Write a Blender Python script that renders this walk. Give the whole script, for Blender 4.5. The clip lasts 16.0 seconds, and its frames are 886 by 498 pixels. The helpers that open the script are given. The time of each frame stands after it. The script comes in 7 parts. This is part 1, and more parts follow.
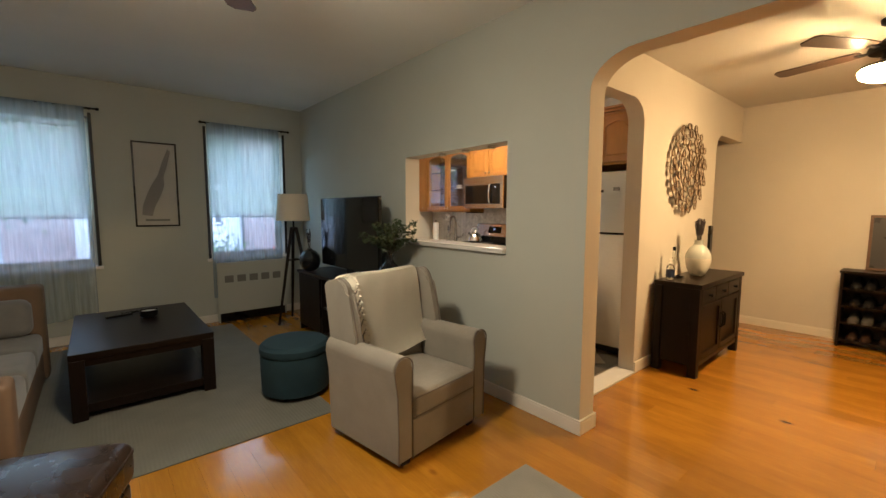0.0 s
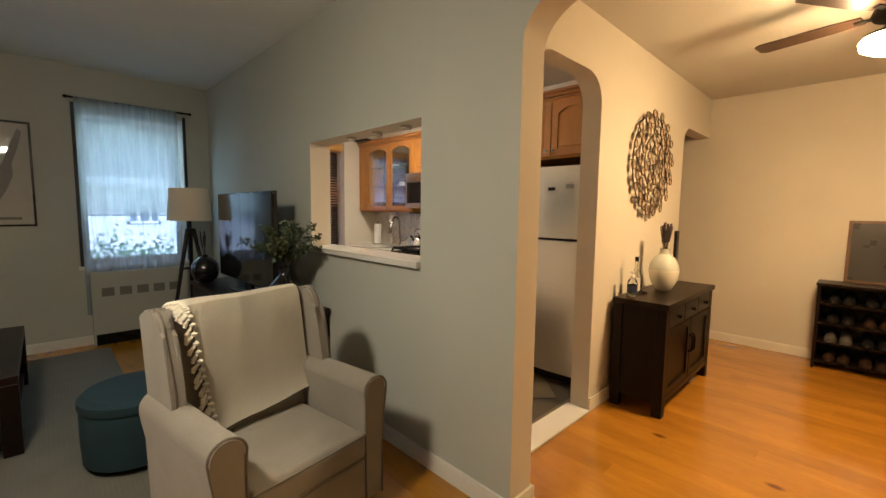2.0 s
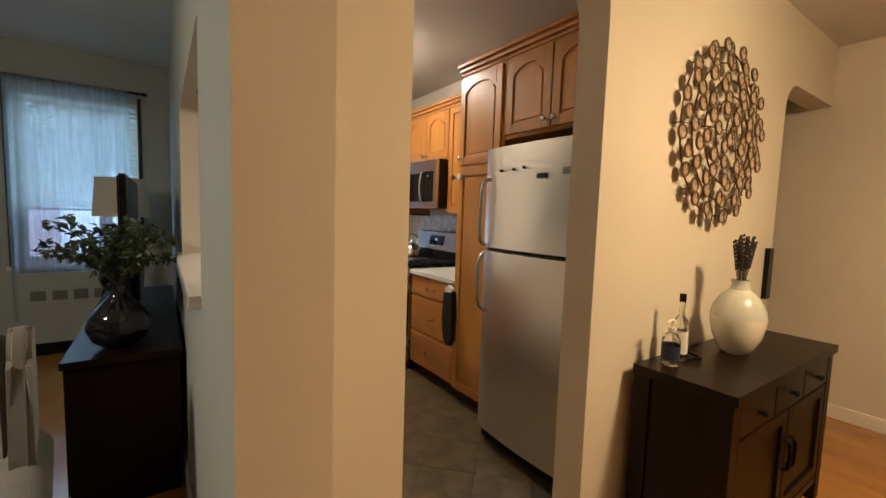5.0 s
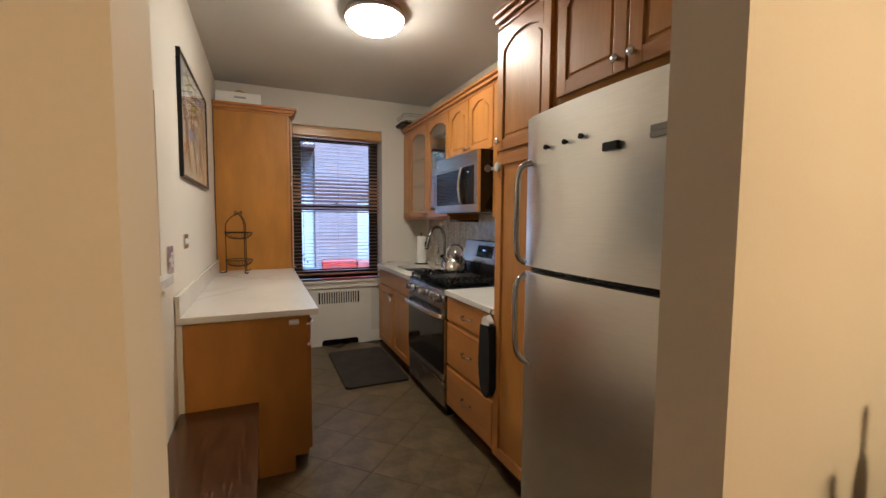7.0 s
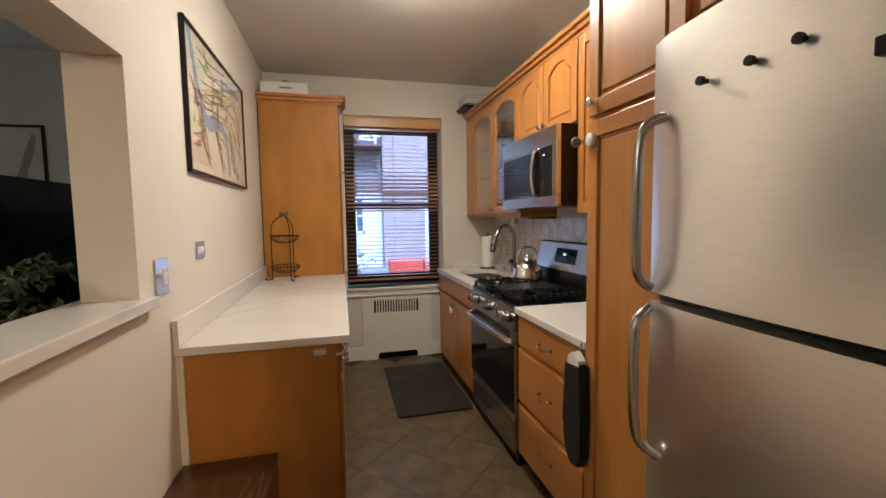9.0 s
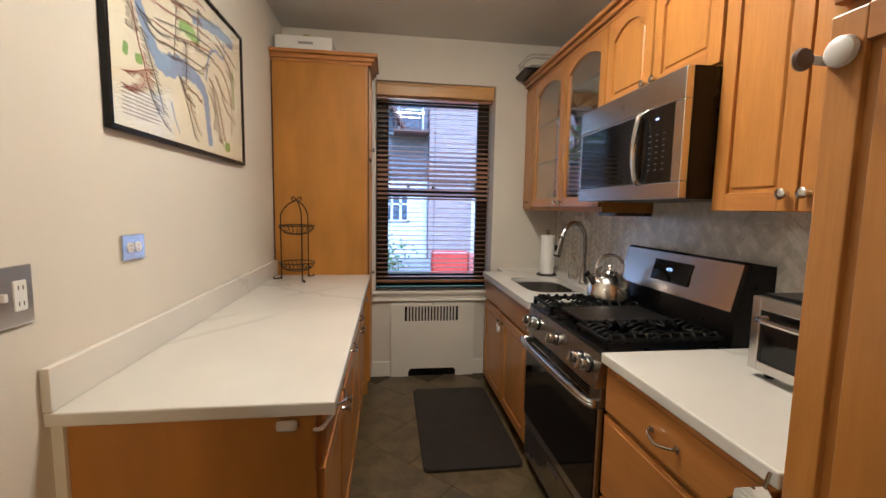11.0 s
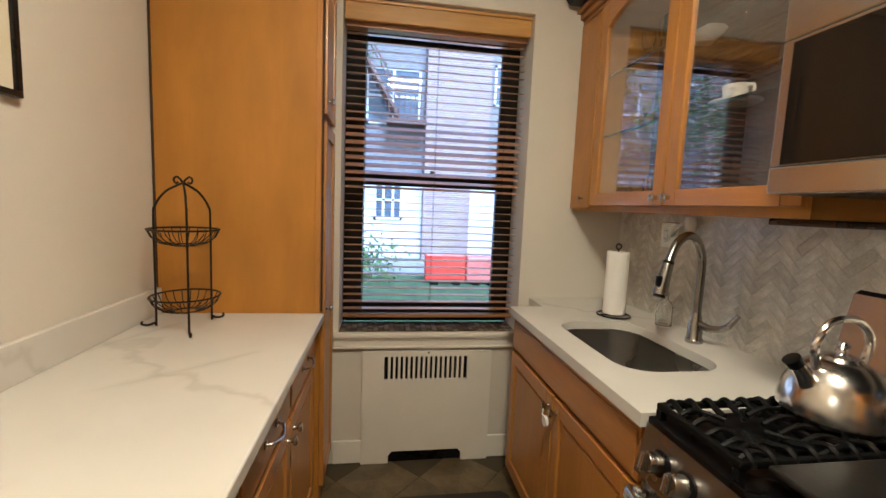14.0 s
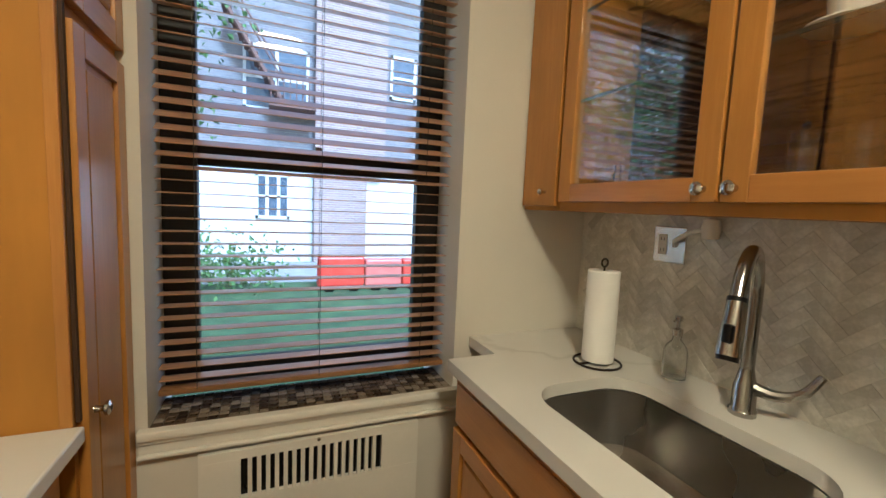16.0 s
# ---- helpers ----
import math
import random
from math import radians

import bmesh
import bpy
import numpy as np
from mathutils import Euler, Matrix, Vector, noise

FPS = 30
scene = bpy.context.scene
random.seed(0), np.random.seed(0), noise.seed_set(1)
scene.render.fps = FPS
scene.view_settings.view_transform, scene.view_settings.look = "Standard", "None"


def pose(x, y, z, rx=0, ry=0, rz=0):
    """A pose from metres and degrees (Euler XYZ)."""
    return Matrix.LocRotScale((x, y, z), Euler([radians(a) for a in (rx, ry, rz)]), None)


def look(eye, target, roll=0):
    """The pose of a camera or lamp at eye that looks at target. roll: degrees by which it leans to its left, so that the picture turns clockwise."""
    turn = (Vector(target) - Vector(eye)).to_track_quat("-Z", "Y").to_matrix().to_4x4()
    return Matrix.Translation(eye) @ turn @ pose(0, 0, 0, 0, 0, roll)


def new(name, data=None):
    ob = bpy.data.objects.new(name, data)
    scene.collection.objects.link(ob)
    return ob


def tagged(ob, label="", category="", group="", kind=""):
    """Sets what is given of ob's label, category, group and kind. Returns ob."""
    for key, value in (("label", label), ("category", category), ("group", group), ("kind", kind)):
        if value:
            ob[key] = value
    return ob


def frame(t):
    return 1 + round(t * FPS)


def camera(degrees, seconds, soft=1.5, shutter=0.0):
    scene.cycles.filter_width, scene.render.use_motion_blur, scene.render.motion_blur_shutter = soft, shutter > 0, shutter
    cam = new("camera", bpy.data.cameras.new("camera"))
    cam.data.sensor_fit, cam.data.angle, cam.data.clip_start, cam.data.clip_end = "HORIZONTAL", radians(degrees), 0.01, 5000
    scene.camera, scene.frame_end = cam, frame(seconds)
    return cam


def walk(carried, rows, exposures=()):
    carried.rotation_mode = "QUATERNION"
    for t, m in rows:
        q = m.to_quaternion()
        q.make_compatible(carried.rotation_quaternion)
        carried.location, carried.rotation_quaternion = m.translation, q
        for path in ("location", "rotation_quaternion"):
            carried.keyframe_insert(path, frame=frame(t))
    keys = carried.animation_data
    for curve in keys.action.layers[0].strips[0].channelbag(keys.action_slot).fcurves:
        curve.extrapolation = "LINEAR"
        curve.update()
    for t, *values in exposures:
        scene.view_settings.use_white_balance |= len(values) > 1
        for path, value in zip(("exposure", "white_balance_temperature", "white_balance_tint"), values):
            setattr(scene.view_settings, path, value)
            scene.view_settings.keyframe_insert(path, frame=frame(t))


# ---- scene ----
cam = camera(94.2, 16.0)
METRES, EYE, TILT, LEAN, TURN = 6.74, 1.46, 0.0, 0.0, -40.2
ROWS = [
    (0.0, 0.0, 0.0, 0.0, 0.01, -5.38, -0.11),
    (0.5, 0.0077, 0.0343, -0.0006, -1.72, -4.22, 0.06),
    (1.0, 0.0163, 0.0687, 0.0007, -4.42, -4.15, 0.77),
    (1.5, 0.0384, 0.0925, -0.0, -5.07, -4.71, 0.15),
    (2.0, 0.0637, 0.1141, -0.0, -4.07, -5.3, -0.72),
    (2.5, 0.0855, 0.1412, -0.0008, -4.16, -5.24, -0.23),
    (3.0, 0.1064, 0.1682, 0.0014, -4.16, -4.1, 0.34),
    (3.5, 0.1338, 0.1976, 0.0007, -1.03, -3.21, -0.27),
    (6.0, 0.2047, 0.3546, -0.0053, 8.25, -5.81, -0.9),
    (6.5, 0.2072, 0.388, -0.0037, 10.75, -5.01, -0.15),
    (7.0, 0.2143, 0.4157, -0.0051, 16.62, -3.94, -0.39),
    (7.5, 0.2193, 0.4366, -0.0052, 21.74, -3.32, -0.89),
    (8.0, 0.2122, 0.4593, -0.0063, 24.18, -3.62, -0.27),
    (10.5, 0.1488, 0.5742, -0.0, 30.13, -5.22, -0.16),
    (11.0, 0.1359, 0.6027, -0.0028, 32.71, -5.67, -1.07),
    (11.5, 0.1251, 0.6277, -0.0042, 34.3, -6.15, -1.37),
    (12.0, 0.1011, 0.6496, -0.0048, 35.07, -6.2, -1.49),
    (12.5, 0.0782, 0.6705, -0.0014, 35.6, -6.22, -1.53),
    (13.0, 0.0641, 0.7003, -0.0032, 36.02, -5.88, -1.75),
    (13.5, 0.0521, 0.7259, -0.003, 35.64, -5.83, -2.93),
    (14.0, 0.0286, 0.7548, -0.0044, 31.91, -5.96, -2.36),
    (14.5, 0.0085, 0.7782, -0.0024, 28.12, -5.97, -2.05),
    (15.0, -0.0054, 0.8064, -0.0044, 24.93, -5.79, -2.24),
    (15.5, -0.0153, 0.8319, -0.0038, 21.2, -5.74, -2.24),
    (16.0, -0.0344, 0.8559, -0.0052, 17.55, -5.62, -2.52),
]
walk(cam, [(t, pose(0, 0, EYE, TILT, LEAN, TURN) @ pose(METRES * x, METRES * y, METRES * z, 90 + pitch, roll, yaw)) for t, x, y, z, yaw, pitch, roll in ROWS], [(0.0, 2.05, 5550, 13), (2.4, 2.05, 5550, 13), (3.5, 1.95, 5550, 13), (6.2, 1.52, 4950, 13), (7.2, 1.56, 4950, 12), (7.7, 1.70, 4950, 12), (8.4, 1.77, 5000, 13), (13.0, 1.79, 5000, 13), (14.4, 2.06, 5400, 8), (15.3, 2.02, 5450, 7), (16.0, 1.98, 5400, 3)])

# ---- daylight, exposure ----
world = bpy.data.worlds.new("sky")
scene.world = world
world.use_nodes = True
wt = world.node_tree
sky = wt.nodes.new("ShaderNodeTexSky")
sky.sky_type = "NISHITA"
sky.sun_disc = False
sky.sun_elevation = radians(50)
sky.sun_rotation = radians(150)
sky.air_density, sky.dust_density = 1.0, 1.5
wt.nodes["Background"].inputs["Strength"].default_value = 0.15
wt.links.new(sky.outputs[0], wt.nodes["Background"].inputs["Color"])
sun = new("sun", bpy.data.lights.new("sun", "SUN"))
sun.data.energy, sun.data.angle, sun.data.color = 2.4, radians(12), (0.54, 0.73, 1.0)
sun.matrix_basis = look((6, -8, 14), (3.5, 8, 0))
GLOW_KITCHEN, GLOW_DINING, GLOW_LIVING = 36.5, 71.0, 43.0
# skylight entering by the two living room windows
for wx in (1.595, -0.5):
    day = new("window_daylight", bpy.data.lights.new("window_daylight", "AREA"))
    day.data.shape, day.data.size, day.data.size_y = "RECTANGLE", 0.80, 0.98
    day.data.energy, day.data.color = 2.4, (0.60, 0.88, 1.0)
    day.matrix_basis = pose(wx, 6.122, 1.90, -90, 0, 0)


# ---- materials ----
def nodes_of(name):
    m = bpy.data.materials.new(name)
    m.use_nodes = True
    return m, m.node_tree, m.node_tree.nodes["Principled BSDF"]


def noise_node(t, scale, detail=4.0, stretch=(1, 1, 1), turn=(0, 0, 0), rough=0.55):
    co = t.nodes.new("ShaderNodeTexCoord")
    mp = t.nodes.new("ShaderNodeMapping")
    mp.inputs["Scale"].default_value = stretch
    mp.inputs["Rotation"].default_value = turn
    n = t.nodes.new("ShaderNodeTexNoise")
    n.inputs["Scale"].default_value, n.inputs["Detail"].default_value = scale, detail
    n.inputs["Roughness"].default_value = rough
    t.links.new(co.outputs["Object"], mp.inputs["Vector"])
    t.links.new(mp.outputs["Vector"], n.inputs["Vector"])
    return n


def ramp(t, src, stops):
    r = t.nodes.new("ShaderNodeValToRGB")
    while len(r.color_ramp.elements) < len(stops):
        r.color_ramp.elements.new(0.5)
    for e, (p, c) in zip(r.color_ramp.elements, stops):
        e.position, e.color = p, (*c, 1)
    t.links.new(src, r.inputs["Fac"])
    return r


def mix(t, kind, fac, a, b):
    n = t.nodes.new("ShaderNodeMixRGB")
    n.blend_type = kind
    for key, v in (("Fac", fac), ("Color1", a), ("Color2", b)):
        if hasattr(v, "is_output"):
            t.links.new(v, n.inputs[key])
        else:
            n.inputs[key].default_value = v if key == "Fac" else (*v, 1)
    return n.outputs[0]


def bump(t, b, height, strength=0.2, distance=0.002):
    n = t.nodes.new("ShaderNodeBump")
    n.inputs["Strength"].default_value, n.inputs["Distance"].default_value = strength, distance
    t.links.new(height, n.inputs["Height"])
    t.links.new(n.outputs[0], b.inputs["Normal"])


def shade(c, k):
    return tuple(min(1.0, v * k) for v in c)


def plain(name, color, rough=0.5, metal=0.0, vary=0.12, scale=6.0, grain=120.0, relief=0.15, distance=0.001, coat=0.0, each=0.0, spec=0.5):
    """Paint, cloth, plastic or metal with variation at two scales."""
    m, t, b = nodes_of(name)
    big, small = noise_node(t, scale, 3), noise_node(t, grain, 2)
    c = ramp(t, big.outputs["Fac"], [(0.3, shade(color, 1 - vary)), (0.7, shade(color, 1 + vary * 0.6))]).outputs[0]
    c = mix(t, "MULTIPLY", vary, c, small.outputs["Fac"])
    if each:
        info = t.nodes.new("ShaderNodeObjectInfo")
        r = ramp(t, info.outputs["Random"], [(0, shade((1, 1, 1), 1 - each)), (1, (1, 1, 1))])
        c = mix(t, "MULTIPLY", 1.0, c, r.outputs[0])
    t.links.new(c, b.inputs["Base Color"])
    b.inputs["Roughness"].default_value, b.inputs["Metallic"].default_value = rough, metal
    b.inputs["Coat Weight"].default_value, b.inputs["Specular IOR Level"].default_value = coat, spec
    rr = ramp(t, big.outputs["Fac"], [(0.25, (max(0, rough - 0.08),) * 3), (0.75, (min(1, rough + 0.08),) * 3)])
    t.links.new(rr.outputs[0], b.inputs["Roughness"])
    if relief:
        bump(t, b, small.outputs["Fac"], relief, distance)
    return m


def wood(name, color, dark, rough=0.35, axis="z", coat=0.15, each=0.0, knots=False, contrast=0.5, island=False, spec=0.5, coat_rough=0.2):
    """Stained wood with grain along one axis."""
    m, t, b = nodes_of(name)
    st = {"x": (0.06, 1, 1), "y": (1, 0.06, 1), "z": (1, 1, 0.06)}[axis]
    fine = noise_node(t, 90, 5, st, rough=0.7)
    broad = noise_node(t, 7, 4, tuple(min(1, v * 5) for v in st))
    c = ramp(t, broad.outputs["Fac"], [(0.3, shade(color, 0.82)), (0.7, shade(color, 1.12))]).outputs[0]
    f = ramp(t, fine.outputs["Fac"], [(0.42, (contrast,) * 3), (0.62, (0, 0, 0))])
    c = mix(t, "MIX", f.outputs[0], c, dark)
    info = t.nodes.new("ShaderNodeObjectInfo")
    if each:
        src = t.nodes.new("ShaderNodeNewGeometry").outputs["Random Per Island"] if island else info.outputs["Random"]
        r = ramp(t, src, [(0, shade((1, 1, 1), 1 - each)), (1, (1, 1, 1))])
        c = mix(t, "MULTIPLY", 1.0, c, r.outputs[0])
    if knots:
        co = t.nodes.new("ShaderNodeTexCoord")
        mp = t.nodes.new("ShaderNodeMapping")
        mp.inputs["Scale"].default_value = (1, 0.55, 1)
        add = t.nodes.new("ShaderNodeVectorMath")
        t.links.new(co.outputs["Object"], add.inputs[0])
        t.links.new(add.outputs[0], mp.inputs["Vector"])
        v = t.nodes.new("ShaderNodeTexVoronoi")
        v.inputs["Scale"].default_value = 3.2
        t.links.new(mp.outputs[0], v.inputs["Vector"])
        k = ramp(t, v.outputs["Distance"], [(0.05, (0.85,) * 3), (0.10, (0, 0, 0))])
        c = mix(t, "MIX", k.outputs[0], c, (0.10, 0.03, 0.008))
    t.links.new(c, b.inputs["Base Color"])
    b.inputs["Roughness"].default_value, b.inputs["Specular IOR Level"].default_value = rough, spec
    b.inputs["Coat Weight"].default_value, b.inputs["Coat Roughness"].default_value = coat, coat_rough
    bump(t, b, fine.outputs["Fac"], 0.12, 0.001)
    return m


def glow(name, color, strength):
    m, t, b = nodes_of(name)
    b.inputs["Base Color"].default_value = (0.9, 0.88, 0.84, 1)
    b.inputs["Emission Color"].default_value = (*color, 1)
    b.inputs["Emission Strength"].default_value = strength
    return m


def clear(name, tint=(1, 1, 1), rough=0.0, ior=1.45):
    m, t, b = nodes_of(name)
    b.inputs["Base Color"].default_value = (*tint, 1)
    b.inputs["Transmission Weight"].default_value = 1.0
    b.inputs["Roughness"].default_value, b.inputs["IOR"].default_value = rough, ior
    return m


def pane_glass(name, gloss=0.04):
    """Thin pane: straight view through it and a mirror gloss on top."""
    m, t, b = nodes_of(name)
    t.nodes.remove(b)
    tr, gl, mx = t.nodes.new("ShaderNodeBsdfTransparent"), t.nodes.new("ShaderNodeBsdfGlossy"), t.nodes.new("ShaderNodeMixShader")
    gl.inputs["Roughness"].default_value = 0.02
    lw = t.nodes.new("ShaderNodeLayerWeight")
    pw, ma = t.nodes.new("ShaderNodeMath"), t.nodes.new("ShaderNodeMath")
    pw.operation, ma.operation = "POWER", "MULTIPLY_ADD"
    pw.inputs[1].default_value, ma.inputs[1].default_value, ma.inputs[2].default_value = 4.0, 0.7, gloss
    t.links.new(lw.outputs["Facing"], pw.inputs[0])
    t.links.new(pw.outputs[0], ma.inputs[0])
    t.links.new(ma.outputs[0], mx.inputs[0])
    t.links.new(tr.outputs[0], mx.inputs[1])
    t.links.new(gl.outputs[0], mx.inputs[2])
    t.links.new(mx.outputs[0], t.nodes["Material Output"].inputs[0])
    return m


def brushed(name, color, rough=0.28, axis="y", amount=0.06):
    """Brushed steel."""
    m, t, b = nodes_of(name)
    st = {"x": (0.02, 1, 1), "y": (1, 0.02, 1), "z": (1, 1, 0.02)}[axis]
    n, big = noise_node(t, 260, 3, st), noise_node(t, 2.5, 3)
    c = ramp(t, n.outputs["Fac"], [(0.3, shade(color, 0.965)), (0.7, shade(color, 1.025))]).outputs[0]
    t.links.new(c, b.inputs["Base Color"])
    b.inputs["Metallic"].default_value = 1.0
    r = ramp(t, big.outputs["Fac"], [(0.2, (rough - 0.015,) * 3), (0.8, (rough + amount * 0.3,) * 3)])
    t.links.new(r.outputs[0], b.inputs["Roughness"])
    bump(t, b, n.outputs["Fac"], 0.014, 0.0003)
    return m


def marble(name, veins=()):
    """White quartz with a few soft grey veins; veins adds straight ones as (x, y, angle, half length)."""
    m, t, b = nodes_of(name)
    warp = noise_node(t, 1.6, 5)
    co = t.nodes.new("ShaderNodeTexCoord")
    add = t.nodes.new("ShaderNodeVectorMath")
    add.operation = "MULTIPLY_ADD"
    add.inputs[1].default_value = (0.9, 0.9, 0.9)
    t.links.new(warp.outputs["Color"], add.inputs[0])
    t.links.new(co.outputs["Object"], add.inputs[2])
    w = t.nodes.new("ShaderNodeTexWave")
    w.wave_type, w.bands_direction = "BANDS", "DIAGONAL"
    w.inputs["Scale"].default_value, w.inputs["Distortion"].default_value = 0.38, 2.6
    w.inputs["Detail"].default_value = 3
    t.links.new(add.outputs[0], w.inputs["Vector"])
    v = ramp(t, w.outputs["Fac"], [(0.0, (0.30,) * 3), (0.006, (0.08,) * 3), (0.02, (0, 0, 0))])
    big = noise_node(t, 2.2, 3)
    c = ramp(t, big.outputs["Fac"], [(0.3, (0.60, 0.58, 0.54)), (0.7, (0.655, 0.635, 0.59))]).outputs[0]
    c = mix(t, "MIX", v.outputs[0], c, (0.36, 0.33, 0.29))
    wob = noise_node(t, 5.0, 4)
    for vx, vy, ang, half in veins:
        mp = t.nodes.new("ShaderNodeMapping")
        mp.vector_type = "TEXTURE"
        mp.inputs["Location"].default_value = (vx, vy, 0)
        mp.inputs["Rotation"].default_value = (0, 0, radians(ang))
        soft = t.nodes.new("ShaderNodeVectorMath")
        soft.operation = "MULTIPLY_ADD"
        soft.inputs[1].default_value = (0.09, 0.09, 0)
        t.links.new(wob.outputs["Color"], soft.inputs[0])
        t.links.new(co.outputs["Object"], soft.inputs[2])
        t.links.new(soft.outputs[0], mp.inputs["Vector"])
        sep = t.nodes.new("ShaderNodeSeparateXYZ")
        t.links.new(mp.outputs[0], sep.inputs[0])
        line, ends = [], []
        for axis in (1, 0):
            ab = t.nodes.new("ShaderNodeMath")
            ab.operation = "ABSOLUTE"
            t.links.new(sep.outputs[axis], ab.inputs[0])
            line.append(ab.outputs[0])
        thin = ramp(t, line[0], [(0.0, (0.38,) * 3), (0.006, (0.22,) * 3), (0.030, (0, 0, 0))])
        fade = ramp(t, line[1], [(half * 0.55, (1, 1, 1)), (half, (0, 0, 0))])
        both = mix(t, "MULTIPLY", 1.0, thin.outputs[0], fade.outputs[0])
        c = mix(t, "MIX", both, c, (0.40, 0.375, 0.335))
    t.links.new(c, b.inputs["Base Color"])
    b.inputs["Roughness"].default_value = 0.22
    return m


def stone_tile(name, lo, hi, rough, scale=5.0, each=0.3, island=False):
    """Mottled stone, its tone set piece by piece."""
    m, t, b = nodes_of(name)
    n, f = noise_node(t, scale, 6, rough=0.65), noise_node(t, scale * 9, 3)
    c = ramp(t, n.outputs["Fac"], [(0.28, lo), (0.72, hi)]).outputs[0]
    c = mix(t, "MULTIPLY", 0.35, c, f.outputs["Fac"])
    info = t.nodes.new("ShaderNodeObjectInfo")
    src = t.nodes.new("ShaderNodeNewGeometry").outputs["Random Per Island"] if island else info.outputs["Random"]
    r = ramp(t, src, [(0, (1 - each,) * 3), (0.35, (1 - each * 0.35,) * 3), (1, (1, 1, 1))])
    c = mix(t, "MULTIPLY", 1.0, c, r.outputs[0])
    t.links.new(c, b.inputs["Base Color"])
    rr = ramp(t, n.outputs["Fac"], [(0.3, (rough - 0.08,) * 3), (0.7, (rough + 0.1,) * 3)])
    t.links.new(rr.outputs[0], b.inputs["Roughness"])
    bump(t, b, n.outputs["Fac"], 0.15, 0.002)
    return m


def weave(name, color, rough=0.9, size=350.0, strength=0.5, vary=0.15):
    """Woven upholstery."""
    m, t, b = nodes_of(name)
    co = t.nodes.new("ShaderNodeTexCoord")
    ws = []
    for d in ("X", "Z"):
        w = t.nodes.new("ShaderNodeTexWave")
        w.bands_direction = d
        w.inputs["Scale"].default_value, w.inputs["Distortion"].default_value = size / 6.3, 1.5
        t.links.new(co.outputs["Object"], w.inputs["Vector"])
        ws.append(w.outputs["Fac"])
    h = mix(t, "MULTIPLY", 1.0, ws[0], ws[1])
    big = noise_node(t, 5, 3)
    c = ramp(t, big.outputs["Fac"], [(0.3, shade(color, 1 - vary)), (0.7, shade(color, 1 + vary))]).outputs[0]
    fine = noise_node(t, 300, 2)
    c = mix(t, "MULTIPLY", 0.3, c, fine.outputs["Fac"])
    t.links.new(c, b.inputs["Base Color"])
    b.inputs["Roughness"].default_value = rough
    b.inputs["Sheen Weight"].default_value = 0.2 if max(color) > 0.1 else 0.0
    bump(t, b, h, strength, 0.0012)
    return m


def sheer(name):
    """Thin white voile: part clear, part scattering."""
    m, t, b = nodes_of(name)
    t.nodes.remove(b)
    tr, tl, df = (t.nodes.new("ShaderNodeBsdf" + k) for k in ("Transparent", "Translucent", "Diffuse"))
    # white cloth given a blue-grey colour: cool, dim daylight put into the tint
    tl.inputs["Color"].default_value = df.inputs["Color"].default_value = (0.48, 0.58, 0.66, 1)
    a, c = t.nodes.new("ShaderNodeMixShader"), t.nodes.new("ShaderNodeMixShader")
    n = noise_node(t, 40, 3, (1, 1, 0.05))
    r = ramp(t, n.outputs["Fac"], [(0.3, (0.38,) * 3), (0.7, (0.58,) * 3)])
    a.inputs[0].default_value = 0.45
    t.links.new(tl.outputs[0], a.inputs[1])
    t.links.new(df.outputs[0], a.inputs[2])
    t.links.new(r.outputs[0], c.inputs[0])
    t.links.new(tr.outputs[0], c.inputs[1])
    t.links.new(a.outputs[0], c.inputs[2])
    t.links.new(c.outputs[0], t.nodes["Material Output"].inputs[0])
    return m


def bricks(name, a, b2, mortar, scale=1.0):
    m, t, b = nodes_of(name)
    co = t.nodes.new("ShaderNodeTexCoord")
    mp = t.nodes.new("ShaderNodeMapping")
    mp.inputs["Rotation"].default_value = (radians(90), 0, 0)
    br = t.nodes.new("ShaderNodeTexBrick")
    br.inputs["Color1"].default_value, br.inputs["Color2"].default_value = (*a, 1), (*b2, 1)
    br.inputs["Mortar"].default_value = (*mortar, 1)
    br.inputs["Scale"].default_value = scale
    br.inputs["Brick Width"].default_value, br.inputs["Row Height"].default_value = 0.22, 0.075
    br.inputs["Mortar Size"].default_value = 0.008
    t.links.new(co.outputs["Object"], mp.inputs[0])
    t.links.new(mp.outputs[0], br.inputs["Vector"])
    t.links.new(br.outputs["Color"], b.inputs["Base Color"])
    b.inputs["Roughness"].default_value = 0.85
    bump(t, b, br.outputs["Fac"], 0.3, 0.004)
    return m


M_LIVING = plain("grey wall paint", (0.475, 0.49, 0.435), 0.75, vary=0.05, scale=1.2, grain=160, relief=0.10)
M_CREAM = plain("warm white wall paint", (0.66, 0.62, 0.545), 0.7, vary=0.05, scale=1.2, grain=160, relief=0.10)
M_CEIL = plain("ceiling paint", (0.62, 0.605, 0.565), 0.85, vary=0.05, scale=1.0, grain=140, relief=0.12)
# same white as M_CEIL; missing daylight put into a lighter, cooler colour
M_CEIL_L = plain("ceiling paint daylit", (0.79, 0.81, 0.78), 0.85, vary=0.05, scale=1.0, grain=140, relief=0.12)
M_TRIM = plain("white trim paint", (0.76, 0.73, 0.66), 0.4, vary=0.05, scale=3, grain=90, relief=0.08)
M_MAPLE = wood("honey maple", (0.45, 0.20, 0.036), (0.34, 0.13, 0.021), 0.40, "z", 0.30, contrast=0.35, spec=0.4)
M_MAPLE_H = wood("honey maple rail", (0.44, 0.19, 0.042), (0.33, 0.12, 0.025), 0.33, "y", 0.25, contrast=0.35)
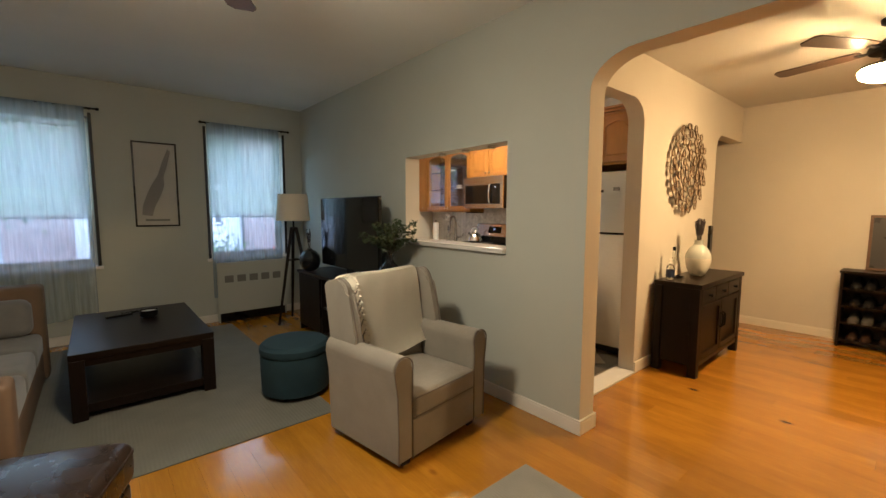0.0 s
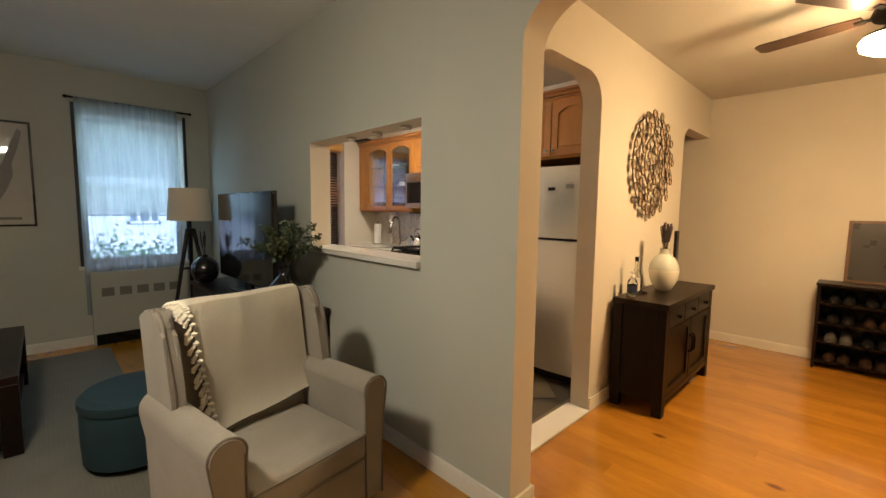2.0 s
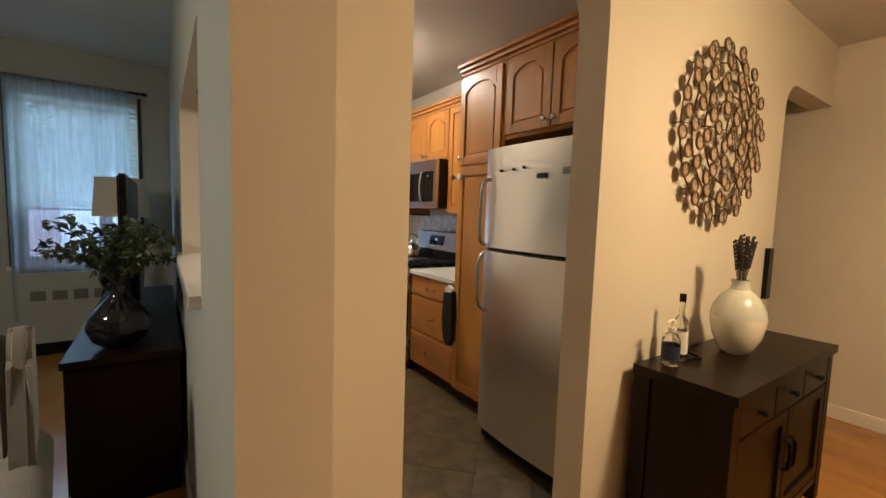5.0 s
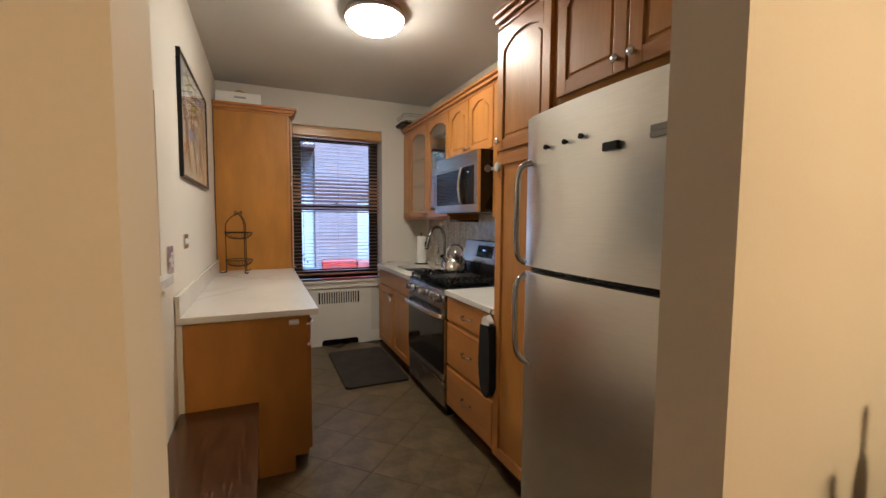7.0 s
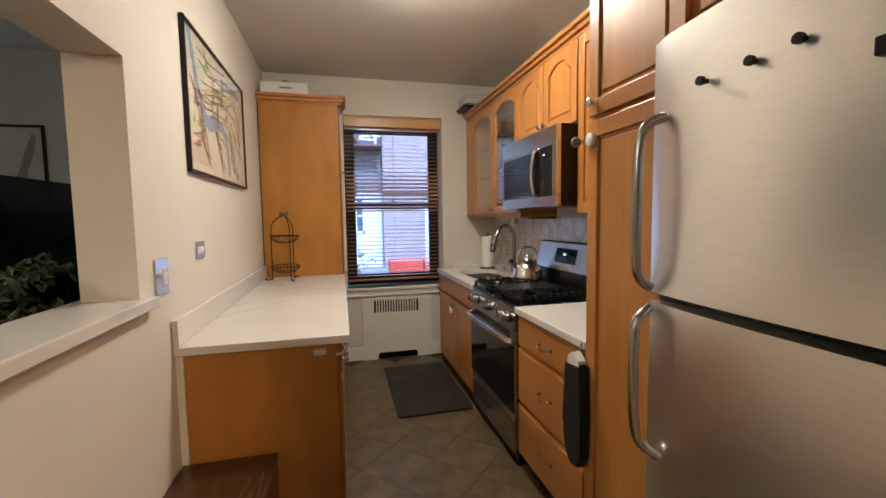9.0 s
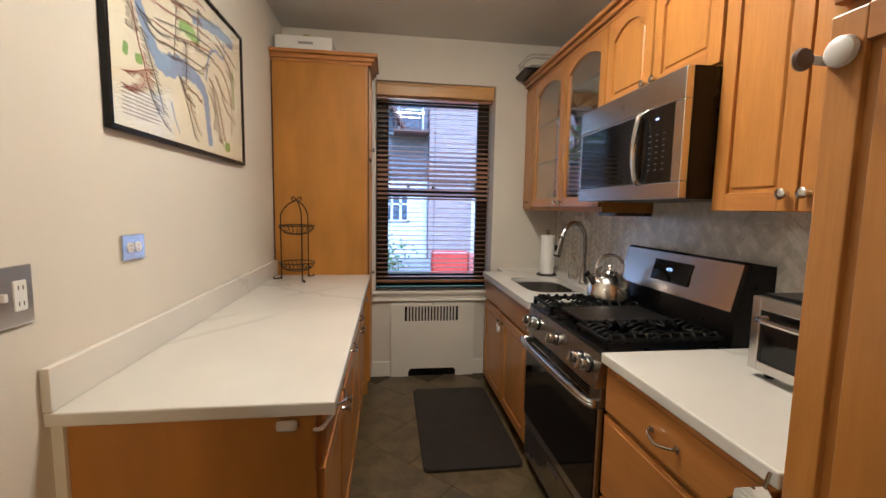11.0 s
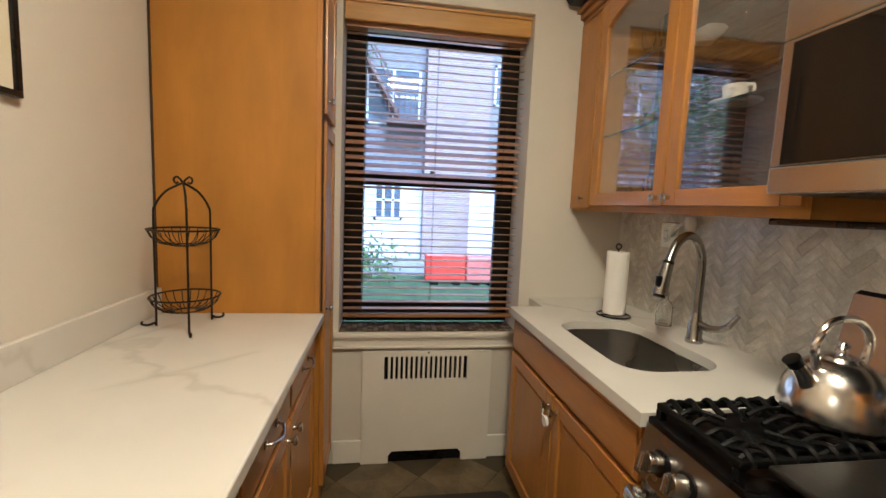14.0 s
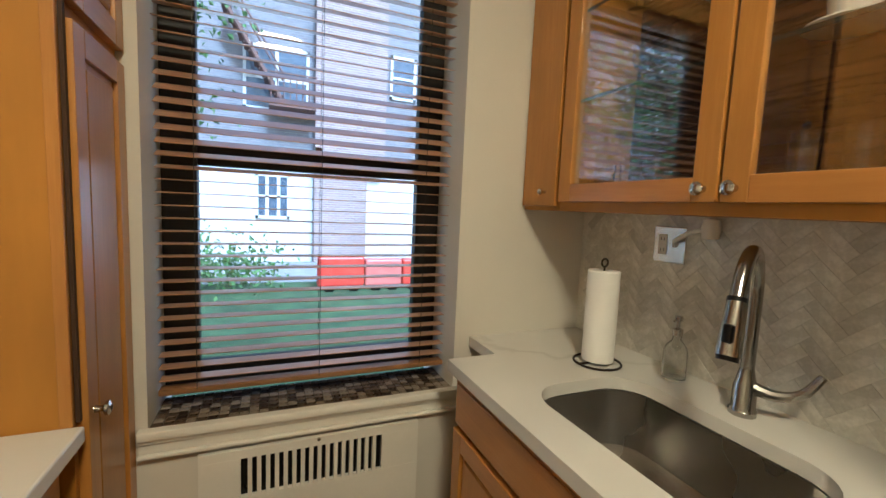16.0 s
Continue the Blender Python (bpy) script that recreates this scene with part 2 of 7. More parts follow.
M_MAPLE_SIDE = wood("cabinet side panel", (0.42, 0.185, 0.022), (0.37, 0.15, 0.018), 0.48, "z", 0.05, contrast=0.14, spec=0.35)
M_GROOVE = plain("dark joint", (0.05, 0.022, 0.008), 0.8)
M_QUARTZ = marble("white quartz")
M_QUARTZ_LONG = marble("white quartz, long veins", [(-0.155, -0.32, 55, 0.36), (-0.28, -0.185, 50, 0.22), (0.10, 0.45, 40, 0.25), (-0.20, 0.75, 70, 0.2)])
M_STEEL = brushed("brushed steel", (0.69, 0.68, 0.66), 0.25, "y")
# copy of the steel for the stove front, its dim reflections put into the colour
M_STEEL_SHADED = brushed("brushed steel shaded", (0.42, 0.405, 0.385), 0.27, "y")
M_STEEL_V = brushed("brushed steel upright", (0.90, 0.885, 0.85), 0.32, "y")
M_SINK = brushed("brushed sink steel", (0.46, 0.44, 0.41), 0.27, "y")
M_CHROME = plain("nickel", (0.60, 0.57, 0.53), 0.20, 1.0, vary=0.06, relief=0.02)
M_MIRRORSTEEL = plain("polished steel", (0.70, 0.67, 0.63), 0.23, 1.0, vary=0.04, relief=0.0)
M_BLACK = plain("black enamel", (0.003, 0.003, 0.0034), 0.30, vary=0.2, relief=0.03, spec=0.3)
M_BLACKGLASS = plain("black glass", (0.008, 0.0075, 0.0075), 0.07, vary=0.1, relief=0.0, spec=0.45)
M_IRON = plain("cast iron", (0.0035, 0.0035, 0.0035), 0.55, vary=0.3, grain=220, relief=0.4, spec=0.16)
M_WIRE = plain("black iron wire", (0.030, 0.020, 0.014), 0.45, 0.6, vary=0.3)
M_PLASTIC = plain("white plastic", (0.75, 0.74, 0.71), 0.35, vary=0.04)
M_FLOORK = stone_tile("slate floor tile", (0.044, 0.032, 0.016), (0.215, 0.155, 0.076), 0.34, 6.0, 0.14)
M_GROUT = plain("floor grout", (0.062, 0.048, 0.028), 0.85)
M_PLANK = wood("amber pine floor", (0.46, 0.205, 0.010), (0.31, 0.115, 0.006), 0.22, "y", 0.48, coat_rough=0.08, each=0.20, knots=True, contrast=0.3)
M_PLANK_REST = wood("amber pine floor joined", (0.46, 0.205, 0.010), (0.31, 0.115, 0.006), 0.22, "y", 0.48, coat_rough=0.08, each=0.20, island=True, knots=True, contrast=0.3)
M_DARKWOOD = wood("espresso wood", (0.010, 0.005, 0.003), (0.005, 0.0025, 0.0015), 0.34, "x", 0.0, spec=0.22)
M_DARKWOOD_V = wood("espresso wood upright", (0.010, 0.005, 0.003), (0.005, 0.0025, 0.0015), 0.42, "z", 0.0, spec=0.2)
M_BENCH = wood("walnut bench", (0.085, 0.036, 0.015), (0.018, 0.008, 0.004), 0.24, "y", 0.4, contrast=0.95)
M_GLOW_K = glow("lit kitchen diffuser", (1.0, 0.79, 0.49), GLOW_KITCHEN)
M_GLOW_D = glow("lit fan diffuser", (1.0, 0.61, 0.235), GLOW_DINING)
M_GLOW_L = glow("lit living room diffuser", (1.0, 0.80, 0.50), GLOW_LIVING)
M_PANE = pane_glass("window pane")
M_GLASS = clear("clear glass", (0.97, 0.98, 0.97))
M_SLAT = wood("dark blind slat", (0.52, 0.30, 0.17), (0.34, 0.17, 0.09), 0.28, "x", 0.4, contrast=0.5)
M_SASH = plain("dark window sash", (0.009, 0.008, 0.0075), 0.45)
M_SHEER = sheer("white voile")
M_CABPANE = pane_glass("cabinet pane", 0.18)


# ---- building helpers ----
def thing(name, label, category, at=(0, 0, 0), turn=0.0, group="", kind=""):
    e = new(name)
    e.empty_display_size = 0.1
    e.matrix_basis = pose(*at, 0, 0, turn)
    return tagged(e, label, category, group, kind)


def root_matrix(ob):
    m = Matrix.Identity(4)
    while ob is not None:
        m = ob.matrix_basis @ m
        ob = ob.parent
    return m


def mesh_of(bm, name, material):
    me = bpy.data.meshes.new(name)
    bmesh.ops.recalc_face_normals(bm, faces=bm.faces)
    for e in bm.edges:
        if len(e.link_faces) == 2:
            turn, size = e.calc_face_angle(0), sorted(f.calc_area() for f in e.link_faces)
            e.smooth = not (turn > radians(35) or (turn > radians(12) and size[1] > 7 * size[0]))
    for f in bm.faces:
        f.smooth = True
    bm.to_mesh(me)
    bm.free()
    for k in material if isinstance(material, (list, tuple)) else [material]:
        me.materials.append(k)
    return me


def part(name, bm, material, parent, label="", local=False):
    """Link a bmesh as one mesh under a thing or a part; given in the world unless local."""
    if not local:
        bm.transform(root_matrix(parent).inverted())
    ob = new(name, mesh_of(bm, name, material))
    ob.parent = parent
    return tagged(ob, label)


def solo(name, bm, material, label, category="", kind="", group="", at=None):
    if at is not None:
        bm.transform(Matrix.Translation(Vector(at)).inverted())
    ob = new(name, mesh_of(bm, name, material))
    if at is not None:
        ob.location = at
    return tagged(ob, label, category, group, kind)


def box(bm, x0, x1, y0, y1, z0, z1, bevel=0.0, seg=2):
    r = bmesh.ops.create_cube(bm, size=1.0)
    vs = r["verts"]
    for v in vs:
        v.co = Vector((x0 + (v.co.x + 0.5) * (x1 - x0), y0 + (v.co.y + 0.5) * (y1 - y0), z0 + (v.co.z + 0.5) * (z1 - z0)))
    if bevel:
        es = list({e for v in vs for e in v.link_edges})
        bmesh.ops.bevel(bm, geom=es, offset=bevel, segments=seg, affect="EDGES", profile=0.5)
    return bm


def B(*a, **k):
    return box(bmesh.new(), *a, **k)


def lathe(bm, profile, at=(0, 0, 0), seg=24, m=None):
    """Turn a profile of (radius, height) round the upright axis."""
    m = Matrix.Translation(at) if m is None else m
    rings = []
    for r, z in profile:
        if r < 1e-5:
            rings.append([bm.verts.new(m @ Vector((0, 0, z)))])
        else:
            rings.append([bm.verts.new(m @ Vector((r * math.cos(2 * math.pi * i / seg), r * math.sin(2 * math.pi * i / seg), z))) for i in range(seg)])
    for a, b in zip(rings, rings[1:]):
        for i in range(seg):
            j = (i + 1) % seg
            if len(a) == 1 and len(b) == 1:
                continue
            if len(a) == 1:
                bm.faces.new((a[0], b[i], b[j]))
            elif len(b) == 1:
                bm.faces.new((a[i], a[j], b[0]))
            else:
                bm.faces.new((a[i], a[j], b[j], b[i]))
    return bm


def tube(bm, pts, r, seg=8, closed=False, taper=None):
    """A round rod along points."""
    pts = [Vector(p) for p in pts]
    n = len(pts)
    rings = []
    up = Vector((0.123, 0.456, 0.88)).normalized()
    for i, p in enumerate(pts):
        a = pts[(i - 1) % n] if closed or i > 0 else p
        b = pts[(i + 1) % n] if closed or i < n - 1 else p
        d = (b - a).normalized()
        s = d.cross(up)
        if s.length < 1e-3:
            s = d.cross(Vector((1, 0, 0)))
        s.normalize()
        u = s.cross(d)
        rr = r if taper is None else r + (taper - r) * i / max(1, n - 1)
        rings.append([bm.verts.new(p + rr * (math.cos(2 * math.pi * k / seg) * s + math.sin(2 * math.pi * k / seg) * u)) for k in range(seg)])
    for i in range(n if closed else n - 1):
        a, b = rings[i], rings[(i + 1) % n]
        for k in range(seg):
            bm.faces.new((a[k], a[(k + 1) % seg], b[(k + 1) % seg], b[k]))
    if not closed:
        bm.faces.new(rings[0])
        bm.faces.new(rings[-1])
    return bm


def slab(bm, outline, axis, a, b):
    """A flat outline (2D) pushed from a to b along an axis: x (outline y,z), y (outline x,z), z (outline x,y)."""
    def at(p, d):
        return {"x": (d, p[0], p[1]), "y": (p[0], d, p[1]), "z": (p[0], p[1], d)}[axis]
    lo = [bm.verts.new(at(p, a)) for p in outline]
    hi = [bm.verts.new(at(p, b)) for p in outline]
    n = len(outline)
    bm.faces.new(lo)
    bm.faces.new(list(reversed(hi)))
    for i in range(n):
        j = (i + 1) % n
        bm.faces.new((lo[i], lo[j], hi[j], hi[i]))
    return bm


def arc(cx, cy, rx, ry, a0, a1, n=8):
    return [(cx + rx * math.cos(radians(a0 + (a1 - a0) * i / n)), cy + ry * math.sin(radians(a0 + (a1 - a0) * i / n))) for i in range(n + 1)]


def bez(pts, n=8):
    """A smooth line through points (Catmull-Rom)."""
    ps = [Vector(p) for p in pts]
    out = []
    for i in range(len(ps) - 1):
        p0, p1, p2, p3 = ps[max(0, i - 1)], ps[i], ps[i + 1], ps[min(len(ps) - 1, i + 2)]
        for k in range(n):
            t = k / n
            out.append(0.5 * (2 * p1 + (p2 - p0) * t + (2 * p0 - 5 * p1 + 4 * p2 - p3) * t * t + (3 * p1 - p0 - 3 * p2 + p3) * t ** 3))
    out.append(ps[-1])
    return out


# ---- the rooms ----
XL, XK, XR = 2.335, 2.502, 4.79          # living face, kitchen face, kitchen right wall
YE, YD, YK = 1.385, 1.64, 1.78           # wall end, dining face, kitchen face of the cross wall
YN, YO = 5.95, 6.27                      # outer wall, inside and outside
ZL, ZD, ZK = 2.86, 2.76, 2.80            # ceilings
XF = 6.40                                # far dining wall
XW, YS = -2.6, -2.6                      # walls behind the camera


def wall(name, build, mats, label):
    bm = bmesh.new()
    build(bm)
    ob = solo(name, bm, mats, label, kind="structure")
    return ob


def w_divider(bm):
    # pass-through y 2.037..3.33, z 1.135..1.965 ; arch from y 1.385 down to -1.25
    slab(bm, [(3.33, 0), (YN, 0), (YN, ZL), (3.33, ZL)], "x", XL, XK)
    slab(bm, [(2.037, 0), (3.33, 0), (3.33, 1.135), (2.037, 1.135)], "x", XL, XK)
    slab(bm, [(2.037, 1.965), (3.33, 1.965), (3.33, ZL), (2.037, ZL)], "x", XL, XK)
    a = [(2.037, 0), (2.037, ZL), (YS, ZL), (YS, 0), (-1.25, 0), (-1.25, 2.18)]
    a += arc(-0.97, 2.18, 0.28, 0.195, 180, 90)[1:] + arc(YE - 0.28, 2.18, 0.28, 0.195, 90, 0) + [(YE, 0)]
    slab(bm, a, "x", XL, XK)


divider = wall("wall_divider", w_divider, [M_CREAM, M_LIVING], "plastered wall with arch and pass-through, grey living room side")
for p in divider.data.polygons:
    if p.normal.x < -0.9:
        p.material_index = 1


def w_cross(bm):
    a = [(XK, 0), (XK, ZK), (XF, ZK), (XF, 2.33)]
    a += arc(5.65, 2.15, 0.18, 0.18, 90, 180) + [(5.47, 0), (3.635, 0), (3.635, 2.20)]
    a += arc(3.435, 2.20, 0.20, 0.19, 0, 90)[1:] + arc(3.0, 2.20, 0.20, 0.19, 90, 180) + [(2.80, 0)]
    slab(bm, a, "y", YD, YK)


wall("wall_cross", w_cross, [M_CREAM], "warm white wall with arched kitchen doorway")


def w_north(bm):
    # two living room windows and the kitchen window
    xs = [XW - 0.2, -1.0, 0.0, 1.13, 2.06, 3.215, 4.20, XR + 0.2]
    for a, b in ((xs[0], xs[1]), (xs[2], xs[3]), (xs[4], 2.42), (2.42, xs[5]), (xs[6], xs[7])):
        box(bm, a, b, YN, YO, -0.7, 3.0)
    for i, (lo, hi) in zip((1, 3, 5), ((0.83, 2.46), (0.83, 2.46), (0.69, 2.45))):
        box(bm, xs[i], xs[i + 1], YN, YO, -0.7, lo)
        box(bm, xs[i], xs[i + 1], YN, YO, hi, 3.0)


north = wall("wall_north", w_north, [M_CREAM, M_LIVING], "plastered outer wall with three windows")
for p in north.data.polygons:
    if p.center.x < 2.4 and p.normal.y < -0.9:
        p.material_index = 1
wall("wall_east_kitchen", lambda bm: box(bm, XR, XR + 0.15, YK, YN, 0, ZK), [M_CREAM], "warm white kitchen wall")
wall("wall_east", lambda bm: box(bm, XF, XF + 0.15, YS, 4.0, 0, 3.0), [M_CREAM], "warm white dining room wall")
wall("wall_west", lambda bm: box(bm, XW - 0.15, XW, YS, YN, 0, 3.0), [M_LIVING], "grey living room wall")
wall("wall_south", lambda bm: box(bm, XW - 0.15, XF + 0.15, YS - 0.15, YS, 0, 3.0), [M_LIVING], "grey wall behind the entrance")
wall("wall_corridor_north", lambda bm: box(bm, XR + 0.15, XF, 2.7, 2.8, 0, 3.0), [M_CREAM], "warm white corridor wall")
wall("ceiling_living", lambda bm: box(bm, XW - 0.15, XL, YS, YN, ZL, ZL + 0.15), [M_CEIL_L], "matt white ceiling")
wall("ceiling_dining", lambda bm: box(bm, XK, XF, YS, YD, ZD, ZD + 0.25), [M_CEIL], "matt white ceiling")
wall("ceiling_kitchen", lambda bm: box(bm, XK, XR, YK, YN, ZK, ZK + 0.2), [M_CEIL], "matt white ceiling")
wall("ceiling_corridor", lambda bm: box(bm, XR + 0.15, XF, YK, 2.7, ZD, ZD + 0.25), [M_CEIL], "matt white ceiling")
wall("roof", lambda bm: box(bm, XW - 0.4, XF + 0.4, YS - 0.4, YO, 3.1, 3.3), [M_CEIL], "concrete slab over the rooms")


def skirting(name, runs):
    """Baseboards: runs of (x0, x1, y0, y1) with a stepped top."""
    bm = bmesh.new()
    for x0, x1, y0, y1 in runs:
        box(bm, x0, x1, y0, y1, 0, 0.085, 0.004)
        dx, dy = (0.006, 0) if x1 - x0 < y1 - y0 else (0, 0.006)
        box(bm, x0 + dx * 0, x1 - dx * 0, y0, y1, 0.085, 0.10, 0.004)
    return solo(name, bm, M_TRIM, "white painted baseboard", kind="structure")


skirting("baseboard_living", [(XL - 0.016, XL, YE - 0.016, YN), (XW, XL - 0.02, YN - 0.016, YN)])
skirting("baseboard_wall_end", [(XL, XK, YE - 0.016, YE), (XK, XK + 0.016, YE - 0.016, YD)])
skirting("baseboard_dining", [(XK + 0.016, 2.80, YD - 0.016, YD), (3.635, 5.47, YD - 0.016, YD), (XF - 0.016, XF, YS, 2.7)])
solo("door_saddle", B(2.80, 3.635, YD - 0.02, YK + 0.02, 0.0, 0.018, bevel=0.006), M_QUARTZ, "white marble saddle in the kitchen doorway", kind="structure")


# ---- kitchen cabinets ----
def face_box(bm, side, f, a0, a1, z0, z1, t, bevel=0.0):
    """A board on a front: side -1 faces to -x (right-hand units), +1 to +x (left-hand units), at x = f, a0..a1 along y, t proud."""
    x0, x1 = (f - t, f) if side < 0 else (f, f + t)
    return box(bm, x0, x1, a0, a1, z0, z1, bevel)


def knob(parent, side, f, y, z, r=0.016):
    m = Matrix.Translation((f, y, z)) @ Matrix.Rotation(radians(90 * side), 4, "Y")
    bm = lathe(bmesh.new(), [(0, 0), (r * 0.55, 0), (r * 0.42, 0.010), (r * 0.5, 0.015), (r, 0.020), (r, 0.026), (r * 0.6, 0.030), (0, 0.031)], m=m, seg=14)
    part("knob", bm, M_CHROME, parent, "round nickel knob")


def pull(parent, side, f, y, z, w=0.11):
    """A bowed bar handle along y."""
    s = side
    pts = bez([(f, y - w / 2, z), (f + s * 0.022, y - w * 0.42, z), (f + s * 0.032, y, z - 0.010), (f + s * 0.022, y + w * 0.42, z), (f, y + w / 2, z)], 6)
    bm = tube(bmesh.new(), pts, 0.0045, 8)
    for d in (-1, 1):
        box(bm, min(f, f + s * 0.006), max(f, f + s * 0.006), y + d * w / 2 - 0.009, y + d * w / 2 + 0.009, z - 0.009, z + 0.009, 0.002)
    part("handle", bm, M_CHROME, parent, "bowed nickel handle")


def arched(y0, y1, z0, z1, rise, n=12):
    """Panel outline with a cathedral top."""
    pts = [(y0, z0), (y1, z0), (y1, z1 - rise)]
    for i in range(1, n):
        u = i / n
        pts.append((y1 + (y0 - y1) * u, z1 - rise + rise * math.sin(math.pi * u) ** 0.8))
    return pts + [(y0, z1 - rise)]


def door(parent, side, f, y0, y1, z0, z1, arch=False, glass=False, knob_at=None):
    """Frame-and-panel door, 22 mm thick, its panel set back (arched on upper units)."""
    rail, t = 0.058, 0.022
    p = (y0 + rail, y1 - rail, z0 + rail, z1 - rail)
    rise = 0.055 if arch else 0.0
    span = (f - t, f) if side < 0 else (f, f + t)
    if glass:
        bm = B(*((f - 0.012, f - 0.008) if side < 0 else (f + 0.008, f + 0.012)), p[0] - 0.004, p[1] + 0.004, p[2] - 0.004, p[3] + 0.004)
        d = part("door", bm, M_CABPANE, parent, "maple-framed clear glass door")
        d.visible_shadow = False
    else:
        d = part("door", face_box(bmesh.new(), side, f, p[0] - 0.004, p[1] + 0.004, p[2] - 0.004, p[3] + 0.004, 0.010), M_MAPLE, parent)
        g = 0.016
        out = arched(p[0] + g, p[1] - g, p[2] + g, p[3] - g, rise) if arch else [(p[0] + g, p[2] + g), (p[1] - g, p[2] + g), (p[1] - g, p[3] - g), (p[0] + g, p[3] - g)]
        bm = slab(bmesh.new(), out, "x", *((f - 0.017, f - 0.010) if side < 0 else (f + 0.010, f + 0.017)))
        front = f + side * 0.017
        bmesh.ops.bevel(bm, geom=[e for e in bm.edges if all(abs(v.co.x - front) < 1e-5 for v in e.verts)], offset=0.005, segments=1, affect="EDGES")
        part("raised_panel", bm, M_MAPLE, d)
    part("stile", face_box(bmesh.new(), side, f, y0, y0 + rail, z0, z1, t, 0.003), M_MAPLE, d)
    part("stile", face_box(bmesh.new(), side, f, y1 - rail, y1, z0, z1, t, 0.003), M_MAPLE, d)
    part("rail", face_box(bmesh.new(), side, f, p[0], p[1], z0, z0 + rail, t, 0.002), M_MAPLE_H, d)
    if arch:
        out = [(p[0], z1), (p[0], p[3] - rise)] + [(p[0] + (p[1] - p[0]) * i / 12, p[3] - rise + rise * math.sin(math.pi * i / 12) ** 0.8) for i in range(1, 12)] + [(p[1], p[3] - rise), (p[1], z1)]
        part("rail", slab(bmesh.new(), out, "x", *span), M_MAPLE_H, d)
    else:
        part("rail", face_box(bmesh.new(), side, f, p[0], p[1], z1 - rail, z1, t, 0.002), M_MAPLE_H, d)
    if knob_at:
        knob(d, side, f + side * t, *knob_at)
    return d


def drawer(parent, side, f, y0, y1, z0, z1, handles=1, knobs=False):
    bm = bmesh.new()
    face_box(bm, side, f, y0, y1, z0, z1, 0.016, 0.003)
    face_box(bm, side, f + side * 0.016, y0 + 0.012, y1 - 0.012, z0 + 0.012, z1 - 0.012, 0.006, 0.003)
    d = part("drawer_front", bm, M_MAPLE_H, parent)
    if handles:
        pull(d, side, f + side * 0.022, (y0 + y1) / 2, (z0 + z1) / 2)
    return d


def crown(parent, runs, side=-1):
    """Crown moulding in three steps."""
    bm = bmesh.new()
    for x0, x1, y0, y1, z in runs:
        for k, (o, h0, h1) in enumerate(((0.012, 0.0, 0.022), (0.032, 0.022, 0.050), (0.052, 0.050, 0.075))):
            box(bm, x0 - (o if side < 0 else 0), x1 + (o if side > 0 else 0), y0, y1, z + h0, z + h1, 0.005)
    return part("crown_moulding", bm, M_MAPLE_H, parent)


XU = 4.48          # upper fronts
XB = 4.12          # base fronts
XT = 4.10          # tall unit front

# cabinet above the fridge
u = thing("fridge_top_cabinet", "honey maple wall cabinet above the fridge", "cabinet", (4.5, 2.2, 1.93))
part("body", B(XT, XR, 1.80, 2.69, 1.93, 2.44), M_MAPLE_SIDE, u)
door(u, -1, XT, 2.305, 2.675, 1.955, 2.42, True, knob_at=(2.335, 2.00))
door(u, -1, XT, 1.92, 2.295, 1.955, 2.42, True, knob_at=(2.265, 2.00))
crown(u, [(XT, XR, 1.80, 2.692, 2.44)])

# tall pantry beside the fridge
u = thing("tall_cabinet", "tall honey maple pantry cabinet beside the fridge", "cabinet", (4.5, 2.93, 0))
part("body", B(XT, XR, 2.695, 3.175, 0.09, 2.44), M_MAPLE_SIDE, u)
part("toe_kick", B(XT + 0.05, XR, 2.695, 3.175, 0.0, 0.09), M_GROOVE, u)
door(u, -1, XT, 2.72, 3.165, 1.80, 2.42, True, knob_at=(3.13, 1.845))
door(u, -1, XT, 2.72, 3.165, 0.11, 1.78)
crown(u, [(XT, XR, 2.693, 3.175, 2.44)])
latch = part("child_latch", lathe(bmesh.new(), [(0, 0), (0.024, 0), (0.026, 0.004), (0.024, 0.013), (0.018, 0.016), (0, 0.017)], m=Matrix.Translation((XT - 0.022, 3.138, 1.715)) @ Matrix.Rotation(radians(-90), 4, "Y"), seg=18), M_PLASTIC, u, "white plastic child safety latch")
part("strap", B(4.034, XT - 0.023, 3.163, 3.166, 1.700, 1.716, bevel=0.001), M_PLASTIC, latch, "thin white strap")
part("pad", lathe(bmesh.new(), [(0, 0), (0.019, 0), (0.020, 0.004), (0.017, 0.010), (0, 0.011)], m=Matrix.Translation((4.026, 3.1665, 1.707)) @ Matrix.Rotation(radians(90), 4, "X"), seg=16), plain("taupe adhesive pad", (0.22, 0.16, 0.14), 0.6), latch, "taupe adhesive pad")

# drawers under the short counter
u = thing("drawer_cabinet", "honey maple base cabinet with three drawers", "cabinet", (4.5, 3.54, 0))
part("body", B(XB, XR, 3.18, 3.862, 0.09, 0.897), M_MAPLE_SIDE, u)
part("toe_kick", B(XB + 0.05, XR, 3.18, 3.862, 0.0, 0.09), M_GROOVE, u)
for z0, z1 in ((0.722, 0.885), (0.405, 0.708), (0.10, 0.39)):
    drawer(u, -1, XB, 3.195, 3.852, z0, z1)
solo("worktop", B(4.085, XR, 3.178, 3.865, 0.898, 0.935, bevel=0.005), M_QUARTZ, "white quartz worktop with thin grey veins", "worktop", at=(4.46, 3.54, 0.898))

# wall cabinet between the tall unit and the microwave
u = thing("wall_cabinet", "honey maple wall cabinet with two doors", "cabinet", (4.65, 3.54, 1.45))
part("body", B(XU, XR, 3.18, 3.852, 1.45, 2.42), M_MAPLE_SIDE, u)
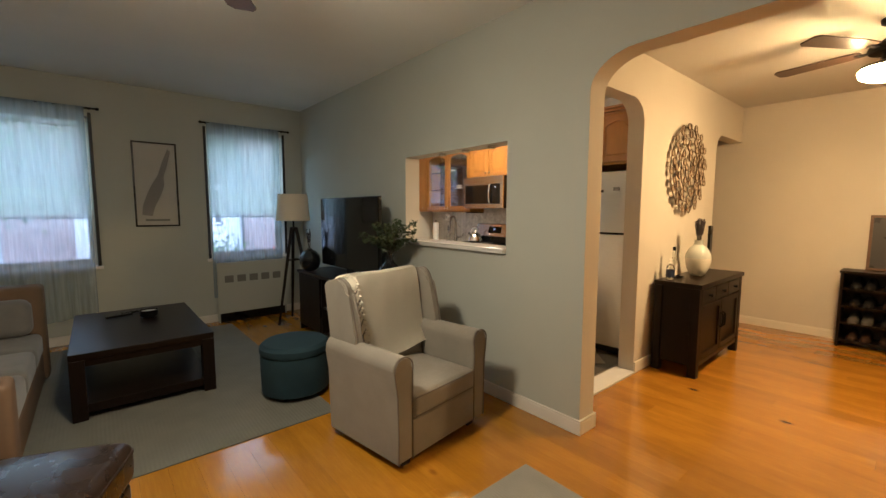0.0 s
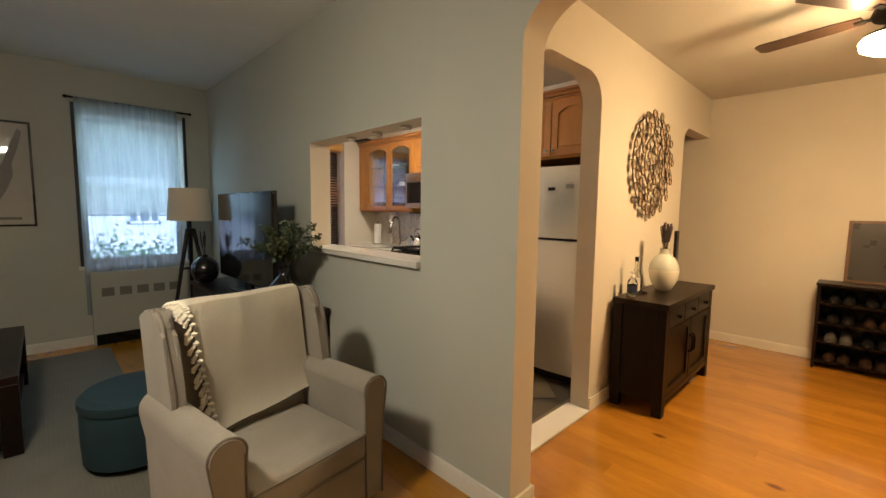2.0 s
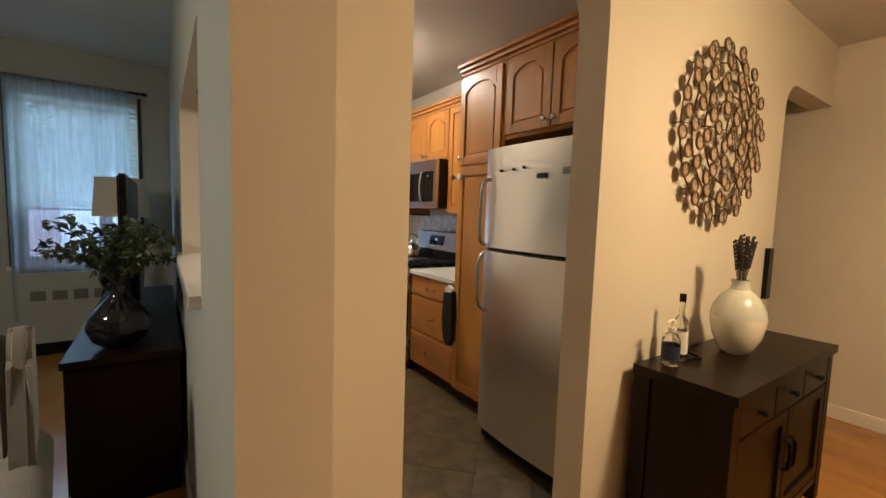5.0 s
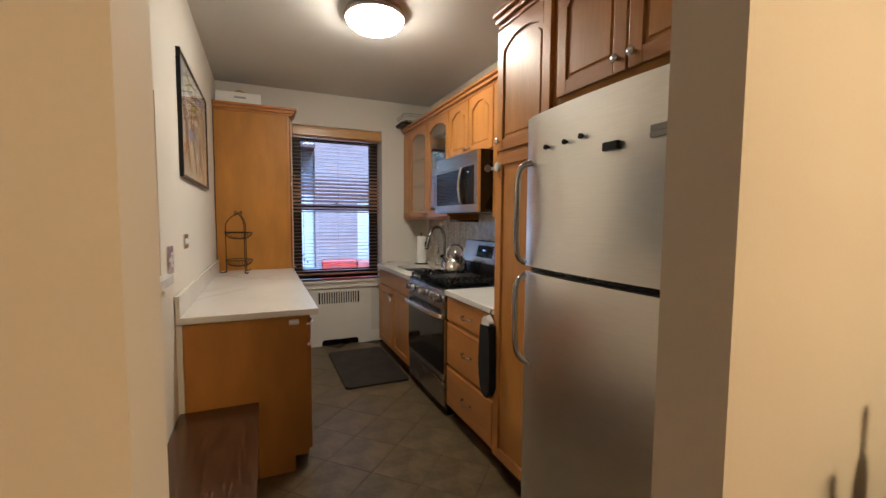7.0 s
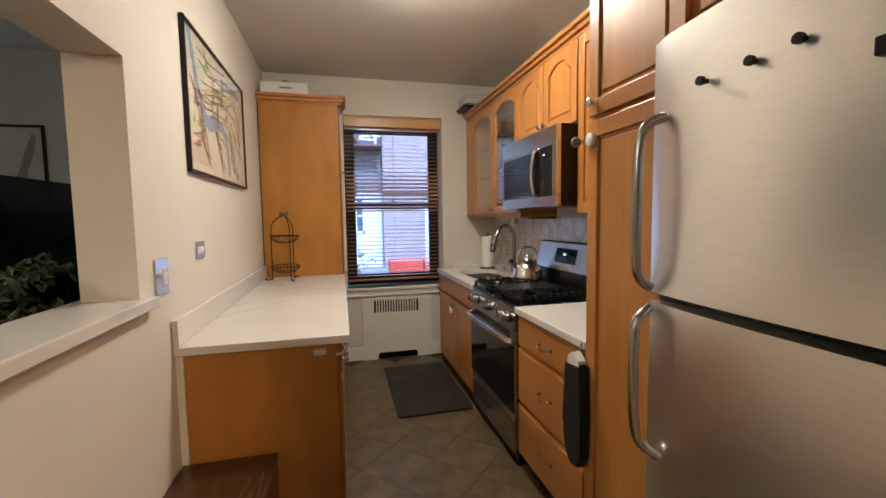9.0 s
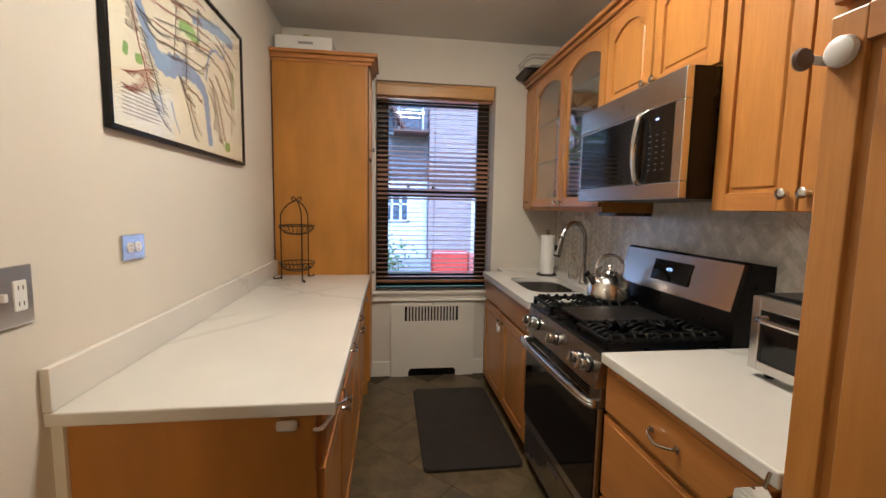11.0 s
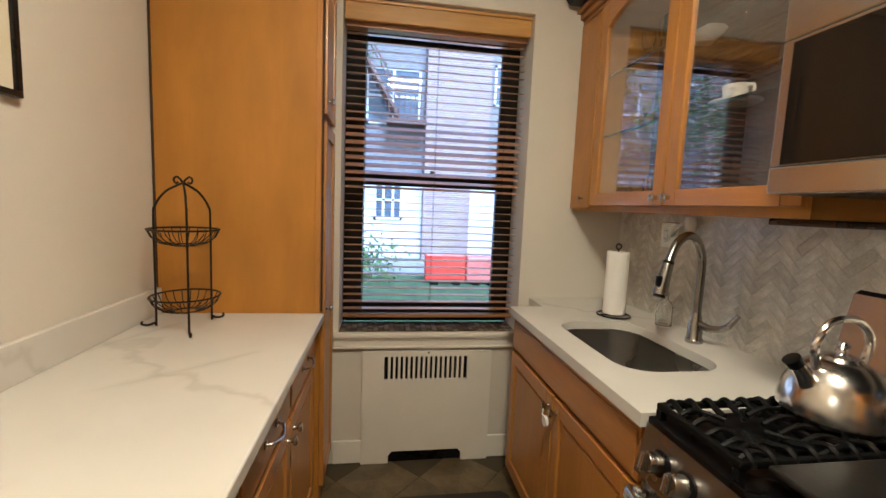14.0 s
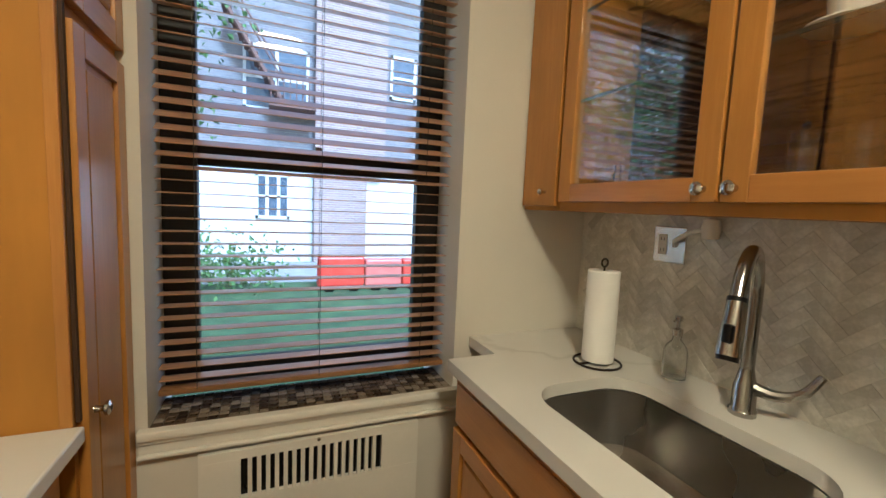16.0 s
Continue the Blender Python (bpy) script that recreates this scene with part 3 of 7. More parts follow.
door(u, -1, XU, 3.540, 3.846, 1.45, 2.41, knob_at=(3.567, 1.50))
door(u, -1, XU, 3.190, 3.532, 1.45, 2.41, knob_at=(3.505, 1.50))
crown(u, [(XU, XR, 3.178, 3.852, 2.42)])

u = thing("microwave_cabinet", "short honey maple wall cabinet above the microwave", "cabinet", (4.65, 4.3, 1.95))
part("body", B(XU, XR, 3.855, 4.64, 1.95, 2.42), M_MAPLE_SIDE, u)
door(u, -1, XU, 4.253, 4.632, 1.965, 2.41, True, knob_at=(4.283, 2.01))
door(u, -1, XU, 3.863, 4.243, 1.965, 2.41, True, knob_at=(4.213, 2.01))
crown(u, [(XU, XR, 3.854, 4.64, 2.42)])

# glass-fronted cabinet, hollow
SHELF_A, SHELF_B = 1.795, 2.08
u = thing("glass_cabinet", "honey maple wall cabinet with two glass doors and glassware", "cabinet", (4.65, 5.2, 1.435))
bm = bmesh.new()
box(bm, XU, XR, 4.643, 4.663, 1.435, 2.42)
box(bm, XU, XR, 5.715, 5.735, 1.435, 2.42)
box(bm, XU, XR, 4.663, 5.715, 1.435, 1.465)
box(bm, XU, XR, 4.663, 5.715, 2.40, 2.42)
box(bm, XR - 0.02, XR - 0.004, 4.663, 5.715, 1.465, 2.40)
part("body", bm, M_MAPLE_SIDE, u)
# dark wood colour stands in for the shade inside the cabinet
part("back_panel", B(XR - 0.026, XR - 0.0205, 4.665, 5.713, 1.467, 2.398), M_BENCH, u, "back panel darkened in place of the shade inside")
door(u, -1, XU, 5.175, 5.722, 1.465, 2.41, True, True, knob_at=(5.205, 1.495))
door(u, -1, XU, 4.65, 5.165, 1.465, 2.41, True, True, knob_at=(5.135, 1.495))
for z in (SHELF_A, SHELF_B):
    s = part("glass_shelf", B(XU + 0.02, XR - 0.03, 4.67, 5.71, z, z + 0.008), M_PANE, u, "clear glass shelf")
    s.visible_shadow = False
    part("shelf_edge", B(XU + 0.0165, XU + 0.0195, 4.67, 5.71, z - 0.001, z + 0.009), plain("dark glass edge", (0.03, 0.045, 0.04), 0.2), s, "dark green polished edge")
crown(u, [(XU, XR, 4.642, YN, 2.42)])

u = thing("corner_cabinet", "narrow honey maple corner cabinet beside the window", "cabinet", (4.65, 5.85, 1.435))
part("body", B(XU, XR, 5.737, YN - 0.002, 1.435, 2.418), M_MAPLE_SIDE, u)
d = part("door", B(XU - 0.018, XU, 5.745, YN - 0.008, 1.45, 2.41, bevel=0.004), M_MAPLE, u)
knob(d, -1, XU - 0.018, 5.80, 1.50, 0.011)
solo("cabinet_light", B(4.56, 4.78, 4.645, 4.83, 1.415, 1.434, bevel=0.004), M_BENCH, "brown strip light under the wall cabinet", "lamp", at=(4.64, 4.6, 1.415))

# sink base
u = thing("sink_cabinet", "honey maple sink base cabinet with two doors", "cabinet", (4.5, 5.25, 0))
bm = bmesh.new()
box(bm, XB, XB + 0.02, 4.662, 5.722, 0.09, 0.897)
box(bm, XB + 0.02, XR, 4.662, 4.682, 0.09, 0.897)
box(bm, XB + 0.02, XR, 5.702, 5.722, 0.09, 0.897)
box(bm, XB + 0.02, XR, 4.682, 5.702, 0.09, 0.12)
part("body", bm, M_MAPLE_SIDE, u)
part("toe_kick", B(XB + 0.05, XR, 4.662, 5.722, 0.0, 0.09), M_GROOVE, u)
drawer(u, -1, XB, 4.677, 5.712, 0.735, 0.885, handles=0)
door(u, -1, XB, 5.20, 5.712, 0.10, 0.72, knob_at=(5.23, 0.67))
door(u, -1, XB, 4.677, 5.19, 0.10, 0.72, knob_at=(5.16, 0.67))
bm = bmesh.new()
m = Matrix.Translation((XB - 0.050, 5.19, 0.625)) @ Matrix.Rotation(radians(90), 4, "Y")
lathe(bm, [(0, -0.006), (0.02, -0.006), (0.02, 0.006), (0, 0.006)], m=m, seg=14)
tube(bm, [(XB - 0.045, 5.225, 0.67), (XB - 0.055, 5.21, 0.645), (XB - 0.05, 5.19, 0.625)], 0.004, 6)
part("child_latch", bm, M_PLASTIC, u, "round plastic child safety latch")


# sink worktop with a cut-out
def rounded(x0, x1, y0, y1, r, n=6):
    return arc(x1 - r, y1 - r, r, r, 0, 90, n) + arc(x0 + r, y1 - r, r, r, 90, 180, n) + arc(x0 + r, y0 + r, r, r, 180, 270, n) + arc(x1 - r, y0 + r, r, r, 270, 360, n)


def plate_with_hole(bm, outer, hole, z0, z1):
    """Outline with a hole, both split at their first and middle points."""
    for z in (z0, z1):
        o = [bm.verts.new((*p, z)) for p in outer]
        h = [bm.verts.new((*p, z)) for p in hole]
        es = [bm.edges.new((a[i], a[(i + 1) % len(a)])) for a in (o, h) for i in range(len(a))]
        bmesh.ops.triangle_fill(bm, use_beauty=True, use_dissolve=False, edges=es)
        if z == z0:
            lo = (o, h)
        else:
            for a, b in zip(lo, (o, h)):
                for i in range(len(a)):
                    j = (i + 1) % len(a)
                    bm.faces.new((a[i], a[j], b[j], b[i]))
    return bm


SX0, SX1, SY0, SY1 = 4.205, 4.578, 4.905, 5.48
outer = [(4.085, 4.660), (XR, 4.660), (XR, YN - 0.002), (4.262, YN - 0.002), (4.262, 5.748), (4.085, 5.748)]
hole = rounded(SX0, SX1, SY0, SY1, 0.11)
solo("worktop", plate_with_hole(bmesh.new(), outer, hole, 0.898, 0.935), M_QUARTZ, "white quartz worktop with sink cut-out", "worktop", at=(4.46, 5.3, 0.898))

# sink bowl
u = thing("sink", "undermounted stainless steel sink bowl", "sink", ((SX0 + SX1) / 2, (SY0 + SY1) / 2, 0.68))
bm = bmesh.new()
rings = []
for inset, z, r in ((-0.012, 0.897, 0.12), (0.0, 0.893, 0.11), (0.006, 0.765, 0.105), (0.016, 0.73, 0.095), (0.045, 0.715, 0.07), (0.10, 0.711, 0.05)):
    rings.append([bm.verts.new((x, y, z)) for x, y in rounded(SX0 + inset, SX1 - inset, SY0 + inset, SY1 - inset, r)])
for a, b in zip(rings, rings[1:]):
    for i in range(len(a)):
        j = (i + 1) % len(a)
        bm.faces.new((a[i], a[j], b[j], b[i]))
bm.faces.new(rings[-1])
part("bowl", bm, M_SINK, u)
part("drain", lathe(bmesh.new(), [(0.0, 0.0), (0.028, 0.0), (0.030, 0.004), (0.043, 0.006), (0.045, 0.0)], ((SX0 + SX1) / 2, (SY0 + SY1) / 2, 0.7125)), M_CHROME, u)

# faucet
FX, FY, FZ = 4.665, 5.185, 0.935
M_NICKEL = plain("brushed nickel", (0.40, 0.38, 0.35), 0.24, 1.0, vary=0.08, relief=0.02)
u = thing("faucet", "brushed nickel pull-down faucet beside the sink", "faucet", (FX, FY, FZ))
bm = lathe(bmesh.new(), [(0, 0), (0.031, 0), (0.032, 0.012), (0.027, 0.02), (0.027, 0.075), (0.022, 0.09), (0.016, 0.12), (0, 0.12)], (FX, FY, FZ))
part("base", bm, M_NICKEL, u)
neck = [(FX, FY, 1.04), (FX, FY, 1.22), (FX - 0.010, FY - 0.004, 1.285), (FX - 0.050, FY - 0.020, 1.342), (FX - 0.110, FY - 0.044, 1.358), (FX - 0.168, FY - 0.066, 1.328), (FX - 0.206, FY - 0.081, 1.262)]
part("neck", tube(bmesh.new(), bez(neck, 6), 0.0155, 14), M_NICKEL, u)
bm = tube(bmesh.new(), [(FX - 0.204, FY - 0.080, 1.266), (FX - 0.220, FY - 0.087, 1.215), (FX - 0.240, FY - 0.095, 1.145)], 0.0180, 16, taper=0.025)
head = part("spray_head", bm, M_NICKEL, u)
part("seam", tube(bmesh.new(), [(FX - 0.2045, FY - 0.0802, 1.264), (FX - 0.2075, FY - 0.0814, 1.255)], 0.0192, 16), M_BLACK, head, "dark seam ring")
part("nozzle", tube(bmesh.new(), [(FX - 0.2398, FY - 0.0949, 1.1455), (FX - 0.2425, FY - 0.096, 1.136)], 0.021, 16), M_BLACK, head, "dark rubber nozzle")
part("button", B(FX - 0.258, FX - 0.242, FY - 0.108, FY - 0.088, 1.175, 1.215, bevel=0.005), M_BLACK, head, "black spray button")
bm = tube(bmesh.new(), bez([(FX + 0.004, FY - 0.015, FZ + 0.075), (FX + 0.02, FY - 0.06, FZ + 0.070), (FX + 0.042, FY - 0.10, FZ + 0.088), (FX + 0.060, FY - 0.128, FZ + 0.140)], 6), 0.017, 10, taper=0.009)
part("lever", bm, M_NICKEL, u)

# paper towel on a wire stand
TX, TY = 4.555, 5.58
u = thing("paper_towel_holder", "white paper towel roll on a black wire stand", "paper towel", (TX, TY, 0.935))
bm = tube(bmesh.new(), [(TX + 0.075 * math.cos(a), TY + 0.075 * math.sin(a), 0.939) for a in np.linspace(0, 2 * math.pi, 28, endpoint=False)], 0.004, 6, closed=True)
tube(bm, [(TX - 0.075, TY, 0.939), (TX + 0.075, TY, 0.939)], 0.0035, 6)
tube(bm, [(TX, TY, 0.939), (TX, TY, 1.26)], 0.0035, 6)
tube(bm, [(TX + 0.013 * math.cos(a), TY, 1.272 + 0.013 * math.sin(a)) for a in np.linspace(0, 2 * math.pi, 14, endpoint=False)], 0.0035, 6, closed=True)
part("stand", bm, M_WIRE, u)
bm = lathe(bmesh.new(), [(0.018, 0), (0.049, 0), (0.051, 0.004), (0.051, 0.296), (0.049, 0.30), (0.018, 0.30), (0.018, 0)], (TX, TY, 0.947), 32)
part("paper_roll", bm, plain("white paper", (0.82, 0.80, 0.76), 0.9, vary=0.04, grain=250, relief=0.4), u)

# soap bottle
u = thing("soap_bottle", "clear glass soap bottle with a steel pump", "bottle", (4.69, 5.402, 0.935))
bm = lathe(bmesh.new(), [(0, 0), (0.030, 0), (0.034, 0.006), (0.034, 0.085), (0.028, 0.105), (0.013, 0.122), (0.012, 0.137), (0.010, 0.137), (0.010, 0.122), (0.026, 0.103), (0.031, 0.085), (0.031, 0.01), (0, 0.008)], (4.69, 5.402, 0.936), 20)
part("body", bm, M_GLASS, u)
bm = lathe(bmesh.new(), [(0, 0), (0.015, 0), (0.015, 0.02), (0.006, 0.024), (0.006, 0.045), (0.011, 0.047), (0.011, 0.060), (0, 0.062)], (4.69, 5.402, 1.072), 14)
tube(bm, [(4.69, 5.402, 1.125), (4.685, 5.402, 1.125), (4.67, 5.402, 1.117)], 0.004, 6)
part("pump", bm, M_CHROME, u)

# ---- left-hand units ----
u = thing("base_cabinet", "long honey maple base cabinet with drawers and doors", "cabinet", (2.83, 4.6, 0))
XC = 3.128
bm = bmesh.new()
slab(bm, [(XK + 0.028, 0.0), (3.055, 0.0), (3.055, 0.09), (XC, 0.09), (XC, 0.897), (XK + 0.028, 0.897)], "y", 3.60, 3.618)
box(bm, XK + 0.028, XC, 3.618, 5.605, 0.09, 0.897)
part("body", bm, M_MAPLE_SIDE, u)
part("toe_kick", B(XK + 0.03, 3.05, 3.62, 5.605, 0.0, 0.088), M_GROOVE, u)
part("scribe_strip", B(XK, XK + 0.026, 3.59, 3.615, 0.0, 0.897), M_TRIM, u)
ys = np.linspace(3.625, 5.60, 5)
for y0, y1 in zip(ys, ys[1:]):
    drawer(u, 1, XC, y0 + 0.006, y1 - 0.006, 0.725, 0.885)
for k, (y0, y1) in enumerate(zip(ys, ys[1:])):
    door(u, 1, XC, y0 + 0.006, y1 - 0.006, 0.10, 0.71, knob_at=((y1 - 0.04) if k % 2 == 0 else (y0 + 0.04), 0.66))
bm = bmesh.new()
box(bm, 3.03, 3.085, 3.588, 3.600, 0.845, 0.875, 0.008)
tube(bm, bez([(3.085, 3.644, 0.84), (3.14, 3.60, 0.842), (3.165, 3.69, 0.84)], 5), 0.006, 6)
part("child_latch", bm, M_PLASTIC, u, "white plastic child safety latch")
solo("worktop", B(XK + 0.002, 3.186, 3.565, 5.608, 0.898, 0.935, bevel=0.005), M_QUARTZ_LONG, "long white quartz worktop with grey veins", "worktop", at=(2.84, 4.6, 0.898))
solo("upstand", B(XK + 0.002, XK + 0.024, 3.565, 5.608, 0.9352, 1.045, bevel=0.003), M_QUARTZ, "white quartz upstand along the wall", "upstand", at=(2.52, 4.6, 0.937))

u = thing("pantry_cabinet", "tall honey maple pantry cabinet beside the window", "cabinet", (2.84, 5.78, 0))
part("body", B(XK + 0.002, 3.165, 5.61, YN - 0.002, 0.0, 2.44), M_MAPLE_SIDE, u)
part("edge_strip", B(3.145, 3.168, 5.600, 5.612, 0.936, 2.44, bevel=0.002), M_MAPLE, u)
# two dark strips added as the shadow lines at the wall and the doors
part("gap", B(XK + 0.0022, XK + 0.010, 5.605, 5.6098, 1.046, 2.44), M_GROOVE, u, "dark strip for the shadow line against the wall")
part("gap", B(3.1684, 3.176, 5.6125, 5.6245, 0.94, 2.42), M_GROOVE, u, "dark strip for the shadow line beside the doors")
d = door(u, 1, 3.165, 5.625, YN - 0.01, 1.80, 2.42, knob_at=(5.66, 1.86))
d = door(u, 1, 3.165, 5.625, YN - 0.01, 0.10, 1.765, knob_at=(5.66, 0.945))
bm = bmesh.new()
for o, h0, h1 in ((0.012, 0.0, 0.020), (0.030, 0.020, 0.048), (0.052, 0.048, 0.072)):
    box(bm, XK + 0.002, 3.187 + o, 5.61 - o, YN - 0.002, 2.44 + h0, 2.44 + h1, 0.005)
part("crown_moulding", bm, M_MAPLE_H, u)
bm = B(XK + 0.03, 2.92, 5.62, 5.90, 2.513, 2.62, bevel=0.004)
u = thing("storage_box", "white cardboard box lying on the pantry cabinet", "box", (2.72, 5.76, 2.513))
part("carton", bm, M_PLASTIC, u)
part("slot", B(2.69, 2.79, 5.612, 5.619, 2.565, 2.58), plain("grey card", (0.35, 0.35, 0.36), 0.7), u, "grey handle slot")
bm = tube(bmesh.new(), bez([(2.68, 5.72, 2.624), (2.72, 5.72, 2.66), (2.78, 5.73, 2.645), (2.84, 5.74, 2.63)], 5), 0.008, 6)
part("strap", bm, plain("yellow strap", (0.45, 0.32, 0.05), 0.7), u)

# ---- fridge ----
u = thing("fridge", "stainless steel top-freezer fridge with bowed handles", "fridge", (4.3, 2.25, 0))
FY0, FY1, FX0 = 1.865, 2.628, 3.885
part("body", B(FX0 + 0.07, XR - 0.02, FY0 + 0.004, FY1 - 0.004, 0.02, 1.80), plain("grey fridge side", (0.12, 0.12, 0.12), 0.5), u)
part("grille", B(FX0 + 0.05, FX0 + 0.07, FY0 + 0.01, FY1 - 0.01, 0.02, 0.095), M_BLACK, u, "black toe grille")
part("gasket", B(FX0 + 0.045, FX0 + 0.069, FY0 + 0.008, FY1 - 0.008, 0.10, 1.80), M_BLACK, u)


def curved_front(y0, y1, z0, z1, x, depth, bow=0.022, n=14):
    """A door whose front bows out a little across its width."""
    out = [(x + depth, y0), (x + depth, y1)]
    for i in range(n + 1):
        s = i / n
        y = y1 + (y0 - y1) * s
        edge = min(s, 1 - s)
        rnd = 0.012 * max(0.0, 1 - edge / 0.03) ** 2
        out.append((x + bow * (2 * s - 1) ** 2 + rnd, y))
    return slab(bmesh.new(), out, "z", z0, z1)


freezer = part("freezer_door", curved_front(FY0, FY1, 1.245, 1.835, FX0 - 0.012, 0.06), M_STEEL_V, u)
fresh = part("fridge_door", curved_front(FY0, FY1, 0.10, 1.222, FX0 - 0.012, 0.06), M_STEEL_V, u)
for d, zs in ((freezer, (1.655, 1.62, 1.45, 1.30, 1.258)), (fresh, (0.85, 0.90, 1.05, 1.17, 1.208))):
    hy = FY1 - 0.040
    pts = bez([(FX0 + 0.002, hy - 0.02 if k == 0 else hy + 0.02, z) if k in (0, 4) else (FX0 - (0.040 if k in (1, 3) else 0.048), hy + 0.004 * k, z) for k, z in enumerate(zs)], 8)
    part("handle", tube(bmesh.new(), pts, 0.012, 12), M_NICKEL, d, "bowed steel handle")
for y, z in ((2.452, 1.695), (2.351, 1.697), (2.272, 1.702)):
    m = Matrix.Translation((FX0 - 0.008, y, z)) @ Matrix.Rotation(radians(-90), 4, "Y")
    solo("fridge_magnet", lathe(bmesh.new(), [(0, 0), (0.005, 0), (0.005, 0.010), (0.009, 0.013), (0.009, 0.021), (0, 0.022)], m=m, seg=12), M_BLACK, "small black knob magnet on the fridge door", "magnet", group="knob magnets on the fridge")
solo("fridge_clip", B(FX0 - 0.028, FX0 - 0.010, 2.118, 2.176, 1.638, 1.664, bevel=0.003), M_BLACK, "black rectangular magnet clip on the fridge door", "magnet", at=(FX0 - 0.02, 2.19, 1.655))
bm = bmesh.new()
box(bm, FX0 - 0.016, FX0 - 0.004, 1.955, 2.018, 1.652, 1.667, 0.002)
box(bm, FX0 - 0.014, FX0 - 0.004, 1.955, 2.018, 1.668, 1.686, 0.002)
solo("label_magnet", bm, plain("grey plastic", (0.30, 0.29, 0.27), 0.4), "grey plastic magnet strip on the fridge door", "magnet", at=(FX0 - 0.01, 2.02, 1.675))

# oven mitt on a hook
u = thing("oven_mitt", "black quilted oven mitt hanging from a hook", "oven mitt", (XT - 0.05, 3.19, 0.43))
bm = bmesh.new()
out = [(3.13, 0.86), (3.245, 0.85), (3.25, 0.66), (3.262, 0.60), (3.25, 0.56), (3.236, 0.57), (3.232, 0.50)] + arc(3.18, 0.49, 0.052, 0.06, 0, -180, 8) + [(3.125, 0.66)]
slab(bm, out, "x", XT - 0.070, XT - 0.026)
bmesh.ops.bevel(bm, geom=bm.edges[:], offset=0.010, segments=3, affect="EDGES")
part("mitt", bm, weave("black quilted cotton", (0.004, 0.004, 0.004), 0.9, 120), u)
bm = slab(bmesh.new(), [(3.14, 0.80), (3.235, 0.80), (3.225, 0.875), (3.19, 0.90), (3.15, 0.87)], "x", XT - 0.064, XT - 0.030)
part("lining", bm, weave("white terry", (0.75, 0.73, 0.68), 0.9, 200), u, "white cotton lining")
part("hook", tube(bmesh.new(), bez([(XT - 0.022, 3.19, 0.93), (XT - 0.035, 3.19, 0.89), (XT - 0.05, 3.19, 0.875), (XT - 0.058, 3.19, 0.90)], 5), 0.004, 6), M_CHROME, u)

# ---- stove ----
SY_0, SY_1 = 3.915, 4.695
u = thing("gas_stove", "black and steel gas stove with griddle and cast iron grates", "stove", (4.45, 4.3, 0))
SF = 4.085
part("body", B(SF + 0.035, XR - 0.012, SY_0, SY_1, -0.010, 0.895), M_BLACK, u)
dr = part("oven_drawer", B(SF + 0.008, SF + 0.034, SY_0 + 0.004, SY_1 - 0.004, 0.055, 0.235, bevel=0.004), M_STEEL_SHADED, u)
part("badge", B(SF + 0.002, SF + 0.0085, 4.25, 4.36, 0.185, 0.205), M_CHROME, dr)
od = part("oven_door", B(SF + 0.005, SF + 0.034, SY_0 + 0.004, SY_1 - 0.004, 0.245, 0.70, bevel=0.004), M_STEEL, u)
part("window", B(SF - 0.001, SF + 0.006, SY_0 + 0.006, SY_1 - 0.006, 0.30, 0.695), M_BLACKGLASS, od, "black glass oven window")
pts = bez([(SF + 0.01, SY_0 + 0.02, 0.715), (SF - 0.035, SY_0 + 0.035, 0.72), (SF - 0.05, (SY_0 + SY_1) / 2, 0.722), (SF - 0.035, SY_1 - 0.035, 0.72), (SF + 0.01, SY_1 - 0.02, 0.715)], 8)
bm = bmesh.new()
for dz, rr in ((0, 0.013), (0.012, 0.011)):
    tube(bm, [p + Vector((0, 0, dz)) for p in pts], rr, 10)
part("handle", bm, M_STEEL, od, "brushed steel oven handle")
bm = bmesh.new()
box(bm, SF + 0.012, SF + 0.034, SY_0 + 0.002, SY_1 - 0.002, 0.705, 0.775, 0.003)
vent = part("vent_panel", bm, M_STEEL_SHADED, u)
for k in range(4):
    part("vent_slot", B(SF + 0.009, SF + 0.0125, SY_0 + 0.08, SY_1 - 0.08, 0.722 + 0.013 * k, 0.728 + 0.013 * k), M_BLACK, vent)
bm = slab(bmesh.new(), [(SF - 0.012, 0.78), (SF + 0.036, 0.78), (SF + 0.036, 0.905), (SF + 0.014, 0.905)], "y", SY_0, SY_1)
panel = part("control_panel", bm, M_STEEL_SHADED, u)
for y in (3.99, 4.07, 4.305, 4.54, 4.62):
    m = Matrix.Translation((SF + 0.002, y, 0.842)) @ Matrix.Rotation(radians(-78), 4, "Y")
    bm = lathe(bmesh.new(), [(0.0, 0.007), (0.024, 0.007), (0.0245, 0.012), (0.0235, 0.038), (0.021, 0.042), (0, 0.043)], m=m, seg=20)
    kn = part("knob", bm, M_NICKEL, panel, "brushed steel burner knob")
    bm = box(bmesh.new(), -0.021, 0.021, -0.0055, 0.0055, 0.0432, 0.054, 0.002)
    bm.transform(m)
    part("grip", bm, M_STEEL, kn)
    part("knob_base", lathe(bmesh.new(), [(0, 0), (0.030, 0), (0.030, 0.005), (0.026, 0.0065), (0, 0.0065)], m=m, seg=20), M_BLACK, kn)
part("cooktop", B(SF + 0.014, 4.604, SY_0, SY_1, 0.896, 0.921, bevel=0.005), M_BLACK, u)
part("griddle", B(4.155, 4.565, 4.175, 4.43, 0.948, 0.962, bevel=0.005), plain("black griddle", (0.010, 0.0095, 0.009), 0.42, relief=0.3, spec=0.4), u, "flat black griddle plate")


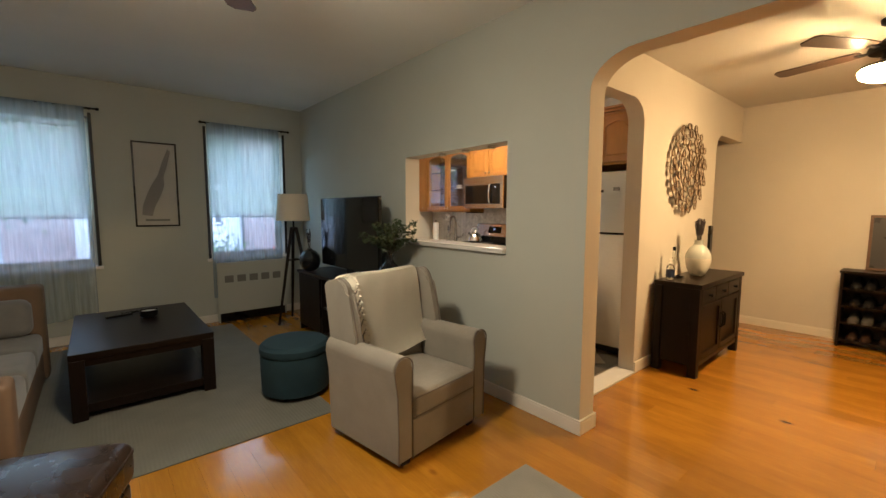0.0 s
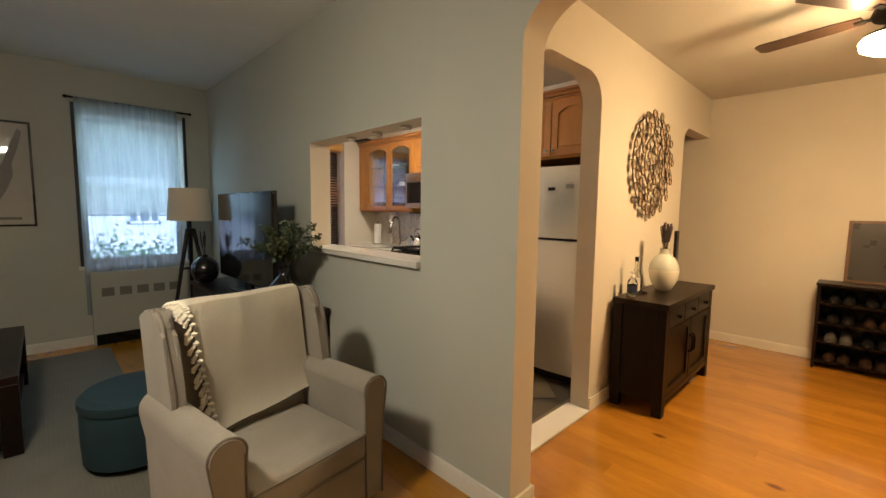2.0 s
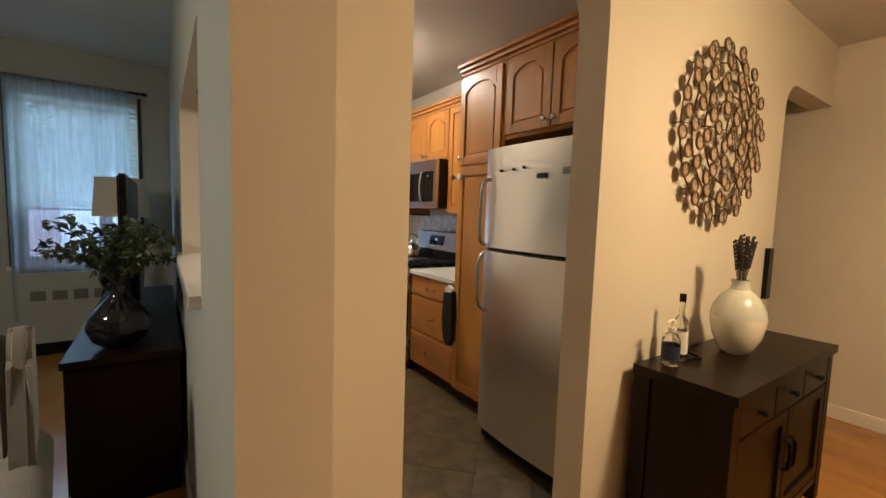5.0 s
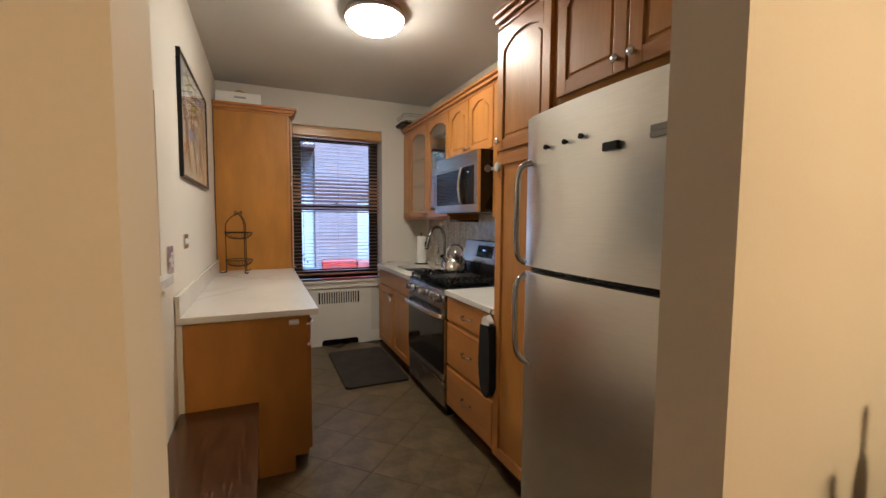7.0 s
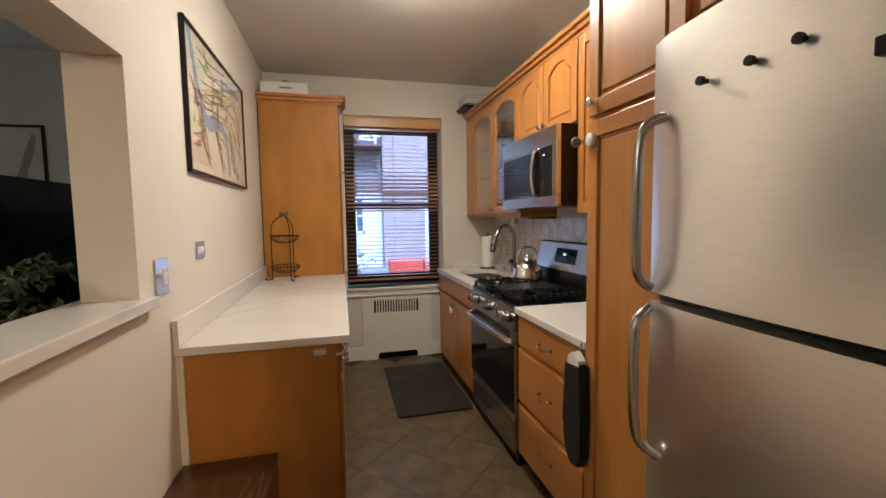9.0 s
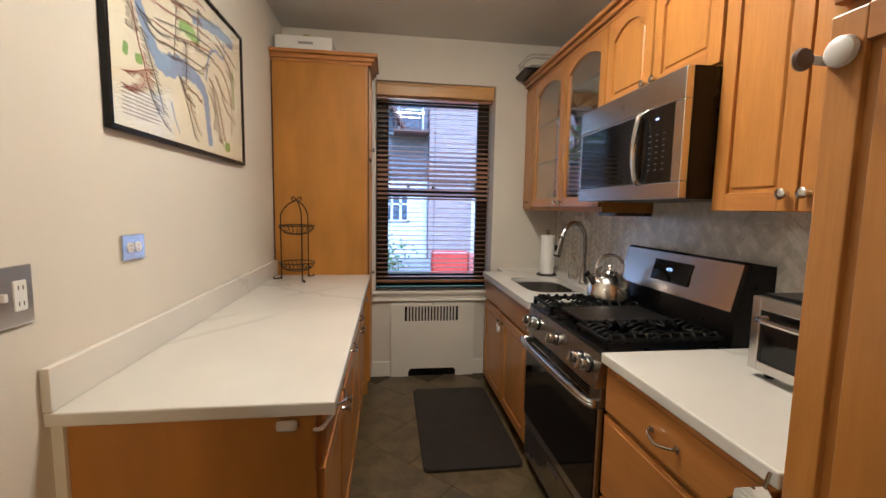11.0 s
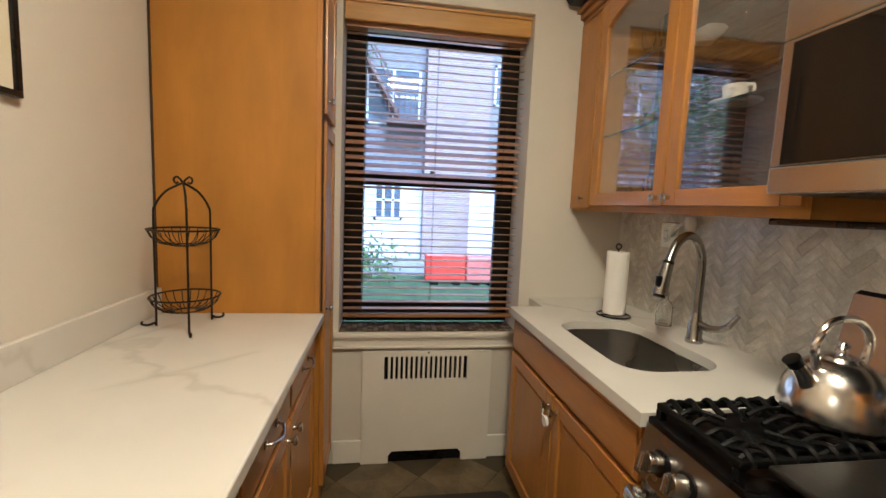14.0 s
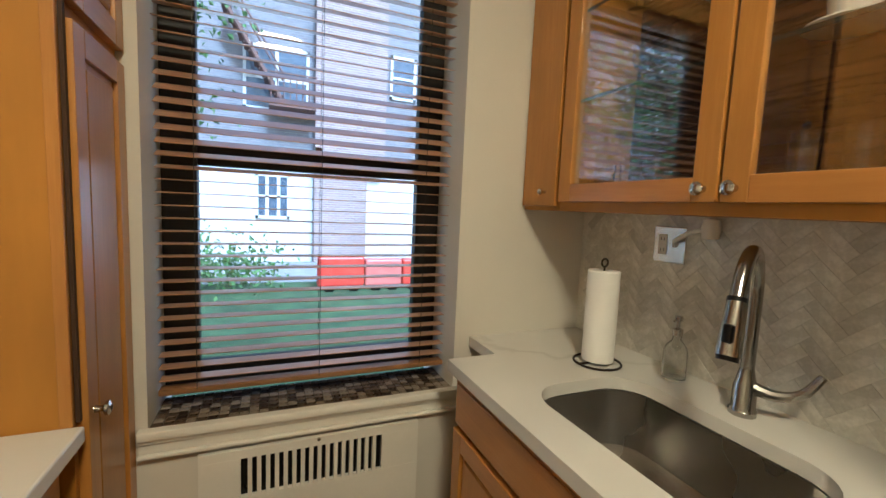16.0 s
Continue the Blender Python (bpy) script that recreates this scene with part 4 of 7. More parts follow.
def grate(y0, y1):
    bm = bmesh.new()
    x0, x1, z = 4.118, 4.590, 0.945
    for x in (x0, x1):
        box(bm, x - 0.008, x + 0.008, y0, y1, z, z + 0.016, 0.004)
    for y in (y0 + 0.007, y1 - 0.007):
        box(bm, x0, x1, y - 0.007, y + 0.007, z, z + 0.016, 0.004)
    for k in range(6):
        y = y0 + 0.02 + (y1 - y0 - 0.04) * k / 5
        for xa, xb in ((x0, x0 + 0.07), (x1 - 0.07, x1), ((x0 + x1) / 2 - 0.05, (x0 + x1) / 2 + 0.05)):
            tube(bm, bez([(xa, y, z + 0.006), ((xa + xb) / 2, y, z + 0.024), (xb, y, z + 0.012)], 3), 0.0065, 6)
    box(bm, (x0 + x1) / 2 - 0.007, (x0 + x1) / 2 + 0.007, y0, y1, z, z + 0.016, 0.003)
    ym = (y0 + y1) / 2
    for cx in ((x0 * 3 + x1) / 4, (x0 + x1 * 3) / 4):
        for a in range(4):
            c, s = math.cos(radians(45 + 90 * a)), math.sin(radians(45 + 90 * a))
            tube(bm, bez([(cx + c * 0.035, ym + s * 0.035, z + 0.016), (cx + c * 0.07, ym + s * 0.085, z + 0.018), (cx + c * 0.125, ym + s * 0.105, z + 0.010)], 4), 0.006, 6)
    for k in range(10):
        x = x0 + 0.02 + (x1 - x0 - 0.04) * k / 9
        for ya, d in ((y0, 1), (y1, -1)):
            tube(bm, bez([(x, ya, z + 0.002), (x, ya + d * 0.018, z + 0.025), (x, ya + d * 0.045, z + 0.016), (x, ya + d * 0.070, z + 0.010)], 3), 0.0075, 6)
    for x in (x0, x1):
        for y in (y0 + 0.01, y1 - 0.01):
            box(bm, x - 0.008, x + 0.008, y - 0.008, y + 0.008, 0.921, z, 0.0)
    part("grate", bm, M_IRON, u, "cast iron burner grate")


grate(SY_0 + 0.012, 4.165)
grate(4.44, SY_1 - 0.012)
for x, y in ((4.236, 4.04), (4.472, 4.04), (4.236, 4.565), (4.472, 4.565)):
    part("burner", lathe(bmesh.new(), [(0, 0), (0.05, 0), (0.05, 0.008), (0.036, 0.010), (0.036, 0.018), (0, 0.020)], (x, y, 0.9205), 18), M_IRON, u)
BX0 = 4.605        # backguard face
bm = slab(bmesh.new(), [(BX0, 0.90), (XR - 0.012, 0.90), (XR - 0.012, 1.23), (BX0 + 0.07, 1.245), (BX0 + 0.055, 1.236), (BX0 + 0.012, 1.06), (BX0 + 0.012, 0.95)], "y", SY_0, SY_1)
bg = part("backguard", bm, M_BLACK, u)
bm = slab(bmesh.new(), [(BX0 + 0.0085, 1.055), (BX0 + 0.014, 1.05), (BX0 + 0.058, 1.234), (BX0 + 0.052, 1.236)], "y", SY_0 + 0.018, SY_1)
part("front_plate", bm, M_STEEL, bg)
bm = slab(bmesh.new(), [(BX0 + 0.0155, 1.106), (BX0 + 0.020, 1.102), (BX0 + 0.0435, 1.200), (BX0 + 0.039, 1.202)], "y", 4.18, 4.435)
part("display", bm, M_BLACKGLASS, bg, "dark glass clock display")
cur = bpy.data.curves.new("clock_digits", "FONT")
cur.body, cur.size, cur.align_x, cur.align_y = "4:09", 0.024, "CENTER", "CENTER"
cur.extrude = 0.0004
M_DIGIT = glow("blue digits", (0.45, 0.65, 1.0), 0.6)
cur.materials.append(M_DIGIT)
tx = new("clock_digits", cur)
tx.parent = bg
tx.matrix_basis = root_matrix(bg).inverted() @ Matrix(((0, -0.233, -0.972, BX0 + 0.0265), (-1, 0, 0, 4.315), (0, 0.972, -0.233, 1.160), (0, 0, 0, 1)))
u.location += Vector((0, -0.042, 0.012))

# kettle
KX, KY, KZ = 4.485, 4.535, 0.979
u = thing("kettle", "shiny steel whistling kettle on the stove", "kettle", (KX, KY, KZ))
bm = lathe(bmesh.new(), [(0, 0), (0.098, 0), (0.108, 0.012), (0.108, 0.03), (0.100, 0.075), (0.082, 0.11), (0.055, 0.132), (0.040, 0.138), (0, 0.138)], (KX, KY, KZ), 36)
part("body", bm, M_MIRRORSTEEL, u)
part("lid", lathe(bmesh.new(), [(0.042, 0.138), (0.036, 0.146), (0.016, 0.152), (0.010, 0.153), (0.009, 0.162), (0.015, 0.170), (0.010, 0.178), (0, 0.179)], (KX, KY, KZ), 24), M_MIRRORSTEEL, u)
sp = tube(bmesh.new(), [(KX - 0.075, KY - 0.02, KZ + 0.075), (KX - 0.10, KY - 0.03, KZ + 0.11), (KX - 0.122, KY - 0.036, KZ + 0.135)], 0.022, 12, taper=0.014)
part("spout", sp, M_MIRRORSTEEL, u)
part("whistle", lathe(bmesh.new(), [(0, 0), (0.017, 0.0), (0.019, 0.02), (0, 0.024)], m=Matrix.Translation((KX - 0.119, KY - 0.035, KZ + 0.128)) @ Matrix.Rotation(radians(-40), 4, "Y"), seg=14), M_BLACK, u, "black whistle cap")
hd = bez([(KX - 0.065, KY - 0.02, KZ + 0.118), (KX - 0.075, KY - 0.022, KZ + 0.175), (KX - 0.04, KY - 0.012, KZ + 0.225), (KX + 0.03, KY + 0.008, KZ + 0.228), (KX + 0.072, KY + 0.02, KZ + 0.185), (KX + 0.066, KY + 0.02, KZ + 0.12)], 6)
part("handle", tube(bmesh.new(), hd, 0.009, 10), M_MIRRORSTEEL, u)
u.matrix_basis = u.matrix_basis @ Matrix.Rotation(radians(-14), 4, "Z")

# ---- microwave ----
u = thing("microwave", "stainless over-the-range microwave with black glass door", "microwave", (4.6, 4.3, 1.49))
MX = 4.352
part("body", B(MX + 0.03, XR - 0.005, 3.912, 4.692, 1.49, 1.945), M_BLACK, u)
part("top_panel", B(MX, MX + 0.029, 3.912, 4.692, 1.835, 1.944, bevel=0.004), M_STEEL, u)
part("bottom_strip", B(MX, MX + 0.029, 3.912, 4.692, 1.490, 1.552, bevel=0.004), M_STEEL, u)
dp = part("door", B(MX + 0.002, MX + 0.029, 4.145, 4.692, 1.553, 1.834, bevel=0.003), M_STEEL, u)
part("window", B(MX - 0.001, MX + 0.003, 4.146, 4.665, 1.556, 1.825), M_BLACKGLASS, dp, "black glass window")
bm = tube(bmesh.new(), bez([(MX, 4.150, 1.826), (MX - 0.018, 4.150, 1.808), (MX - 0.034, 4.150, 1.69), (MX - 0.018, 4.150, 1.575), (MX, 4.150, 1.556)], 8), 0.012, 10)
part("handle", bm, M_STEEL, dp, "bowed steel handle")
cp = part("control_panel", B(MX + 0.001, MX + 0.029, 3.965, 4.143, 1.553, 1.834, bevel=0.002), M_BLACKGLASS, u, "black glass keypad")
part("edge_trim", B(MX, MX + 0.029, 3.912, 3.963, 1.553, 1.834, bevel=0.003), M_STEEL, u)
part("badge", lathe(bmesh.new(), [(0, 0), (0.012, 0), (0.012, 0.002), (0, 0.002)], m=Matrix.Translation((MX, 4.305, 1.895)) @ Matrix.Rotation(radians(-90), 4, "Y"), seg=16), M_CHROME, u)
M_KEY = plain("grey print", (0.05, 0.05, 0.052), 0.5)
for r in range(7):
    for c in range(3):
        part("key_mark", B(MX - 0.0006, MX + 0.0008, 4.005 + 0.042 * c, 4.018 + 0.042 * c, 1.60 + 0.022 * r, 1.603 + 0.022 * r), M_KEY, cp)
part("clock_digits", B(MX - 0.0006, MX + 0.0008, 4.050, 4.068, 1.789, 1.795), M_DIGIT, cp, "lit clock digits")
u.location += Vector((-0.022, -0.064, 0))

# toaster oven
u = thing("toaster_oven", "steel toaster oven with glass door on the worktop", "toaster oven", (4.63, 3.44, 0.91))
TOX = 4.45
bm = bmesh.new()
box(bm, TOX + 0.03, 4.77, 3.225, 3.652, 0.935, 1.165, 0.012)
part("housing", bm, M_STEEL, u)
part("top", B(TOX + 0.035, 4.765, 3.23, 3.648, 1.1655, 1.172, bevel=0.002), M_BLACK, u, "dark top plate")
bm = bmesh.new()
for y0, y1, z0, z1 in ((3.225, 3.25, 0.935, 1.165), (3.622, 3.652, 0.935, 1.165), (3.25, 3.622, 0.935, 0.965), (3.25, 3.622, 1.125, 1.165)):
    box(bm, TOX, TOX + 0.029, y0, y1, z0, z1, 0.003)
fd = part("door_frame", bm, M_STEEL, u)
part("glass", B(TOX + 0.01, TOX + 0.016, 3.25, 3.622, 0.965, 1.125), M_BLACKGLASS, fd, "dark glass door")
part("handle", tube(bmesh.new(), bez([(TOX + 0.005, 3.60, 1.105), (TOX - 0.03, 3.585, 1.10), (TOX - 0.03, 3.28, 1.10), (TOX + 0.005, 3.265, 1.105)], 6), 0.008, 8), M_CHROME, fd)
for x in (4.50, 4.74):
    for y in (3.26, 3.62):
        part("foot", lathe(bmesh.new(), [(0, 0), (0.014, 0), (0.016, 0.026), (0, 0.026)], (x, y, 0.910), 10), M_BLACK, u)
u.location += Vector((0, -0.015, 0.0252))


# ---- kitchen window, sill, radiator cover ----
WX0, WX1, WZ0, WZ1 = 3.215, 4.20, 0.69, 2.45
u = thing("window_1", "dark sash window with wooden valance in a white recess", "window", (3.7, 6.2, 0.74), kind="structure")
bm = bmesh.new()
for x0, x1, z0, z1 in ((WX0, 3.32, 0.74, WZ1), (4.10, WX1, 0.74, WZ1), (3.32, 4.10, 2.315, WZ1), (3.32, 4.10, 0.74, 0.85), (3.32, 4.10, 1.535, 1.60)):
    box(bm, x0, x1, 6.17, 6.215, z0, z1, 0.004)
part("window_frame", bm, M_SASH, u)
bm = bmesh.new()
for z0, z1 in ((0.85, 1.535), (1.60, 2.315)):
    g = part("pane", B(3.32, 4.10, 6.19, 6.194, z0, z1), M_PANE, u)
    g.visible_shadow = False
bm.free()
bm = bmesh.new()
box(bm, 3.665, 3.755, 6.150, 6.172, 1.598, 1.614, 0.004)
lathe(bm, [(0, 0), (0.014, 0), (0.014, 0.012), (0, 0.014)], (3.71, 6.158, 1.614), 10)
part("latch", bm, M_CHROME, u)
bm = bmesh.new()
box(bm, WX0 + 0.004, WX1 - 0.004, 5.985, 6.005, 2.345, 2.445, 0.006)
box(bm, WX0 + 0.004, WX1 - 0.004, 5.975, 5.986, 2.43, 2.447, 0.003)
part("valance", bm, wood("golden valance", (0.56, 0.32, 0.09), (0.44, 0.23, 0.06), 0.4, "x"), u, "golden wooden valance")
u = thing("window_blind", "dark wooden venetian blind with open slats", "blind", (3.7, 6.08, 0.80))
part("head_rail", B(WX0 + 0.008, WX1 - 0.008, 6.03, 6.09, 2.33, 2.385), M_SLAT, u)
part("bottom_rail", B(WX0 + 0.008, WX1 - 0.008, 6.035, 6.085, 0.796, 0.815, bevel=0.004), wood("tan blind rail", (0.30, 0.15, 0.06), (0.2, 0.09, 0.03), 0.4, "x"), u)
bm = box(bmesh.new(), -0.482, 0.482, -0.0245, 0.0245, -0.0014, 0.0014, 0.0006, 1)
slat_mesh = mesh_of(bm, "slat", M_SLAT)
for k in range(38):
    s = new("slat", slat_mesh)
    s.parent = u
    tilt = Matrix.Rotation(radians(1 if k < 17 else 10 + (21 * math.sin(math.pi * (k - 16.5) / 12) ** 0.7 if k <= 28 else 0)), 4, "X")
    s.matrix_basis = root_matrix(u).inverted() @ (Matrix.Translation((3.7075, 6.06, 0.845 + 0.0395 * k)) @ tilt)
for x in (3.33, 3.71, 4.09):
    for y in (6.034, 6.086):
        part("ladder_cord", tube(bmesh.new(), [(x, y, 0.81), (x, y, 2.34)], 0.0012, 5), M_SASH, u)

sill = solo("window_sill", B(WX0, WX1, 5.951, 6.169, 0.69, 0.732), M_GROUT, "window sill of brown and cream mosaic tiles", kind="structure")
M_MOSAIC = stone_tile("brown mosaic tile", (0.055, 0.030, 0.018), (0.20, 0.135, 0.085), 0.3, 9.0, 0.2)
M_MOSAIC2 = stone_tile("cream mosaic tile", (0.22, 0.17, 0.12), (0.42, 0.35, 0.27), 0.3, 9.0, 0.2)
M_MOSAIC3 = stone_tile("dark mosaic tile", (0.022, 0.013, 0.009), (0.07, 0.042, 0.026), 0.3, 9.0, 0.2)
tile_meshes = [mesh_of(box(bmesh.new(), -0.0135, 0.0135, -0.0135, 0.0135, 0, 0.0065, 0.0012, 1), "mosaic_tile", m) for m in (M_MOSAIC, M_MOSAIC2, M_MOSAIC3)]
rnd = random.Random(4)
for i in range(33):
    for j in range(7):
        s = new("mosaic_tile", tile_meshes[rnd.choice((0, 0, 1, 1, 2, 2))])
        s.parent = sill
        s.location = (WX0 + 0.018 + 0.0297 * i, 5.968 + 0.0297 * j, 0.7315)
bm = bmesh.new()
for y0, z0, z1 in ((5.915, 0.715, 0.742), (5.925, 0.700, 0.715), (5.932, 0.668, 0.700), (5.922, 0.655, 0.668)):
    box(bm, 3.192, 4.255 if z0 < 0.7 else 4.245, y0, YN, z0, z1, 0.004)
solo("trim_sill", bm, M_TRIM, "stepped cream moulding under the window sill", kind="structure")
bm = bmesh.new()
box(bm, 3.192, 3.345, YN - 0.014, YN, 0, 0.13, 0.004)
box(bm, 4.055, 4.26, YN - 0.014, YN, 0, 0.13, 0.004)
solo("baseboard_kitchen", bm, M_TRIM, "cream painted baseboard", kind="structure")

u = thing("radiator_cover", "cream painted metal radiator cover with slotted grille", "radiator", (3.7, 5.93, 0))
bm = bmesh.new()
y0, y1 = 5.922, 5.938
slab(bm, [(3.345, 0.0), (3.345, 0.48), (4.055, 0.48), (4.055, 0.0), (3.905, 0.0), (3.905, 0.045), (3.885, 0.068), (3.515, 0.068), (3.495, 0.045), (3.495, 0.0)], "y", y0, y1)
part("panel", bm, M_TRIM, u)
part("top_rail", B(3.345, 4.055, y0, y1, 0.61, 0.640), M_TRIM, u)
for a in ((3.345, 3.462), (3.918, 4.055)):
    part("side_rail", B(*a, y0, y1, 0.4802, 0.6098), M_TRIM, u)
for k in range(1, 17):
    x = 3.462 + k * 0.456 / 17
    part("grille_bar", B(x - 0.0065, x + 0.0065, y0, y1, 0.4802, 0.6098), M_TRIM, u)
# black sheet added so the slots look shaded
part("inside", B(3.36, 4.04, 5.940, 5.948, 0.0, 0.62), M_BLACK, u, "black sheet in place of the shade behind the slots")
part("screw", lathe(bmesh.new(), [(0, 0), (0.007, 0), (0.005, 0.004), (0, 0.005)], m=Matrix.Translation((3.70, 5.922, 0.632)) @ Matrix.Rotation(radians(90), 4, "X"), seg=8), M_CHROME, u)

# things on top of the corner wall cabinets
u = thing("baking_tray", "dark baking tray lying on the wall cabinet", "tray", (4.53, 5.72, 2.495))
bm = bmesh.new()
slab(bm, [(4.37, 2.498), (4.69, 2.498), (4.705, 2.522), (4.35, 2.522)], "y", 5.66, 5.92)
part("tray", bm, M_BLACK, u)
u = thing("glass_dish", "clear glass casserole dish stacked on a tray", "dish", (4.53, 5.74, 2.523))
bm = bmesh.new()
for z, o in ((2.523, 0.0), (2.57, 0.012), (2.595, 0.016)):
    tube(bm, [(x, y, z + 0.006) for x, y in rounded(4.38 - o, 4.68 + o, 5.63 - o, 5.90 + o, 0.05)], 0.006, 6, closed=True)
box(bm, 4.39, 4.67, 5.64, 5.89, 2.5235, 2.531, 0.003)
part("dish", bm, M_GLASS, u)

# glassware behind the cabinet doors
def goblet(x, y, z, h=0.16, r=0.032):
    g = solo("wine_glass", lathe(bmesh.new(), [(0, 0), (r * 0.9, 0), (r * 0.9, 0.003), (0.004, 0.008), (0.004, h * 0.45), (r * 0.7, h * 0.55), (r, h * 0.72), (r * 0.85, h), (r * 0.80, h), (r * 0.93, h * 0.72), (r * 0.62, h * 0.57), (0, h * 0.5)], (0, 0, 0), 14), M_GLASS, "clear stemmed glass on a cabinet shelf", "glass", group="glasses in the cabinet")
    g.location = (x, y, z)
    return g


def tumbler(x, y, z, h=0.12, r=0.034):
    g = solo("tumbler", lathe(bmesh.new(), [(0, 0), (r * 0.85, 0), (r, h), (r - 0.003, h), (r * 0.85 - 0.003, 0.008), (0, 0.008)], (0, 0, 0), 14), M_GLASS, "clear straight drinking glass on a cabinet shelf", "glass", group="glasses in the cabinet")
    g.location = (x, y, z)
    return g


for y in (5.30, 5.42, 5.55, 5.66):
    tumbler(4.60, y, 1.466, 0.13)
for y in (4.80, 4.90, 5.00, 5.10):
    tumbler(4.62, y, 1.466, 0.16, 0.033)
    tumbler(4.71, y + 0.03, 1.466, 0.16, 0.033)
for y in (5.30, 5.43, 5.56):
    goblet(4.62, y, SHELF_A + 0.009)
for y in (5.35, 5.50, 5.62, 4.82, 5.08):
    goblet(4.64, y, SHELF_B + 0.009, 0.2)
M_CHINA = plain("white china", (0.78, 0.75, 0.68), 0.18, vary=0.03, relief=0.0)
u = thing("saucer", "white china saucer on a glass shelf", "saucer", (4.59, 5.03, SHELF_A + 0.009))
part("plate", lathe(bmesh.new(), [(0, 0), (0.042, 0), (0.078, 0.012), (0.078, 0.015), (0.042, 0.005), (0, 0.005)], (4.59, 5.03, SHELF_A + 0.009), 28), M_CHINA, u)
u = thing("cup", "white china cup standing on a saucer", "cup", (4.59, 5.03, SHELF_A + 0.0145))
part("bowl", lathe(bmesh.new(), [(0, 0), (0.026, 0), (0.038, 0.018), (0.043, 0.06), (0.040, 0.06), (0.034, 0.018), (0, 0.006)], (4.59, 5.03, SHELF_A + 0.0145), 22), M_CHINA, u)
part("handle", tube(bmesh.new(), bez([(4.59, 4.990, SHELF_A + 0.066), (4.59, 4.964, SHELF_A + 0.062), (4.59, 4.964, SHELF_A + 0.040), (4.59, 4.995, SHELF_A + 0.034)], 5), 0.005, 6), M_CHINA, u)
solo("sauce_boat", lathe(bmesh.new(), [(0, 0), (0.03, 0), (0.06, 0.03), (0.072, 0.045), (0.068, 0.045), (0.05, 0.026), (0, 0.006)], (4.63, 5.25, SHELF_B + 0.009), 20), M_CHINA, "white china bowl on the upper glass shelf", "bowl")

# ---- left-hand counter ----
u = thing("wire_basket_stand", "two-tier black wire basket stand on the worktop", "basket stand", (2.70, 5.41, 0.935))
BX, BY = 2.705, 5.41
bm = bmesh.new()
R = 0.106
for k in range(3):
    a = radians(-62 + 120 * k)
    c, s = math.cos(a), math.sin(a)
    leg = [(BX + c * (R + 0.05), BY + s * (R + 0.05), 0.953), (BX + c * (R + 0.052), BY + s * (R + 0.052), 0.942), (BX + c * (R + 0.03), BY + s * (R + 0.03), 0.9395), (BX + c * (R + 0.006), BY + s * (R + 0.006), 0.95), (BX + c * R, BY + s * R, 0.97), (BX + c * R, BY + s * R, 1.33),
           (BX + c * R * 0.93, BY + s * R * 0.93, 1.39), (BX + c * R * 0.6, BY + s * R * 0.6, 1.44), (BX + c * R * 0.2, BY + s * R * 0.2, 1.466), (BX, BY, 1.475)]
    part("leg", tube(bmesh.new(), bez(leg, 5), 0.0042, 6), M_WIRE, u)
for d in (-1, 1):
    pts = [(BX, BY, 1.47), (BX + d * 0.008, BY, 1.487), (BX + d * 0.022, BY, 1.497), (BX + d * 0.032, BY, 1.487), (BX + d * 0.026, BY, 1.474), (BX + d * 0.016, BY, 1.478)]
    part("scroll", tube(bmesh.new(), bez(pts, 5), 0.0038, 6), M_WIRE, u)
bm.free()
for z in (1.055, 1.305):
    bm = tube(bmesh.new(), [(BX + 0.116 * math.cos(a), BY + 0.116 * math.sin(a), z) for a in np.linspace(0, 2 * math.pi, 32, endpoint=False)], 0.0035, 6, closed=True)
    tube(bm, [(BX + 0.04 * math.cos(a), BY + 0.04 * math.sin(a), z - 0.058) for a in np.linspace(0, 2 * math.pi, 16, endpoint=False)], 0.003, 6, closed=True)
    basket = part("basket", bm, M_WIRE, u)
    for k in range(24):
        a = 2 * math.pi * k / 24
        part("rib", tube(bmesh.new(), [(BX + r * math.cos(a), BY + r * math.sin(a), z + dz) for r, dz in ((0.116, 0), (0.103, -0.028), (0.075, -0.05), (0.04, -0.058))], 0.0018, 5), M_WIRE, basket)


